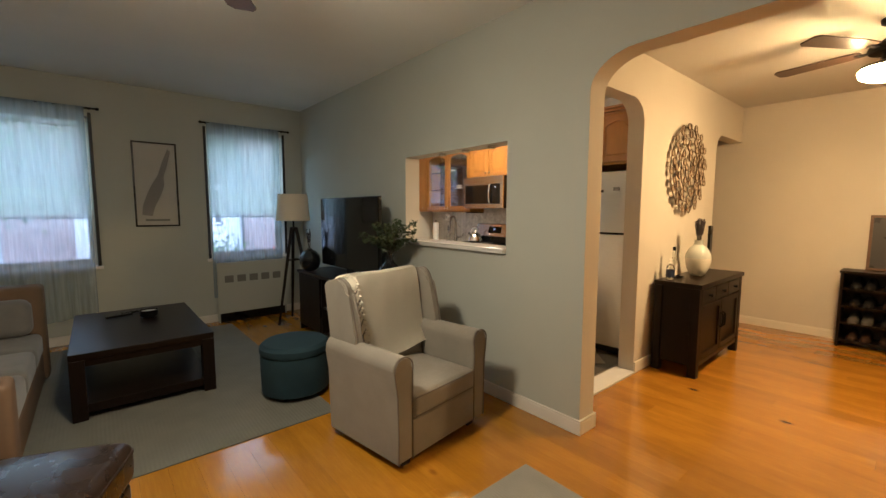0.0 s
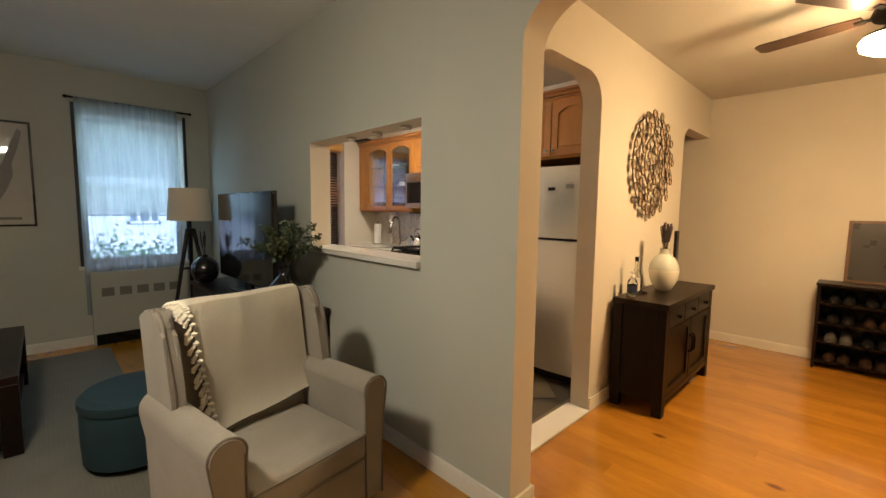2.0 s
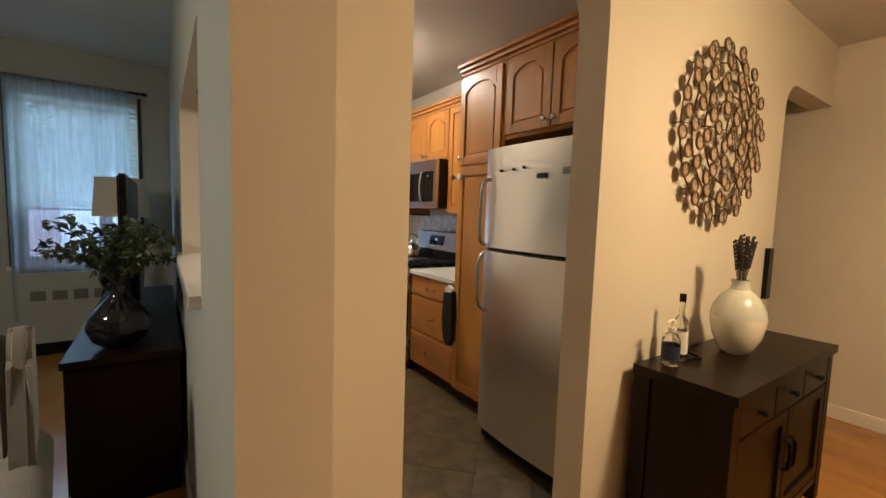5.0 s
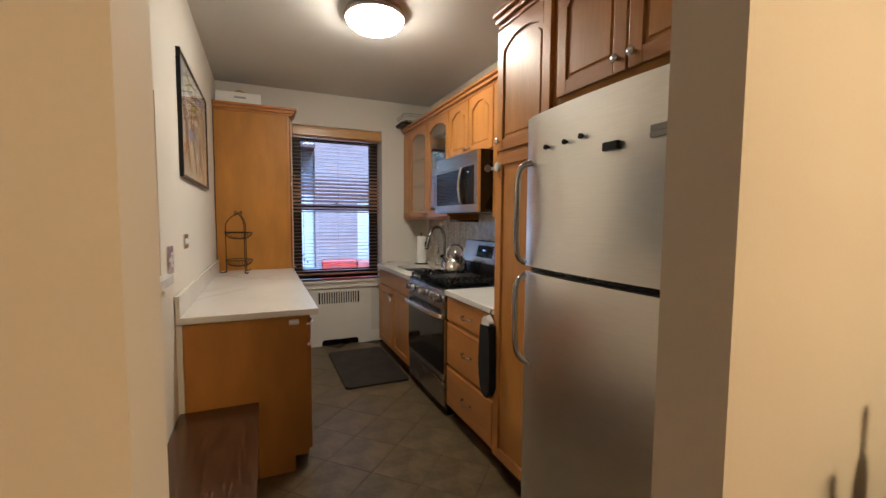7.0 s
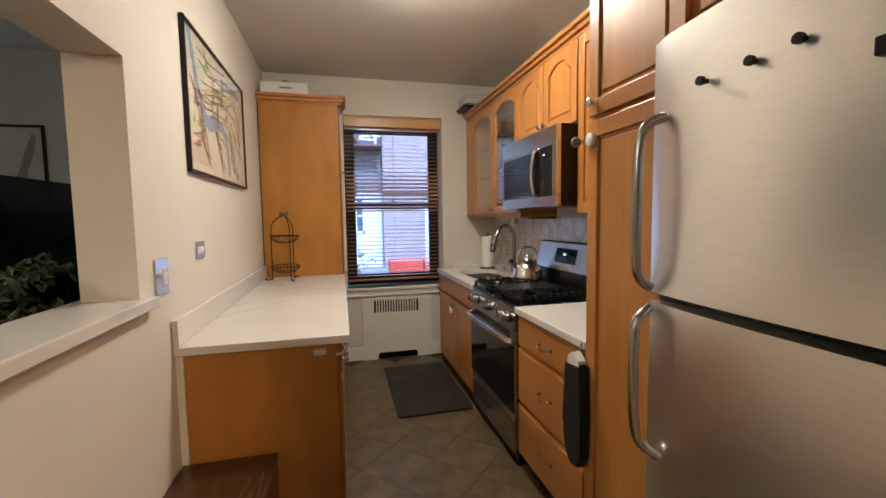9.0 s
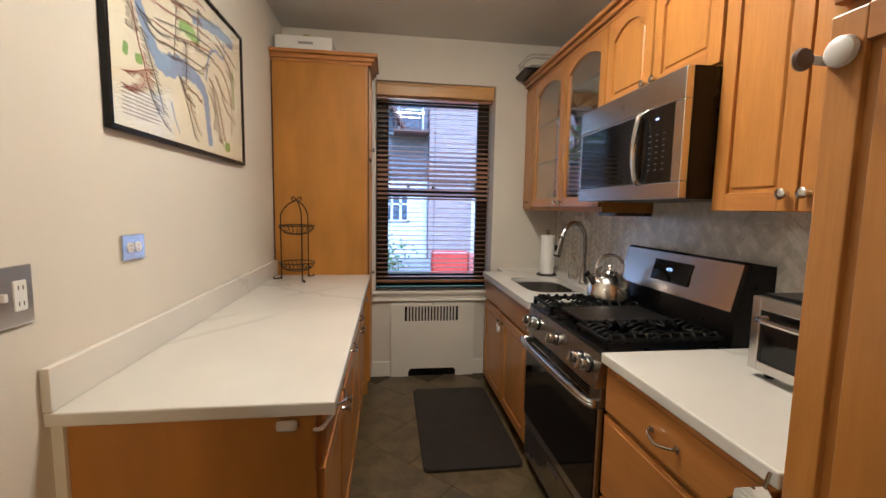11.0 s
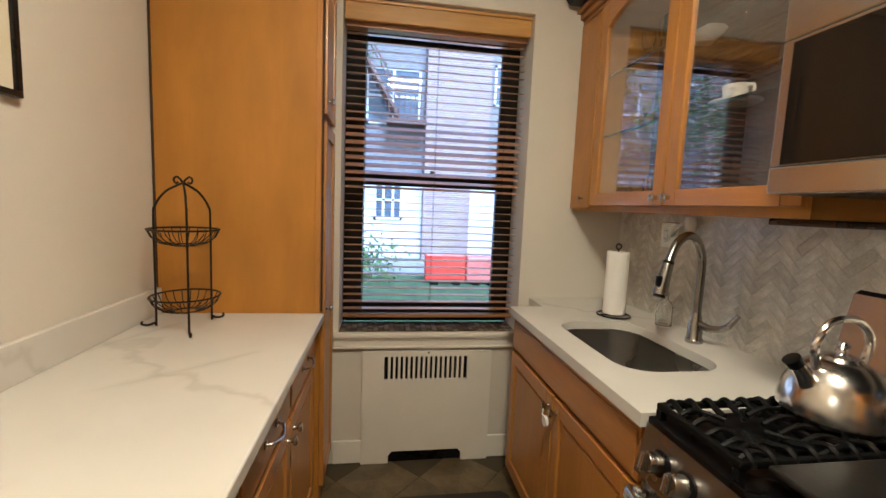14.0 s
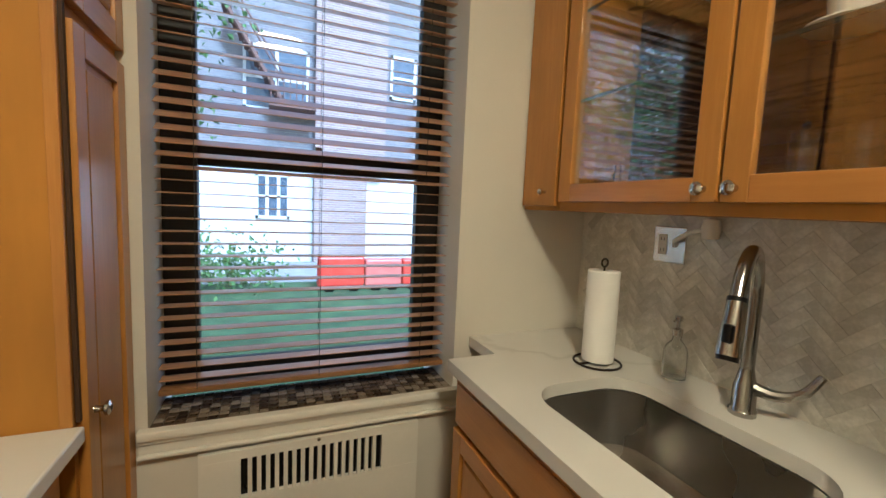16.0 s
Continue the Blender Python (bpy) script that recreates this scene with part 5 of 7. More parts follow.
def framed_map():
    """Transit map: land and water, coloured lines and label bars on cream paper behind glass."""
    u = thing("framed_map", "large framed transit map in a black frame on the wall", "framed map", (XK + 0.01, 4.45, 1.65))
    y0, y1, z0, z1 = 3.85, 4.985, 1.657, 2.345
    x = XK + 0.001
    bm = bmesh.new()
    w = 0.016
    for a in ((y0, y1, z0, z0 + w), (y0, y1, z1 - w, z1), (y0, y0 + w, z0 + w, z1 - w), (y1 - w, y1, z0 + w, z1 - w)):
        box(bm, x, x + 0.021, *a, 0.002)
    part("frame", bm, M_BLACK, u)
    m, t, b = nodes_of("map paper")
    land = ramp(t, noise_node(t, 5, 2).outputs["Fac"], [(0.3, (0.72, 0.66, 0.50)), (0.7, (0.78, 0.74, 0.62))]).outputs[0]
    t.links.new(land, b.inputs["Base Color"])
    b.inputs["Roughness"].default_value = 0.6
    part("sheet", B(x + 0.004, x + 0.010, y0 + w, y1 - w, z0 + w, z1 - w), m, u, "cream map paper with green parks")

    def L(p):
        return (y0 + w + p[0] * (y1 - y0 - 2 * w), z0 + w + p[1] * (z1 - z0 - 2 * w))
    blue = plain("map water", (0.25, 0.36, 0.58), 0.6, relief=0)
    green = plain("map park", (0.26, 0.46, 0.11), 0.6, relief=0)

    def band(name, pts, widths, ink):
        """A flat printed band along a smooth line, as wide as given at its ends and middle."""
        bm = bmesh.new()
        ps = bez([(0, *L(p)) for p in pts], 6)
        sides = []
        for i, p in enumerate(ps):
            d = (ps[min(i + 1, len(ps) - 1)] - ps[max(i - 1, 0)]).normalized()
            f = i / (len(ps) - 1)
            wd = np.interp(f, np.linspace(0, 1, len(widths)), widths) * (1 + 0.15 * math.sin(1.7 * i))
            o = Vector((0, -d.z, d.y)) * wd * 0.5
            sides.append([bm.verts.new((x + 0.0104, min(y1 - w, max(y0 + w, q.y)), min(z1 - w, max(z0 + w, q.z)))) for q in (p + o, p - o)])
        for a, b2 in zip(sides, sides[1:]):
            bm.faces.new((a[0], b2[0], b2[1], a[1]))
        part(name, bm, ink, u)
    band("water", [(0.06, 1.0), (0.11, 0.78), (0.17, 0.58), (0.24, 0.43), (0.30, 0.41), (0.38, 0.45), (0.46, 0.46), (0.54, 0.43), (0.59, 0.37), (0.605, 0.27), (0.615, 0.16), (0.63, 0.05)], (0.05, 0.05, 0.085, 0.06, 0.05, 0.045), blue)
    band("water", [(0.50, 0.80), (0.62, 0.85), (0.75, 0.885), (0.91, 0.885)], (0.03, 0.05, 0.05), blue)
    band("water", [(0.60, 0.47), (0.64, 0.66), (0.70, 0.73), (0.76, 0.72), (0.80, 0.74), (0.80, 0.85)], (0.012, 0.014, 0.012), blue)
    band("water", [(0.32, 0.22), (0.34, 0.14), (0.37, 0.06)], (0.010, 0.008), blue)
    for pts, wd in (([(0.075, 0.34), (0.085, 0.40)], 0.03), ([(0.125, 0.35), (0.16, 0.36)], 0.035), ([(0.40, 0.70), (0.47, 0.71), (0.55, 0.68)], 0.06), ([(0.78, 0.075), (0.84, 0.085)], 0.05), ([(0.90, 0.70), (0.90, 0.40)], 0.018), ([(0.25, 0.80), (0.31, 0.86)], 0.05)):
        band("park", pts, (wd * 0.6, wd, wd * 0.6), green)
    r = random.Random(7)
    inks = [plain("map ink", c, 0.6, relief=0) for c in ((0.34, 0.06, 0.045), (0.09, 0.075, 0.065), (0.34, 0.17, 0.06), (0.26, 0.20, 0.16))]
    lines = ((0, [(0.10, 0.75), (0.14, 0.46), (0.17, 0.34), (0.19, 0.24)]), (1, [(0.19, 0.24), (0.22, 0.16), (0.28, 0.07)]), (0, [(0.08, 0.18), (0.14, 0.22), (0.19, 0.29)]),
             (1, [(0.14, 0.62), (0.22, 0.52), (0.31, 0.53), (0.41, 0.54), (0.59, 0.55)]), (1, [(0.18, 0.60), (0.26, 0.56), (0.47, 0.63), (0.67, 0.66)]), (0, [(0.20, 0.70), (0.33, 0.72), (0.48, 0.76), (0.64, 0.78)]),
             (1, [(0.38, 0.40), (0.41, 0.32), (0.45, 0.20), (0.49, 0.06)]), (2, [(0.43, 0.35), (0.49, 0.35), (0.55, 0.31)]), (2, [(0.63, 0.51), (0.70, 0.42), (0.74, 0.28), (0.78, 0.12)]), (2, [(0.67, 0.64), (0.75, 0.63), (0.84, 0.52), (0.86, 0.40)]),
             (1, [(0.38, 0.78), (0.37, 0.65), (0.35, 0.47)]), (1, [(0.44, 0.62), (0.44, 0.50), (0.43, 0.36)]), (3, [(0.62, 0.42), (0.68, 0.30), (0.66, 0.18)]), (3, [(0.74, 0.50), (0.80, 0.36), (0.90, 0.30)]),
             (0, [(0.16, 0.92), (0.30, 0.90), (0.45, 0.92), (0.58, 0.95)]), (2, [(0.24, 0.96), (0.34, 0.84), (0.46, 0.82)]), (3, [(0.06, 0.66), (0.12, 0.55), (0.11, 0.48)]),
             (1, [(0.24, 0.62), (0.38, 0.67), (0.52, 0.71), (0.66, 0.72)]), (0, [(0.28, 0.78), (0.42, 0.81), (0.56, 0.83)]), (1, [(0.30, 0.47), (0.42, 0.50), (0.54, 0.51), (0.62, 0.60)]), (2, [(0.70, 0.84), (0.80, 0.80), (0.92, 0.74)]), (3, [(0.82, 0.66), (0.88, 0.56), (0.86, 0.20)]),
             (1, [(0.17, 0.84), (0.32, 0.80), (0.50, 0.86), (0.66, 0.90)]), (0, [(0.22, 0.60), (0.36, 0.61), (0.50, 0.66), (0.64, 0.69)]), (1, [(0.16, 0.52), (0.20, 0.40), (0.235, 0.28), (0.27, 0.14)]),
             (2, [(0.45, 0.32), (0.47, 0.22), (0.53, 0.10)]), (1, [(0.40, 0.38), (0.43, 0.30), (0.48, 0.27)]), (3, [(0.66, 0.46), (0.69, 0.34), (0.72, 0.20), (0.74, 0.10)]), (2, [(0.69, 0.56), (0.76, 0.46), (0.82, 0.42)]),
             (0, [(0.06, 0.26), (0.13, 0.29), (0.20, 0.34)]), (1, [(0.52, 0.62), (0.54, 0.74), (0.55, 0.90)]), (3, [(0.72, 0.78), (0.82, 0.72), (0.90, 0.62)]))
    for ink, pts in lines:
        ps = bez([(x + 0.0106, *L(p)) for p in pts], 7)
        ln = part("transit_line", tube(bmesh.new(), ps, 0.0017, 4), inks[ink], u)
        bm = bmesh.new()
        side = r.choice((1, 1, -1))
        for p in ps[1:]:
            a = r.uniform(0.020, 0.042)
            d = Vector((0, a, r.uniform(-0.3, 0.0) * a))
            if y0 + 0.05 < p.y < y1 - 0.06 and z0 + 0.04 < p.z < z1 - 0.04:
                tube(bm, [p + Vector((0, 0.005, 0)), p + d], 0.0013, 4)
                if side < 0:
                    tube(bm, [p - Vector((0, 0.005, 0)), p - d], 0.0013, 4)
        part("station_names", bm, inks[3 if ink > 1 else ink], ln)
    bm = bmesh.new()
    for k in range(8):
        a, c2 = L((0.05, 0.20 - 0.019 * k)), L((0.25, 0.20 - 0.019 * k))
        box(bm, x + 0.0101, x + 0.0106, a[0] + 0.004 * (k % 2), c2[0] - 0.012 * (k % 3), a[1] - 0.0017, a[1] + 0.0014)
    part("legend", bm, inks[3], u, "rows of small print")
    g = part("glazing", B(x + 0.015, x + 0.018, y0 + w, y1 - w, z0 + w, z1 - w), M_PANE, u)
    g.visible_shadow = False


framed_map()


def outlet(name, label, x, side, y, z, w, h, gangs, toggle=False):
    """Metal wall plate with sockets; side: the way it faces along x."""
    u = thing(name, label, "outlet", (x, y, z - h / 2))
    def fx(a, b):
        return (x + a, x + b) if side > 0 else (x - b, x - a)
    part("plate", B(*fx(0.0005, 0.007), y - w / 2, y + w / 2, z - h / 2, z + h / 2, bevel=0.003), M_STEEL, u, "brushed steel wall plate")
    for g in range(gangs):
        yy = y + (g - (gangs - 1) / 2) * 0.046
        if toggle and g == 0:
            part("toggle", B(*fx(0.006, 0.018), yy - 0.005, yy + 0.005, z - 0.006, z + 0.012, bevel=0.002), M_PLASTIC, u)
            continue
        s = part("socket", B(*fx(0.006, 0.0095), yy - 0.0165, yy + 0.0165, z - 0.034, z + 0.034, bevel=0.003), M_PLASTIC, u, "white socket")
        for dz in (-0.018, 0.018):
            for dy in (-0.006, 0.006):
                part("slot", B(*fx(0.009, 0.0102), yy + dy - 0.001, yy + dy + 0.001, z + dz - 0.005, z + dz + 0.005), M_BLACK, s)


u = thing("wall_outlet", "steel-plated double outlet above the long worktop", "outlet", (XK, 3.95, 1.25))
part("plate", B(XK + 0.0005, XK + 0.008, 3.890, 4.010, 1.257, 1.339, bevel=0.003), M_STEEL, u, "brushed steel wall plate")
for y in (3.930, 3.970):
    q = part("socket", lathe(bmesh.new(), [(0, 0), (0.0165, 0), (0.0165, 0.003), (0.0155, 0.0038), (0, 0.0038)], m=Matrix.Translation((XK + 0.0075, y, 1.298)) @ Matrix.Rotation(radians(90), 4, "Y"), seg=20), M_PLASTIC, u, "round white socket")
    for dz in (-0.006, 0.006):
        part("slot", B(XK + 0.011, XK + 0.0118, y - 0.004, y + 0.004, 1.298 + dz - 0.001, 1.298 + dz + 0.001), M_BLACK, q)
part("screw", lathe(bmesh.new(), [(0, 0), (0.004, 0), (0.003, 0.002), (0, 0.002)], m=Matrix.Translation((XK + 0.008, 3.95, 1.298)) @ Matrix.Rotation(radians(90), 4, "Y"), seg=10), M_CHROME, u)
outlet("wall_outlet", "steel-plated switch and outlet beside the pass-through", XK, 1, 3.505, 1.23, 0.118, 0.135, 2, True)
outlet("wall_outlet", "steel-plated outlet on the tiled splashback", XR - 0.011, -1, 5.525, 1.338, 0.118, 0.12, 2, True)
bm = tube(bmesh.new(), bez([(4.765, 5.50, 1.352), (4.745, 5.46, 1.37), (4.738, 5.42, 1.388), (4.745, 5.39, 1.396)], 5), 0.008, 8)
lathe(bm, [(0, -0.03), (0.022, -0.028), (0.026, 0), (0.022, 0.028), (0, 0.03)], (4.752, 5.375, 1.398), 14)
u = thing("plug_adapter", "white plug and cable in the splashback outlet", "plug", (4.80, 5.5, 1.33))
part("plug", bm, M_PLASTIC, u)

# anti-fatigue mat, bench
bm = bmesh.new()
slab(bm, rounded(3.52, 4.085, 4.61, 5.625, 0.03), "z", 0.0015, 0.018)
bmesh.ops.bevel(bm, geom=[e for e in bm.edges if all(v.co.z > 0.01 for v in e.verts)], offset=0.008, segments=2, affect="EDGES")
solo("floor_mat", bm, plain("brown rubber mat", (0.020, 0.015, 0.012), 0.55, vary=0.2, grain=200, relief=0.4), "dark brown anti-fatigue mat on the kitchen floor", "mat", at=(3.8, 5.1, 0.0))
u = thing("bench", "low dark walnut bench along the kitchen wall", "bench", (2.69, 3.0, 0))
part("top", B(XK + 0.004, 2.872, 2.42, 3.585, 0.415, 0.442, bevel=0.004), M_BENCH, u)
part("side_panel", B(2.848, 2.868, 2.43, 3.58, 0.0, 0.414, bevel=0.002), M_BENCH, u)
for y in (2.43, 3.56):
    part("end_panel", B(XK + 0.01, 2.847, y, y + 0.020, 0.0, 0.414, bevel=0.002), M_BENCH, u)

# pass-through sill and its spotlights
solo("pass_through_sill", B(XL - 0.035, XK + 0.035, 2.035, 3.395, 1.136, 1.176, bevel=0.005), M_QUARTZ, "white quartz sill in the pass-through", kind="structure")
for y in (2.27, 2.57, 2.87):
    u = thing("puck_light", "small round steel puck light under the lintel", "lamp", (2.42, y, 1.945), group="puck lights in the pass-through")
    part("rim", lathe(bmesh.new(), [(0.034, 0.019), (0.036, 0.004), (0.030, 0.0), (0.026, 0.0), (0.026, 0.010), (0.034, 0.019)], (2.42, y, 1.945), 20), M_CHROME, u)
    part("lens", lathe(bmesh.new(), [(0, 0.004), (0.0255, 0.004), (0.0255, 0.012), (0, 0.012)], (2.42, y, 1.945), 18), M_PLASTIC, u)

# ceiling light in the kitchen
u = thing("ceiling_light", "lit flush dome ceiling light with a nickel ring", "lamp", (3.62, 3.98, ZK))
part("ring", lathe(bmesh.new(), [(0, 0), (0.19, 0), (0.195, -0.02), (0.205, -0.035), (0.20, -0.05), (0.19, -0.052), (0.185, -0.03), (0, -0.03)], (3.62, 3.98, ZK), 36), M_CHROME, u)
part("diffuser", lathe(bmesh.new(), [(0.188, -0.045), (0.18, -0.075), (0.15, -0.10), (0.10, -0.118), (0.05, -0.126), (0, -0.128)], (3.62, 3.98, ZK), 36), M_GLOW_K, u, "glowing white glass dome")


# ---- ceiling fans ----
def ceiling_fan(name, label, x, y, zc, drop, glow_mat, spin, blades, r_light, reach, mat_blade, lift=0.0):
    u = thing(name, label, "ceiling fan", (x, y, zc))
    z = zc - drop
    part("canopy", lathe(bmesh.new(), [(0, 0), (0.075, 0), (0.07, -0.03), (0.04, -0.05), (0, -0.05)], (x, y, zc), 24), M_IRON, u)
    zm = z + lift
    part("downrod", tube(bmesh.new(), [(x, y, zc - 0.045), (x, y, zm + 0.055)], 0.014, 10), M_IRON, u)
    part("motor", lathe(bmesh.new(), [(0, 0.06), (0.03, 0.06), (0.06, 0.03), (0.12, 0.0), (0.13, -0.03), (0.12, -0.05), (0, -0.05)], (x, y, zm), 28), M_IRON, u)
    part("light_fitter", lathe(bmesh.new(), [(0.05, lift - 0.049), (0.05, 0.0), (r_light * 0.94, -0.035), (r_light * 0.94, -0.0505), (0, -0.0505)], (x, y, z), 28), M_IRON, u)
    part("diffuser", lathe(bmesh.new(), [(r_light * 0.96, -0.051), (r_light * 1.02, -0.07), (r_light * 0.97, -0.10), (r_light * 0.75, -0.122), (r_light * 0.4, -0.134), (0, -0.137)], (x, y, z), 32), glow_mat, u, "glowing white glass bowl")
    for k in range(blades):
        m = Matrix.Translation((x, y, zm - 0.02)) @ Matrix.Rotation(radians(spin + 360 / blades * k), 4, "Z") @ Matrix.Rotation(radians(6), 4, "X")
        bm = slab(bmesh.new(), [(0.16, -0.045), (0.30, -0.062), (reach - 0.03, -0.068), (reach, -0.045), (reach, 0.045), (reach - 0.03, 0.068), (0.30, 0.062), (0.16, 0.045)], "z", -0.004, 0.004)
        bm.transform(m)
        b = part("blade", bm, mat_blade, u)
        bm = box(bmesh.new(), 0.10, 0.20, -0.018, 0.018, -0.012, -0.005, 0.003)
        bm.transform(m)
        part("bracket", bm, M_IRON, b)


M_BLADE = wood("dark fan blade", (0.045, 0.022, 0.012), (0.02, 0.01, 0.006), 0.4, "x")
ceiling_fan("ceiling_fan", "dark bronze ceiling fan with lit bowl in the dining room", 4.21, 0.25, ZD, 0.27, M_GLOW_D, 148, 5, 0.165, 0.68, M_BLADE, 0.10)
ceiling_fan("ceiling_fan", "dark ceiling fan with lit bowl in the living room", 0.34, 1.84, ZL, 0.43, M_GLOW_L, 58, 5, 0.16, 0.57, M_BLADE, 0.06)


# ---- dining room ----
u = thing("sideboard", "espresso wooden sideboard with three drawers and two doors", "sideboard", (4.52, 1.41, 0))
X0, X1, Y0, Y1 = 3.90, 5.105, 1.225, 1.60
part("top", B(X0 - 0.01, X1 + 0.01, Y0 - 0.015, Y1, 0.79, 0.83, bevel=0.003), M_DARKWOOD, u)
bm = bmesh.new()
box(bm, X0 + 0.07, X1 - 0.07, Y0 + 0.015, Y1 - 0.01, 0.10, 0.789)
part("carcass", bm, M_DARKWOOD_V, u)
for x in (X0, X1 - 0.07):
    for y in (Y0, Y1 - 0.07):
        part("leg", B(x, x + 0.07, y, y + 0.07, 0.0, 0.789, bevel=0.003), M_DARKWOOD_V, u)
for x in (X0 + 0.012, X1 - 0.024):
    part("side_panel", B(x, x + 0.012, Y0 + 0.07, Y1 - 0.07, 0.10, 0.789), M_DARKWOOD_V, u)
part("front_rail", B(X0 + 0.07, X1 - 0.07, Y0 + 0.004, Y0 + 0.0145, 0.10, 0.135), M_DARKWOOD, u)
w = (X1 - X0 - 0.14) / 3
for k in range(3):
    a = X0 + 0.07 + w * k
    d = part("drawer_front", B(a + 0.006, a + w - 0.006, Y0 + 0.002, Y0 + 0.0145, 0.645, 0.775, bevel=0.002), M_DARKWOOD, u)
    part("knob", lathe(bmesh.new(), [(0, 0), (0.010, 0), (0.008, 0.012), (0.014, 0.02), (0.012, 0.028), (0, 0.03)], m=Matrix.Translation((a + w / 2, Y0 + 0.002, 0.71)) @ Matrix.Rotation(radians(90), 4, "X"), seg=12), M_IRON, d)
w = (X1 - X0 - 0.14) / 2
for k in range(2):
    a = X0 + 0.07 + w * k
    bm = bmesh.new()
    for bx in ((a + 0.006, a + 0.06, 0.145, 0.632), (a + w - 0.06, a + w - 0.006, 0.145, 0.632), (a + 0.06, a + w - 0.06, 0.145, 0.20), (a + 0.06, a + w - 0.06, 0.575, 0.632)):
        box(bm, bx[0], bx[1], Y0 + 0.002, Y0 + 0.0145, bx[2], bx[3], 0.002)
    d = part("door", bm, M_DARKWOOD_V, u)
    hx = a + w - 0.03 if k == 0 else a + 0.03
    part("handle", tube(bmesh.new(), bez([(hx, Y0 + 0.002, 0.50), (hx, Y0 - 0.022, 0.485), (hx, Y0 - 0.022, 0.385), (hx, Y0 + 0.002, 0.37)], 4), 0.008, 8), M_IRON, d)

VX, VY, VZ = 4.47, 1.44, 0.8305
u = thing("white_vase", "glossy white ceramic vase holding dried lavender", "vase", (VX, VY, VZ))
M_GLAZE = plain("glazed white ceramic", (0.74, 0.72, 0.64), 0.12, vary=0.04, relief=0.02, coat=0.4)
part("body", lathe(bmesh.new(), [(0, 0), (0.05, 0), (0.070, 0.02), (0.100, 0.085), (0.112, 0.15), (0.1125, 0.175)], (VX, VY, VZ), 36), M_GLAZE, u)
part("shoulder", lathe(bmesh.new(), [(0.1125, 0.175), (0.106, 0.215), (0.076, 0.27), (0.042, 0.30), (0.036, 0.325), (0.040, 0.345), (0.034, 0.345), (0.030, 0.325), (0.036, 0.295), (0, 0.28)], (VX, VY, VZ), 36), plain("pale blue-grey glaze", (0.53, 0.56, 0.53), 0.12, vary=0.06, relief=0.02, coat=0.4), u, "pale blue-grey glazed shoulder")
M_STEM = plain("dried stem", (0.06, 0.055, 0.045), 0.85)
M_BUD = plain("dried lavender", (0.050, 0.040, 0.050), 0.9, vary=0.3)


def dried_bunch(parent, x, y, z, h, n, spread, seed):
    r = random.Random(seed)
    for k in range(n):
        a, s = r.uniform(0, 6.28), r.uniform(0.1, 1.0) * spread
        tip = Vector((x + s * math.cos(a), y + s * math.sin(a), z + h * r.uniform(0.78, 1.05)))
        base = Vector((x + 0.2 * (tip.x - x), y + 0.2 * (tip.y - y), z))
        part("stem", tube(bmesh.new(), [base, base.lerp(tip, 0.6), tip], 0.0014, 4), M_STEM, parent)
        bm = bmesh.new()
        for i in range(7):
            p = base.lerp(tip, 0.52 + 0.08 * i)
            lathe(bm, [(0, -0.007), (0.0065, 0.0), (0.004, 0.007), (0, 0.01)], m=Matrix.Translation(p) @ Matrix.Rotation(r.uniform(-0.4, 0.4), 4, "X"), seg=5)
        part("flower_spike", bm, M_BUD, parent)


dried_bunch(u, VX, VY, VZ + 0.29, 0.25, 40, 0.05, 3)
PX, PY = 4.02, 1.515
u = thing("pump_bottle", "clear sanitizer bottle with white pump and navy label", "bottle", (PX, PY, VZ))
part("bottle", lathe(bmesh.new(), [(0, 0), (0.034, 0), (0.036, 0.004), (0.036, 0.105), (0.028, 0.128), (0.013, 0.138), (0.013, 0.145), (0.010, 0.145), (0.010, 0.135), (0.033, 0.105), (0.033, 0.008), (0, 0.006)], (PX, PY, VZ), 20), M_GLASS, u)
bm = lathe(bmesh.new(), [(0, 0.140), (0.016, 0.140), (0.016, 0.158), (0.006, 0.162), (0.006, 0.18), (0.014, 0.182), (0.014, 0.192), (0, 0.194)], (PX, PY, VZ), 16)
tube(bm, [(PX, PY, VZ + 0.188), (PX - 0.03, PY, VZ + 0.188), (PX - 0.04, PY, VZ + 0.182)], 0.005, 6)
part("pump", bm, M_PLASTIC, u)
part("label", lathe(bmesh.new(), [(0.0364, 0.025), (0.0364, 0.085)], (PX, PY, VZ), 20), plain("navy label", (0.02, 0.035, 0.09), 0.5), u, "dark blue paper label")
u = thing("tall_bottle", "slim clear bottle with a black cap on the sideboard", "bottle", (4.125, 1.53, VZ))
part("bottle", lathe(bmesh.new(), [(0, 0), (0.030, 0), (0.032, 0.004), (0.032, 0.15), (0.024, 0.18), (0.012, 0.20), (0.012, 0.27), (0.009, 0.27), (0.009, 0.20), (0.029, 0.15), (0.029, 0.008), (0, 0.006)], (4.125, 1.53, VZ), 20), M_GLASS, u)
part("cap", lathe(bmesh.new(), [(0, 0.258), (0.014, 0.258), (0.014, 0.292), (0, 0.293)], (4.125, 1.53, VZ), 16), M_BLACK, u)
part("label", lathe(bmesh.new(), [(0.0324, 0.03), (0.0324, 0.13)], (4.125, 1.53, VZ), 20), M_PLASTIC, u, "white paper label")
bm = tube(bmesh.new(), bez([(4.12, 1.50, VZ + 0.008), (4.17, 1.46, VZ + 0.015), (4.22, 1.50, VZ + 0.008), (4.20, 1.54, VZ + 0.02), (4.14, 1.53, VZ + 0.008)], 5), 0.007, 6)
solo("cable", bm, M_BLACK, "coiled black cable on the sideboard", "cable")
u = thing("wall_panel", "slim black panel fixed to the wall by the corridor", "panel", (5.40, 1.62, 0.98))
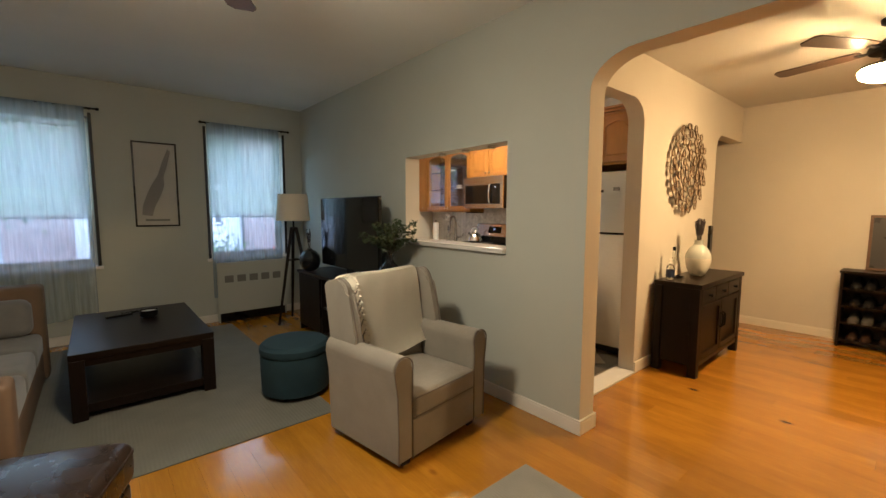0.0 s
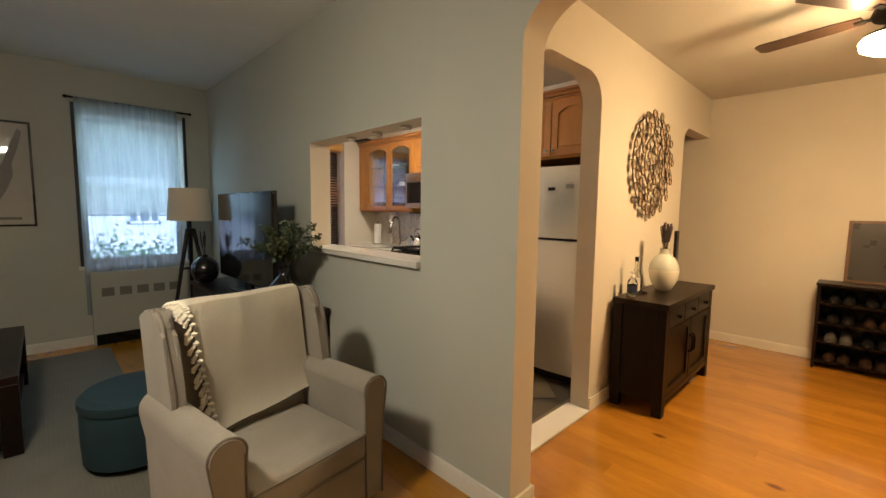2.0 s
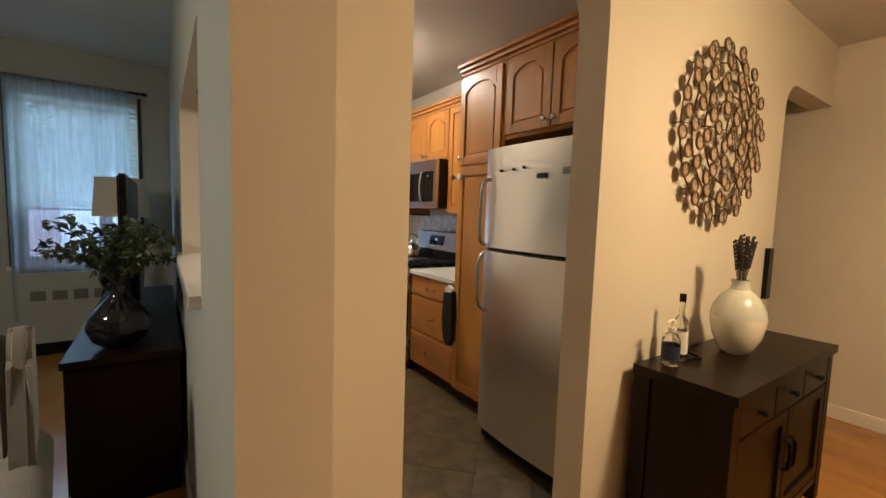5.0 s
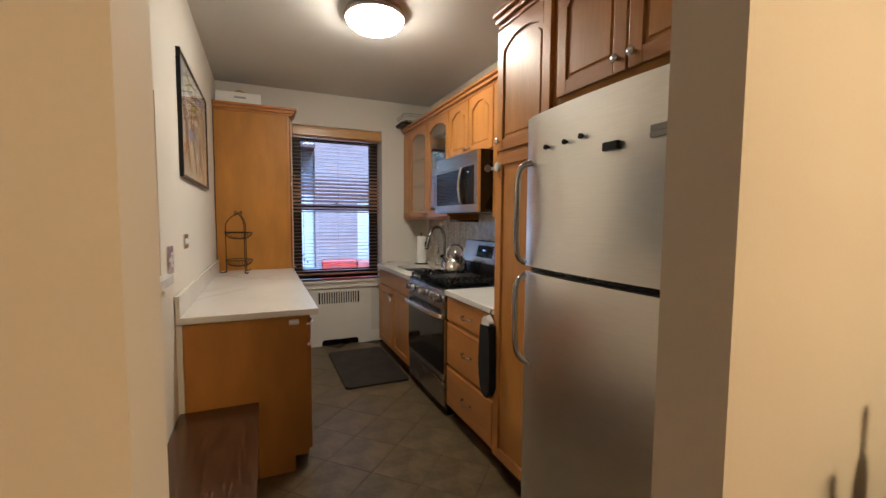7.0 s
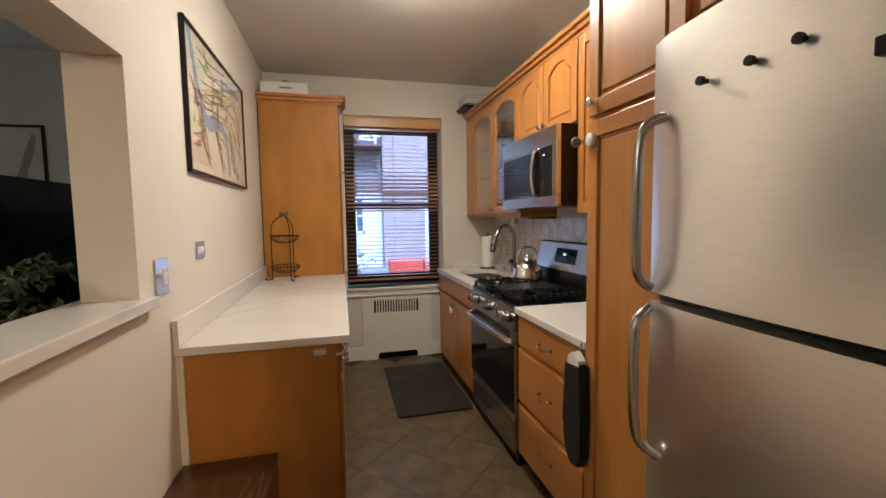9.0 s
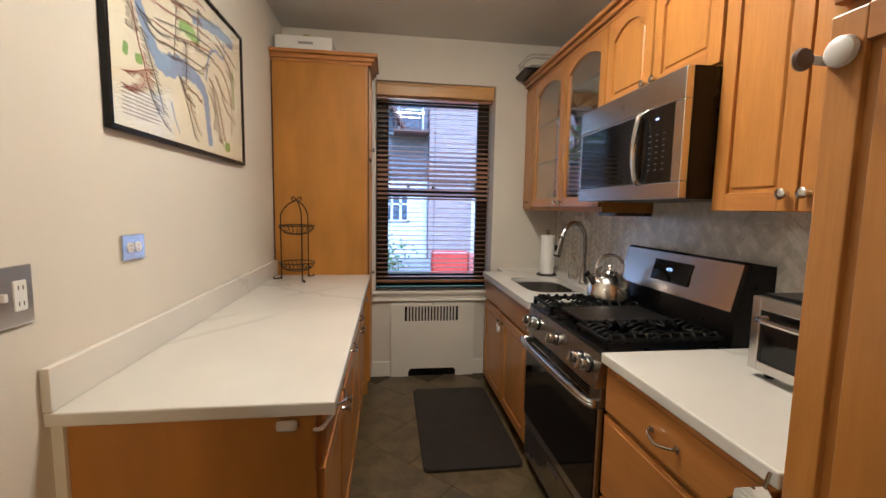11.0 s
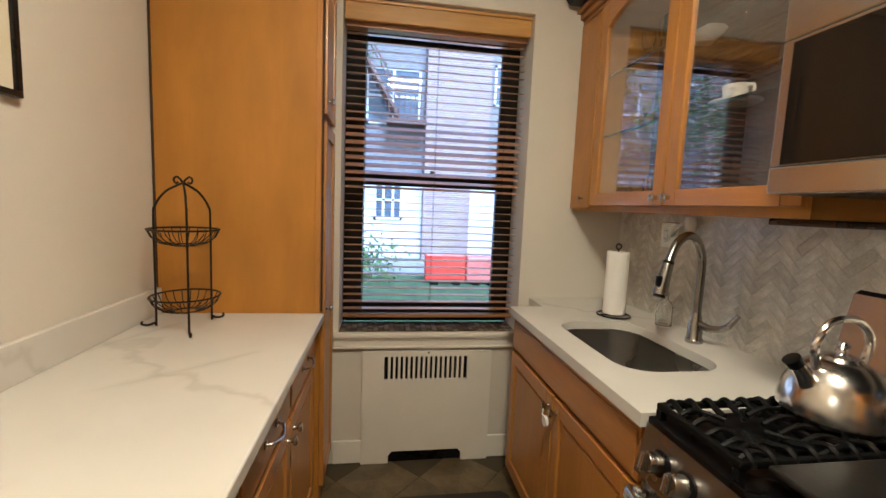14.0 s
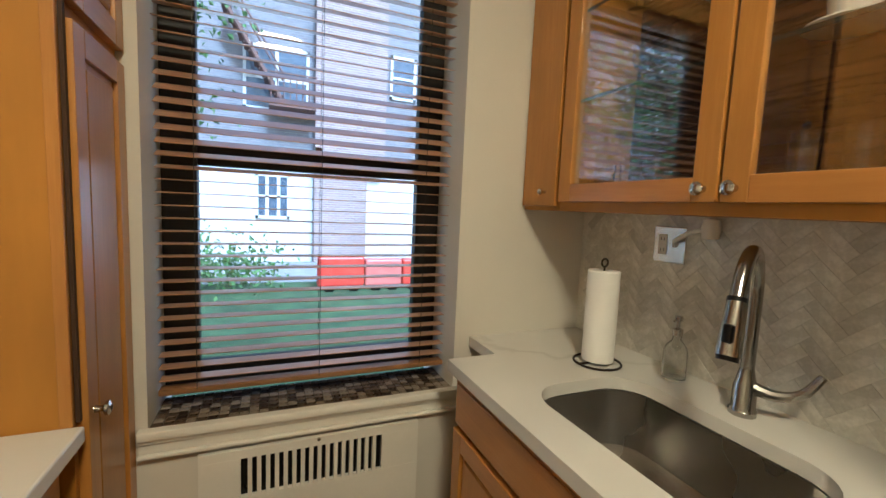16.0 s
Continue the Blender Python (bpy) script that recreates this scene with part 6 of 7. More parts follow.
part("housing", B(5.355, 5.425, 1.612, 1.6395, 0.97, 1.29, bevel=0.003), M_BLACK, u)

# mirror of many small discs
u = thing("disc_mirror", "round wall mirror made of many small bronze-rimmed discs", "mirror", (4.53, 1.62, 1.42))
M_SILVER = plain("silvered disc", (0.58, 0.48, 0.36), 0.30, 0.5, vary=0.15, scale=20, relief=0)
M_BRONZE = plain("dark bronze rim", (0.21, 0.14, 0.08), 0.42, 0.7, vary=0.3)
disc = mesh_of(lathe(bmesh.new(), [(0, -0.002), (0.028, -0.002), (0.028, 0.001), (0, 0.001)], seg=18), "disc", M_SILVER)
rim = mesh_of(lathe(bmesh.new(), [(0.027, -0.004), (0.034, -0.004), (0.035, 0.004), (0.027, 0.004), (0.027, -0.004)], seg=18), "rim", M_BRONZE)
MC = Vector((4.545, 0, 1.875))
r = random.Random(11)
count = 0
for ring, (rad, n, stand) in enumerate(((0.0, 1, 0.085), (0.088, 6, 0.10), (0.17, 12, 0.088), (0.25, 18, 0.075), (0.33, 24, 0.058), (0.405, 30, 0.042))):
    for k in range(n):
        a = 2 * math.pi * (k + 0.5 * (ring % 2)) / n
        y = 1.64 - stand - (0.022 if (k + ring) % 2 else 0.0)
        m = Matrix.Translation((MC.x + rad * math.cos(a), y, MC.z + rad * math.sin(a))) @ Matrix.Rotation(radians(90 + r.uniform(-3, 3)), 4, "X") @ Matrix.Rotation(radians(r.uniform(-3, 3)), 4, "Y")
        d = new("disc", disc)
        d.parent = u
        d.matrix_basis = root_matrix(u).inverted() @ m
        q = new("rim", rim)
        q.parent = d
bm = bmesh.new()
for rad, yy in ((0.088, 1.552), (0.17, 1.563), (0.25, 1.576), (0.33, 1.593), (0.405, 1.609)):
    tube(bm, [(MC.x + rad * math.cos(a), yy, MC.z + rad * math.sin(a)) for a in np.linspace(0, 2 * math.pi, 40, endpoint=False)], 0.004, 5, closed=True)
for k in range(6):
    a = 2 * math.pi * k / 6
    tube(bm, [(MC.x + q * math.cos(a), yy, MC.z + q * math.sin(a)) for q, yy in ((0.0, 1.552), (0.17, 1.563), (0.33, 1.593), (0.405, 1.609))], 0.0025, 5)
for k in range(8):
    a = 2 * math.pi * k / 8
    tube(bm, [(MC.x + 0.405 * math.cos(a), 1.64, MC.z + 0.405 * math.sin(a)), (MC.x + 0.405 * math.cos(a), 1.598, MC.z + 0.405 * math.sin(a))], 0.003, 5)
part("wire_frame", bm, M_BRONZE, u)

# shoe rack with shoes
u = thing("shoe_rack", "dark wooden shoe rack with four open shelves", "shoe rack", (6.28, 0.05, 0))
RX0, RX1, RY0, RY1 = 6.08, 6.385, -0.50, 0.585
for y in (RY0, RY1 - 0.025):
    part("side_panel", B(RX0, RX1, y, y + 0.025, 0, 0.80, bevel=0.002), M_DARKWOOD_V, u)
part("top", B(RX0 - 0.01, RX1, RY0 - 0.01, RY1 + 0.01, 0.80, 0.825, bevel=0.002), M_DARKWOOD, u)
part("back", B(RX1 - 0.012, RX1 - 0.002, RY0 + 0.025, RY1 - 0.025, 0.05, 0.80), M_DARKWOOD, u)
for z in (0.06, 0.25, 0.43, 0.62):
    part("shelf", B(RX0 + 0.01, RX1 - 0.013, RY0 + 0.025, RY1 - 0.025, z, z + 0.018, bevel=0.002), M_DARKWOOD, u)


def shoe(x, y, z, color, group):
    s = thing("shoe", "{} shoe on the rack shelf".format(color[0] + " worn"), "shoe", (x, y, z), group=group)
    bm = bmesh.new()
    prof = [(0.0, 0.045, 0.085), (0.06, 0.043, 0.09), (0.12, 0.042, 0.065), (0.18, 0.046, 0.05), (0.24, 0.040, 0.04), (0.27, 0.015, 0.025)]
    rings = []
    for px, hw, h in prof:
        rings.append([bm.verts.new((x - 0.10 + 0.0 - px + 0.2, y + hw * math.cos(a), z + 0.014 + h * max(0.0, math.sin(a)))) for a in np.linspace(0, math.pi, 8)])
    for a, b in zip(rings, rings[1:]):
        for i in range(7):
            bm.faces.new((a[i], a[i + 1], b[i + 1], b[i]))
        bm.faces.new((a[0], b[0], b[7], a[7]))
    bm.faces.new(rings[0])
    bm.faces.new(rings[-1])
    part("upper", bm, color[1], s)
    part("sole", slab(bmesh.new(), [(x + 0.105, y - 0.044), (x + 0.105, y + 0.044), (x - 0.10, y + 0.046), (x - 0.165, y + 0.03), (x - 0.175, y), (x - 0.165, y - 0.03), (x - 0.10, y - 0.046)], "z", z + 0.0005, z + 0.0135), M_SOLE if color[0] in ("white", "grey") else M_BLACK, s)


M_SOLE = plain("grey rubber sole", (0.08, 0.075, 0.07), 0.8)
SHOES = [("white", plain("white canvas", (0.08, 0.075, 0.07), 0.8)), ("black", plain("black leather", (0.014, 0.013, 0.013), 0.45)), ("grey", plain("grey mesh", (0.07, 0.066, 0.066), 0.85)), ("brown", plain("brown leather", (0.035, 0.018, 0.010), 0.5))]
r = random.Random(2)
for z in (0.079, 0.269, 0.449, 0.639):
    for k in range(4):
        c = SHOES[r.choice((0, 1, 1, 1, 2, 1, 3))]
        y = RY1 - 0.12 - 0.25 * k
        shoe(6.25, y, z, c, "shoes on the rack")
        shoe(6.25, y - 0.105, z, c, "shoes on the rack")
u = thing("standing_mirror", "wood-framed mirror leaning on the wall above the shoe rack", "mirror", (6.38, 0.0, 0.826))
tilt = Matrix.Translation((6.325, 0.0, 0.827)) @ Matrix.Rotation(radians(5), 4, "Y")
bm = bmesh.new()
for a in ((-0.42, 0.42, 0, 0.025), (-0.42, 0.42, 0.565, 0.59), (-0.42, -0.395, 0.025, 0.565), (0.395, 0.42, 0.025, 0.565)):
    box(bm, -0.012, 0.012, *a, 0.002)
bm.transform(tilt)
part("frame", bm, wood("walnut frame", (0.16, 0.08, 0.035), (0.08, 0.04, 0.02), 0.4, "y"), u)
bm = box(bmesh.new(), -0.004, 0.004, -0.395, 0.395, 0.025, 0.565)
bm.transform(tilt)
part("screen", bm, plain("dull grey board", (0.055, 0.052, 0.05), 0.3, vary=0.08), u, "dull grey panel")

# ---- living room ----
M_CHAIR = weave("oatmeal upholstery", (0.275, 0.247, 0.203), 0.92, 420, 0.5, 0.08)
M_PIPE = plain("taupe piping", (0.17, 0.145, 0.12), 0.9)


def cushion(x0, x1, y0, y1, z0, z1, r=0.03, seg=4, puff=0.0):
    bm = box(bmesh.new(), x0, x1, y0, y1, z0, z1, r, seg)
    if puff:
        bmesh.ops.subdivide_edges(bm, edges=[e for e in bm.edges if e.calc_length() > 0.1], cuts=5, use_grid_fill=True)
        cx, cy = (x0 + x1) / 2, (y0 + y1) / 2
        for v in bm.verts:
            if v.co.z > (z0 + z1) / 2:
                fx, fy = abs(v.co.x - cx) / ((x1 - x0) / 2), abs(v.co.y - cy) / ((y1 - y0) / 2)
                v.co.z += puff * max(0, 1 - fx ** 2) * max(0, 1 - fy ** 2)
    return bm


CHX, CHY, CHT = 1.535, 2.252, 8.5
u = thing("armchair", "oatmeal upholstered wing armchair with rolled arms", "armchair", (CHX, CHY, 0), CHT)
# local: faces -y
part("base", cushion(-0.345, 0.345, -0.375, 0.29, 0.035, 0.275, 0.02), M_CHAIR, u, local=True)
part("front_panel", cushion(-0.285, 0.285, -0.402, -0.37, 0.05, 0.275, 0.012), M_CHAIR, u, local=True)
part("seat_cushion", cushion(-0.285, 0.285, -0.415, 0.16, 0.277, 0.415, 0.035, 4, 0.022), M_CHAIR, u, local=True)
for z in (0.292, 0.402):
    part("piping", tube(bmesh.new(), [(-0.270, -0.411, z), (0, -0.419, z + 0.004), (0.270, -0.411, z)], 0.005, 6), M_PIPE, u, local=True)
for s in (-1, 1):
    prof = [(s * 0.287, 0.05), (s * 0.287, 0.56)] + [(s * (0.352 - 0.069 * math.cos(radians(a))), 0.59 + 0.069 * math.sin(radians(a))) for a in range(0, 196, 13)] + [(s * 0.413, 0.53), (s * 0.400, 0.45), (s * 0.394, 0.25), (s * 0.394, 0.05)]
    bm = slab(bmesh.new(), prof, "y", -0.40, 0.26)
    bmesh.ops.bevel(bm, geom=[e for e in bm.edges if abs(e.verts[0].co.y - e.verts[1].co.y) < 1e-4], offset=0.010, segments=3, affect="EDGES")
    arm = part("armrest", bm, M_CHAIR, u, local=True)
    part("piping", tube(bmesh.new(), [(p[0], -0.401, p[1]) for p in prof], 0.0045, 6), M_PIPE, arm, local=True)
# slightly reclined back with wings
tilt = Matrix.Translation((0, 0.085, 0.41)) @ Matrix.Rotation(radians(-9), 4, "X")
bm = cushion(-0.335, 0.335, 0.0, 0.14, -0.08, 0.62, 0.05, 4)
bm.transform(tilt)
part("backrest", bm, M_CHAIR, u, local=True)
for s in (-1, 1):
    out = [(-0.135, 0.12), (-0.138, 0.24), (-0.130, 0.40), (-0.105, 0.51)] + arc(-0.015, 0.525, 0.09, 0.105, 172, 90, 7) + [(0.11, 0.625), (0.14, 0.60), (0.14, -0.08), (0.0, -0.08)]
    bm = slab(bmesh.new(), out, "x", *sorted((s * 0.330, s * 0.386)))
    bmesh.ops.bevel(bm, geom=bm.edges[:], offset=0.014, segments=3, affect="EDGES")
    bm.transform(tilt)
    wing = part("wing", bm, M_CHAIR, u, local=True)
    bm = tube(bmesh.new(), bez([(s * 0.370, p[0] - 0.001, p[1]) for p in out[:-4]], 2), 0.004, 6)
    bm.transform(tilt)
    part("piping", bm, M_PIPE, wing, local=True)
for x in (-0.30, 0.30):
    for y in (-0.33, 0.23):
        part("foot", B(x - 0.03, x + 0.03, y - 0.03, y + 0.03, 0.0, 0.036), M_DARKWOOD, u, local=True)

# throw over the back
M_THROW = weave("cream knitted throw", (0.93, 0.87, 0.72), 0.95, 220, 0.2, 0.03)
u = thing("throw_blanket", "cream woven throw with tassels over the armchair", "blanket", (CHX, CHY, 0.41), CHT)
bm = bmesh.new()
path = [(0.165, 0.22), (0.168, 0.45), (0.165, 0.59), (0.148, 0.634), (0.09, 0.646), (0.03, 0.644), (0.002, 0.624), (-0.010, 0.58), (-0.012, 0.46), (-0.010, 0.34), (-0.008, 0.24), (-0.012, 0.15), (-0.026, 0.07), (-0.040, 0.045)]
n = 30
grid = []
rt = random.Random(5)
base_t = Matrix.Translation((0, 0.085, 0.0)) @ Matrix.Rotation(radians(-9), 4, "X")
for i, (py, pz) in enumerate(path):
    row = []
    g = max(0, i - 4) / (len(path) - 5)
    for k in range(n + 1):
        f = k / n
        lo, hi = -0.275 + 0.10 * g, 0.300 + 0.015 * g
        x = lo + f * (hi - lo)
        wob = 0.004 * math.sin(f * 11 + i * 0.5) + 0.002 * math.sin(f * 31 + i)
        row.append(bm.verts.new(base_t @ Vector((x, py - (0.012 if i > 4 else -0.006) - abs(wob), pz + 0.05 * g * f + 0.003 * math.sin(f * 9)))))
    grid.append(row)
for a, b in zip(grid, grid[1:]):
    for k in range(n):
        bm.faces.new((a[k], a[k + 1], b[k + 1], b[k]))
edge_pts = [g[0].co.copy() for g in grid]
bmesh.ops.solidify(bm, geom=bm.faces[:], thickness=0.010)
part("cloth", bm, M_THROW, u, local=True)
ep = bez(edge_pts, 6)
for k, p in enumerate(ep[18::2]):
    bm = bmesh.new()
    d = Vector((-0.034 + rt.uniform(-0.007, 0.007), -0.010, -0.040 + rt.uniform(-0.010, 0.010)))
    p = p + Vector((0.006, -0.004, 0))
    lathe(bm, [(0, -0.013), (0.012, -0.006), (0.014, 0.002), (0, 0.013)], m=Matrix.Translation(p + d * 0.2), seg=8)
    lathe(bm, [(0, -0.010), (0.011, 0), (0, 0.010)], m=Matrix.Translation(p + d * 0.62), seg=7)
    for w in (-0.007, 0.0, 0.007):
        tube(bm, [p + d * 0.25, p + d * 0.62, p + d * 1.2 + Vector((0, 0, w + rt.uniform(-0.004, 0.004)))], 0.006, 5, taper=0.008)
    part("tassel", bm, M_THROW, u, local=True)

# ottoman
u = thing("ottoman", "round teal fabric ottoman on dark feet", "ottoman", (1.17, 3.22, 0))
M_TEAL = weave("teal fabric", (0.010, 0.034, 0.048), 0.9, 420, 0.4, 0.15)
part("drum", lathe(bmesh.new(), [(0, 0.035), (0.23, 0.035), (0.255, 0.05), (0.262, 0.20), (0.262, 0.325), (0.255, 0.345), (0, 0.345)], (1.17, 3.22, 0), 40), M_TEAL, u)
part("lid", lathe(bmesh.new(), [(0, 0.348), (0.262, 0.348), (0.268, 0.362), (0.266, 0.40), (0.24, 0.425), (0.15, 0.435), (0, 0.438)], (1.17, 3.22, 0), 40), M_TEAL, u)
for a in (45, 135, 225, 315):
    part("foot", lathe(bmesh.new(), [(0, 0), (0.016, 0), (0.022, 0.036), (0, 0.036)], (1.17 + 0.18 * math.cos(radians(a)), 3.22 + 0.18 * math.sin(radians(a)), 0), 10), M_DARKWOOD, u)

# coffee table and what lies on it
u = thing("coffee_table", "dark espresso coffee table with a lower shelf", "coffee table", (0.25, 4.4, 0))
X0, X1, Y0, Y1 = -0.195, 0.68, 3.66, 5.06
part("tabletop", B(X0, X1, Y0, Y1, 0.435, 0.482, bevel=0.004), M_DARKWOOD, u)
for x in (X0, X1 - 0.085):
    for y in (Y0, Y1 - 0.085):
        part("leg", B(x, x + 0.085, y, y + 0.085, 0.008, 0.434, bevel=0.004), M_DARKWOOD_V, u)
for a in ((X0 + 0.085, X1 - 0.085, Y0 + 0.015, Y0 + 0.035), (X0 + 0.085, X1 - 0.085, Y1 - 0.035, Y1 - 0.015)):
    part("apron", B(*a, 0.385, 0.434, bevel=0.002), M_DARKWOOD, u)
    part("shelf_rail", B(*a, 0.055, 0.115, bevel=0.002), M_DARKWOOD, u)
part("shelf", B(X0 + 0.02, X1 - 0.02, Y0 + 0.036, Y1 - 0.036, 0.085, 0.11, bevel=0.002), M_DARKWOOD, u)
u = thing("candle_bowl", "black bowl candle with a pale rim", "candle", (0.33, 4.55, 0.483))
part("bowl", lathe(bmesh.new(), [(0, 0), (0.05, 0), (0.07, 0.02), (0.075, 0.07), (0.070, 0.07), (0.066, 0.055), (0, 0.055)], (0.33, 4.55, 0.4825), 24), M_BLACK, u)
part("wax", lathe(bmesh.new(), [(0, 0.058), (0.066, 0.058)], (0.33, 4.55, 0.4825), 24), M_CHINA, u)
for k, (x, y, tn) in enumerate(((0.12, 4.75, 12), (0.24, 4.86, 20))):
    bm = box(bmesh.new(), -0.10, 0.10, -0.024, 0.024, 0.0, 0.018, 0.005)
    q = thing("remote_control", "black remote control lying on the coffee table", "remote", (x, y, 0.4825), tn, group="remotes on the coffee table")
    part("body", bm, M_BLACK, q, local=True)

# rugs
M_RUG = weave("grey wool rug", (0.145, 0.142, 0.113), 0.95, 90, 0.7, 0.1)
bm = box(bmesh.new(), -1.9, 1.27, 2.70, 5.70, 0.0005, 0.0075, 0.003)
solo("area_rug", bm, M_RUG, "pale grey woven rug under the coffee table", "rug", at=(0, 4.2, 0))
solo("door_rug", B(0.5, 1.815, 0.35, 1.405, 0.0005, 0.0085, bevel=0.003), weave("grey flat rug", (0.27, 0.265, 0.24), 0.95, 120, 0.7, 0.1), "small grey woven rug near the arch", "rug", at=(1.2, 0.9, 0))

# sofa along the far side and leather seat
M_TAN = plain("tan sofa frame fabric", (0.165, 0.105, 0.062), 0.85, vary=0.15, grain=300, relief=0.4)
M_GREYC = weave("grey cushion fabric", (0.20, 0.19, 0.175), 0.92, 300)
u = thing("sofa", "tan sofa with grey seat cushions", "sofa", (-0.95, 3.7, 0))
part("base", cushion(-1.30, -0.39, 2.82, 4.84, 0.05, 0.28, 0.02), M_TAN, u)
part("backrest", cushion(-1.33, -1.08, 2.82, 4.84, 0.28, 0.88, 0.05), M_TAN, u)
for y, h in ((2.80, 0.62), (4.64, 0.84)):
    part("armrest", cushion(-1.30, -0.36, y, y + 0.20, 0.05, h, 0.035), M_TAN, u)
for y in (3.005, 3.55, 4.095):
    part("seat_cushion", cushion(-1.08, -0.38, y, y + 0.54, 0.282, 0.46, 0.045, 4, 0.02), M_GREYC, u)
solo("sofa_cushion", cushion(-0.85, -0.42, 4.46, 4.63, 0.47, 0.76, 0.07, 4), M_GREYC, "grey square cushion leaning on the sofa arm", "cushion", at=(-0.75, 4.57, 0.47))
u = thing("leather_ottoman", "dark brown leather ottoman with piped seams", "ottoman", (-0.35, 1.9, 0))
M_LEATHER = plain("dark brown leather", (0.030, 0.019, 0.014), 0.28, vary=0.25, scale=8, grain=160, relief=0.35)
bm = cushion(-0.42, 0.42, -0.36, 0.36, 0.26, 0.45, 0.05, 4, 0.02)
bm.transform(pose(-0.44, 2.05, 0, 0, 0, -22))
part("top", bm, M_LEATHER, u)
bm = cushion(-0.40, 0.40, -0.34, 0.34, 0.04, 0.258, 0.02)
bm.transform(pose(-0.44, 2.05, 0, 0, 0, -22))
part("base", bm, M_LEATHER, u)
bm = tube(bmesh.new(), [(x, y, 0.405) for x, y in rounded(-0.42, 0.42, -0.36, 0.36, 0.05)], 0.006, 6, closed=True)
bm.transform(pose(-0.44, 2.05, 0, 0, 0, -22))
part("piping", bm, M_LEATHER, u)
for x in (-0.34, 0.34):
    for y in (-0.28, 0.28):
        bm = lathe(bmesh.new(), [(0, 0), (0.018, 0), (0.024, 0.042), (0, 0.042)], (x, y, 0), 10)
        bm.transform(pose(-0.44, 2.05, 0, 0, 0, -22))
        part("foot", bm, M_DARKWOOD, u)

# media stand, television, vases, plant
u = thing("media_stand", "dark wooden media stand against the wall", "media stand", (2.1, 4.0, 0))
part("top", B(1.86, XL - 0.02, 3.02, 4.98, 0.70, 0.735, bevel=0.003), M_DARKWOOD, u)
for y in (3.04, 3.66, 4.30, 4.935):
    part("upright", B(1.88, XL - 0.03, y, y + 0.03, 0.0, 0.699, bevel=0.002), M_DARKWOOD_V, u)
for z in (0.06, 0.36):
    part("shelf", B(1.89, XL - 0.04, 3.07, 4.935, z, z + 0.022), M_DARKWOOD, u)
part("back", B(XL - 0.04, XL - 0.03, 3.07, 4.935, 0.09, 0.69), M_DARKWOOD, u)
for y0, y1 in ((3.075, 3.655), (4.335, 4.93)):
    part("door", B(1.865, 1.88, y0, y1, 0.085, 0.69, bevel=0.002), M_DARKWOOD_V, u)
u = thing("television", "large flat black television on the media stand", "television", (2.10, 4.03, 0.736))
part("screen", B(2.055, 2.062, 3.395, 4.675, 0.83, 1.585), M_BLACKGLASS, u, "glossy black screen")
bm = bmesh.new()
box(bm, 2.063, 2.095, 3.385, 4.685, 0.82, 1.595, 0.004)
box(bm, 2.096, 2.13, 3.65, 4.42, 0.86, 1.30, 0.01)
part("back_cover", bm, M_BLACK, u)
bm = bmesh.new()
box(bm, 2.0, 2.18, 3.83, 4.23, 0.7355, 0.748, 0.003)
box(bm, 2.085, 2.115, 3.95, 4.11, 0.748, 0.83, 0.003)
part("stand", bm, M_BLACK, u)
M_DARKGLAZE = plain("dark glazed ceramic", (0.012, 0.013, 0.017), 0.1, vary=0.3, relief=0.02, coat=0.5)
u = thing("round_vase", "round dark ceramic vase with dried stems", "vase", (1.95, 4.78, 0.7355))
part("body", lathe(bmesh.new(), [(0, 0), (0.05, 0), (0.10, 0.04), (0.125, 0.11), (0.115, 0.18), (0.07, 0.235), (0.03, 0.255), (0.028, 0.27), (0.022, 0.27), (0.02, 0.25), (0, 0.24)], (1.95, 4.78, 0.7355), 30), M_DARKGLAZE, u)
dried_bunch(u, 1.95, 4.78, 0.98, 0.24, 12, 0.05, 8)
u = thing("plant_vase", "dark glazed bottle vase with leafy green branches", "plant", (2.06, 3.20, 0.7355))
part("vase", lathe(bmesh.new(), [(0, 0), (0.06, 0), (0.11, 0.04), (0.132, 0.10), (0.12, 0.16), (0.08, 0.21), (0.04, 0.25), (0.032, 0.285), (0.042, 0.31), (0.036, 0.31), (0.026, 0.285), (0, 0.25)], (2.06, 3.20, 0.7355), 32), M_DARKGLAZE, u)
M_LEAF = plain("eucalyptus leaf", (0.055, 0.085, 0.035), 0.55, vary=0.35, scale=30)
r = random.Random(21)
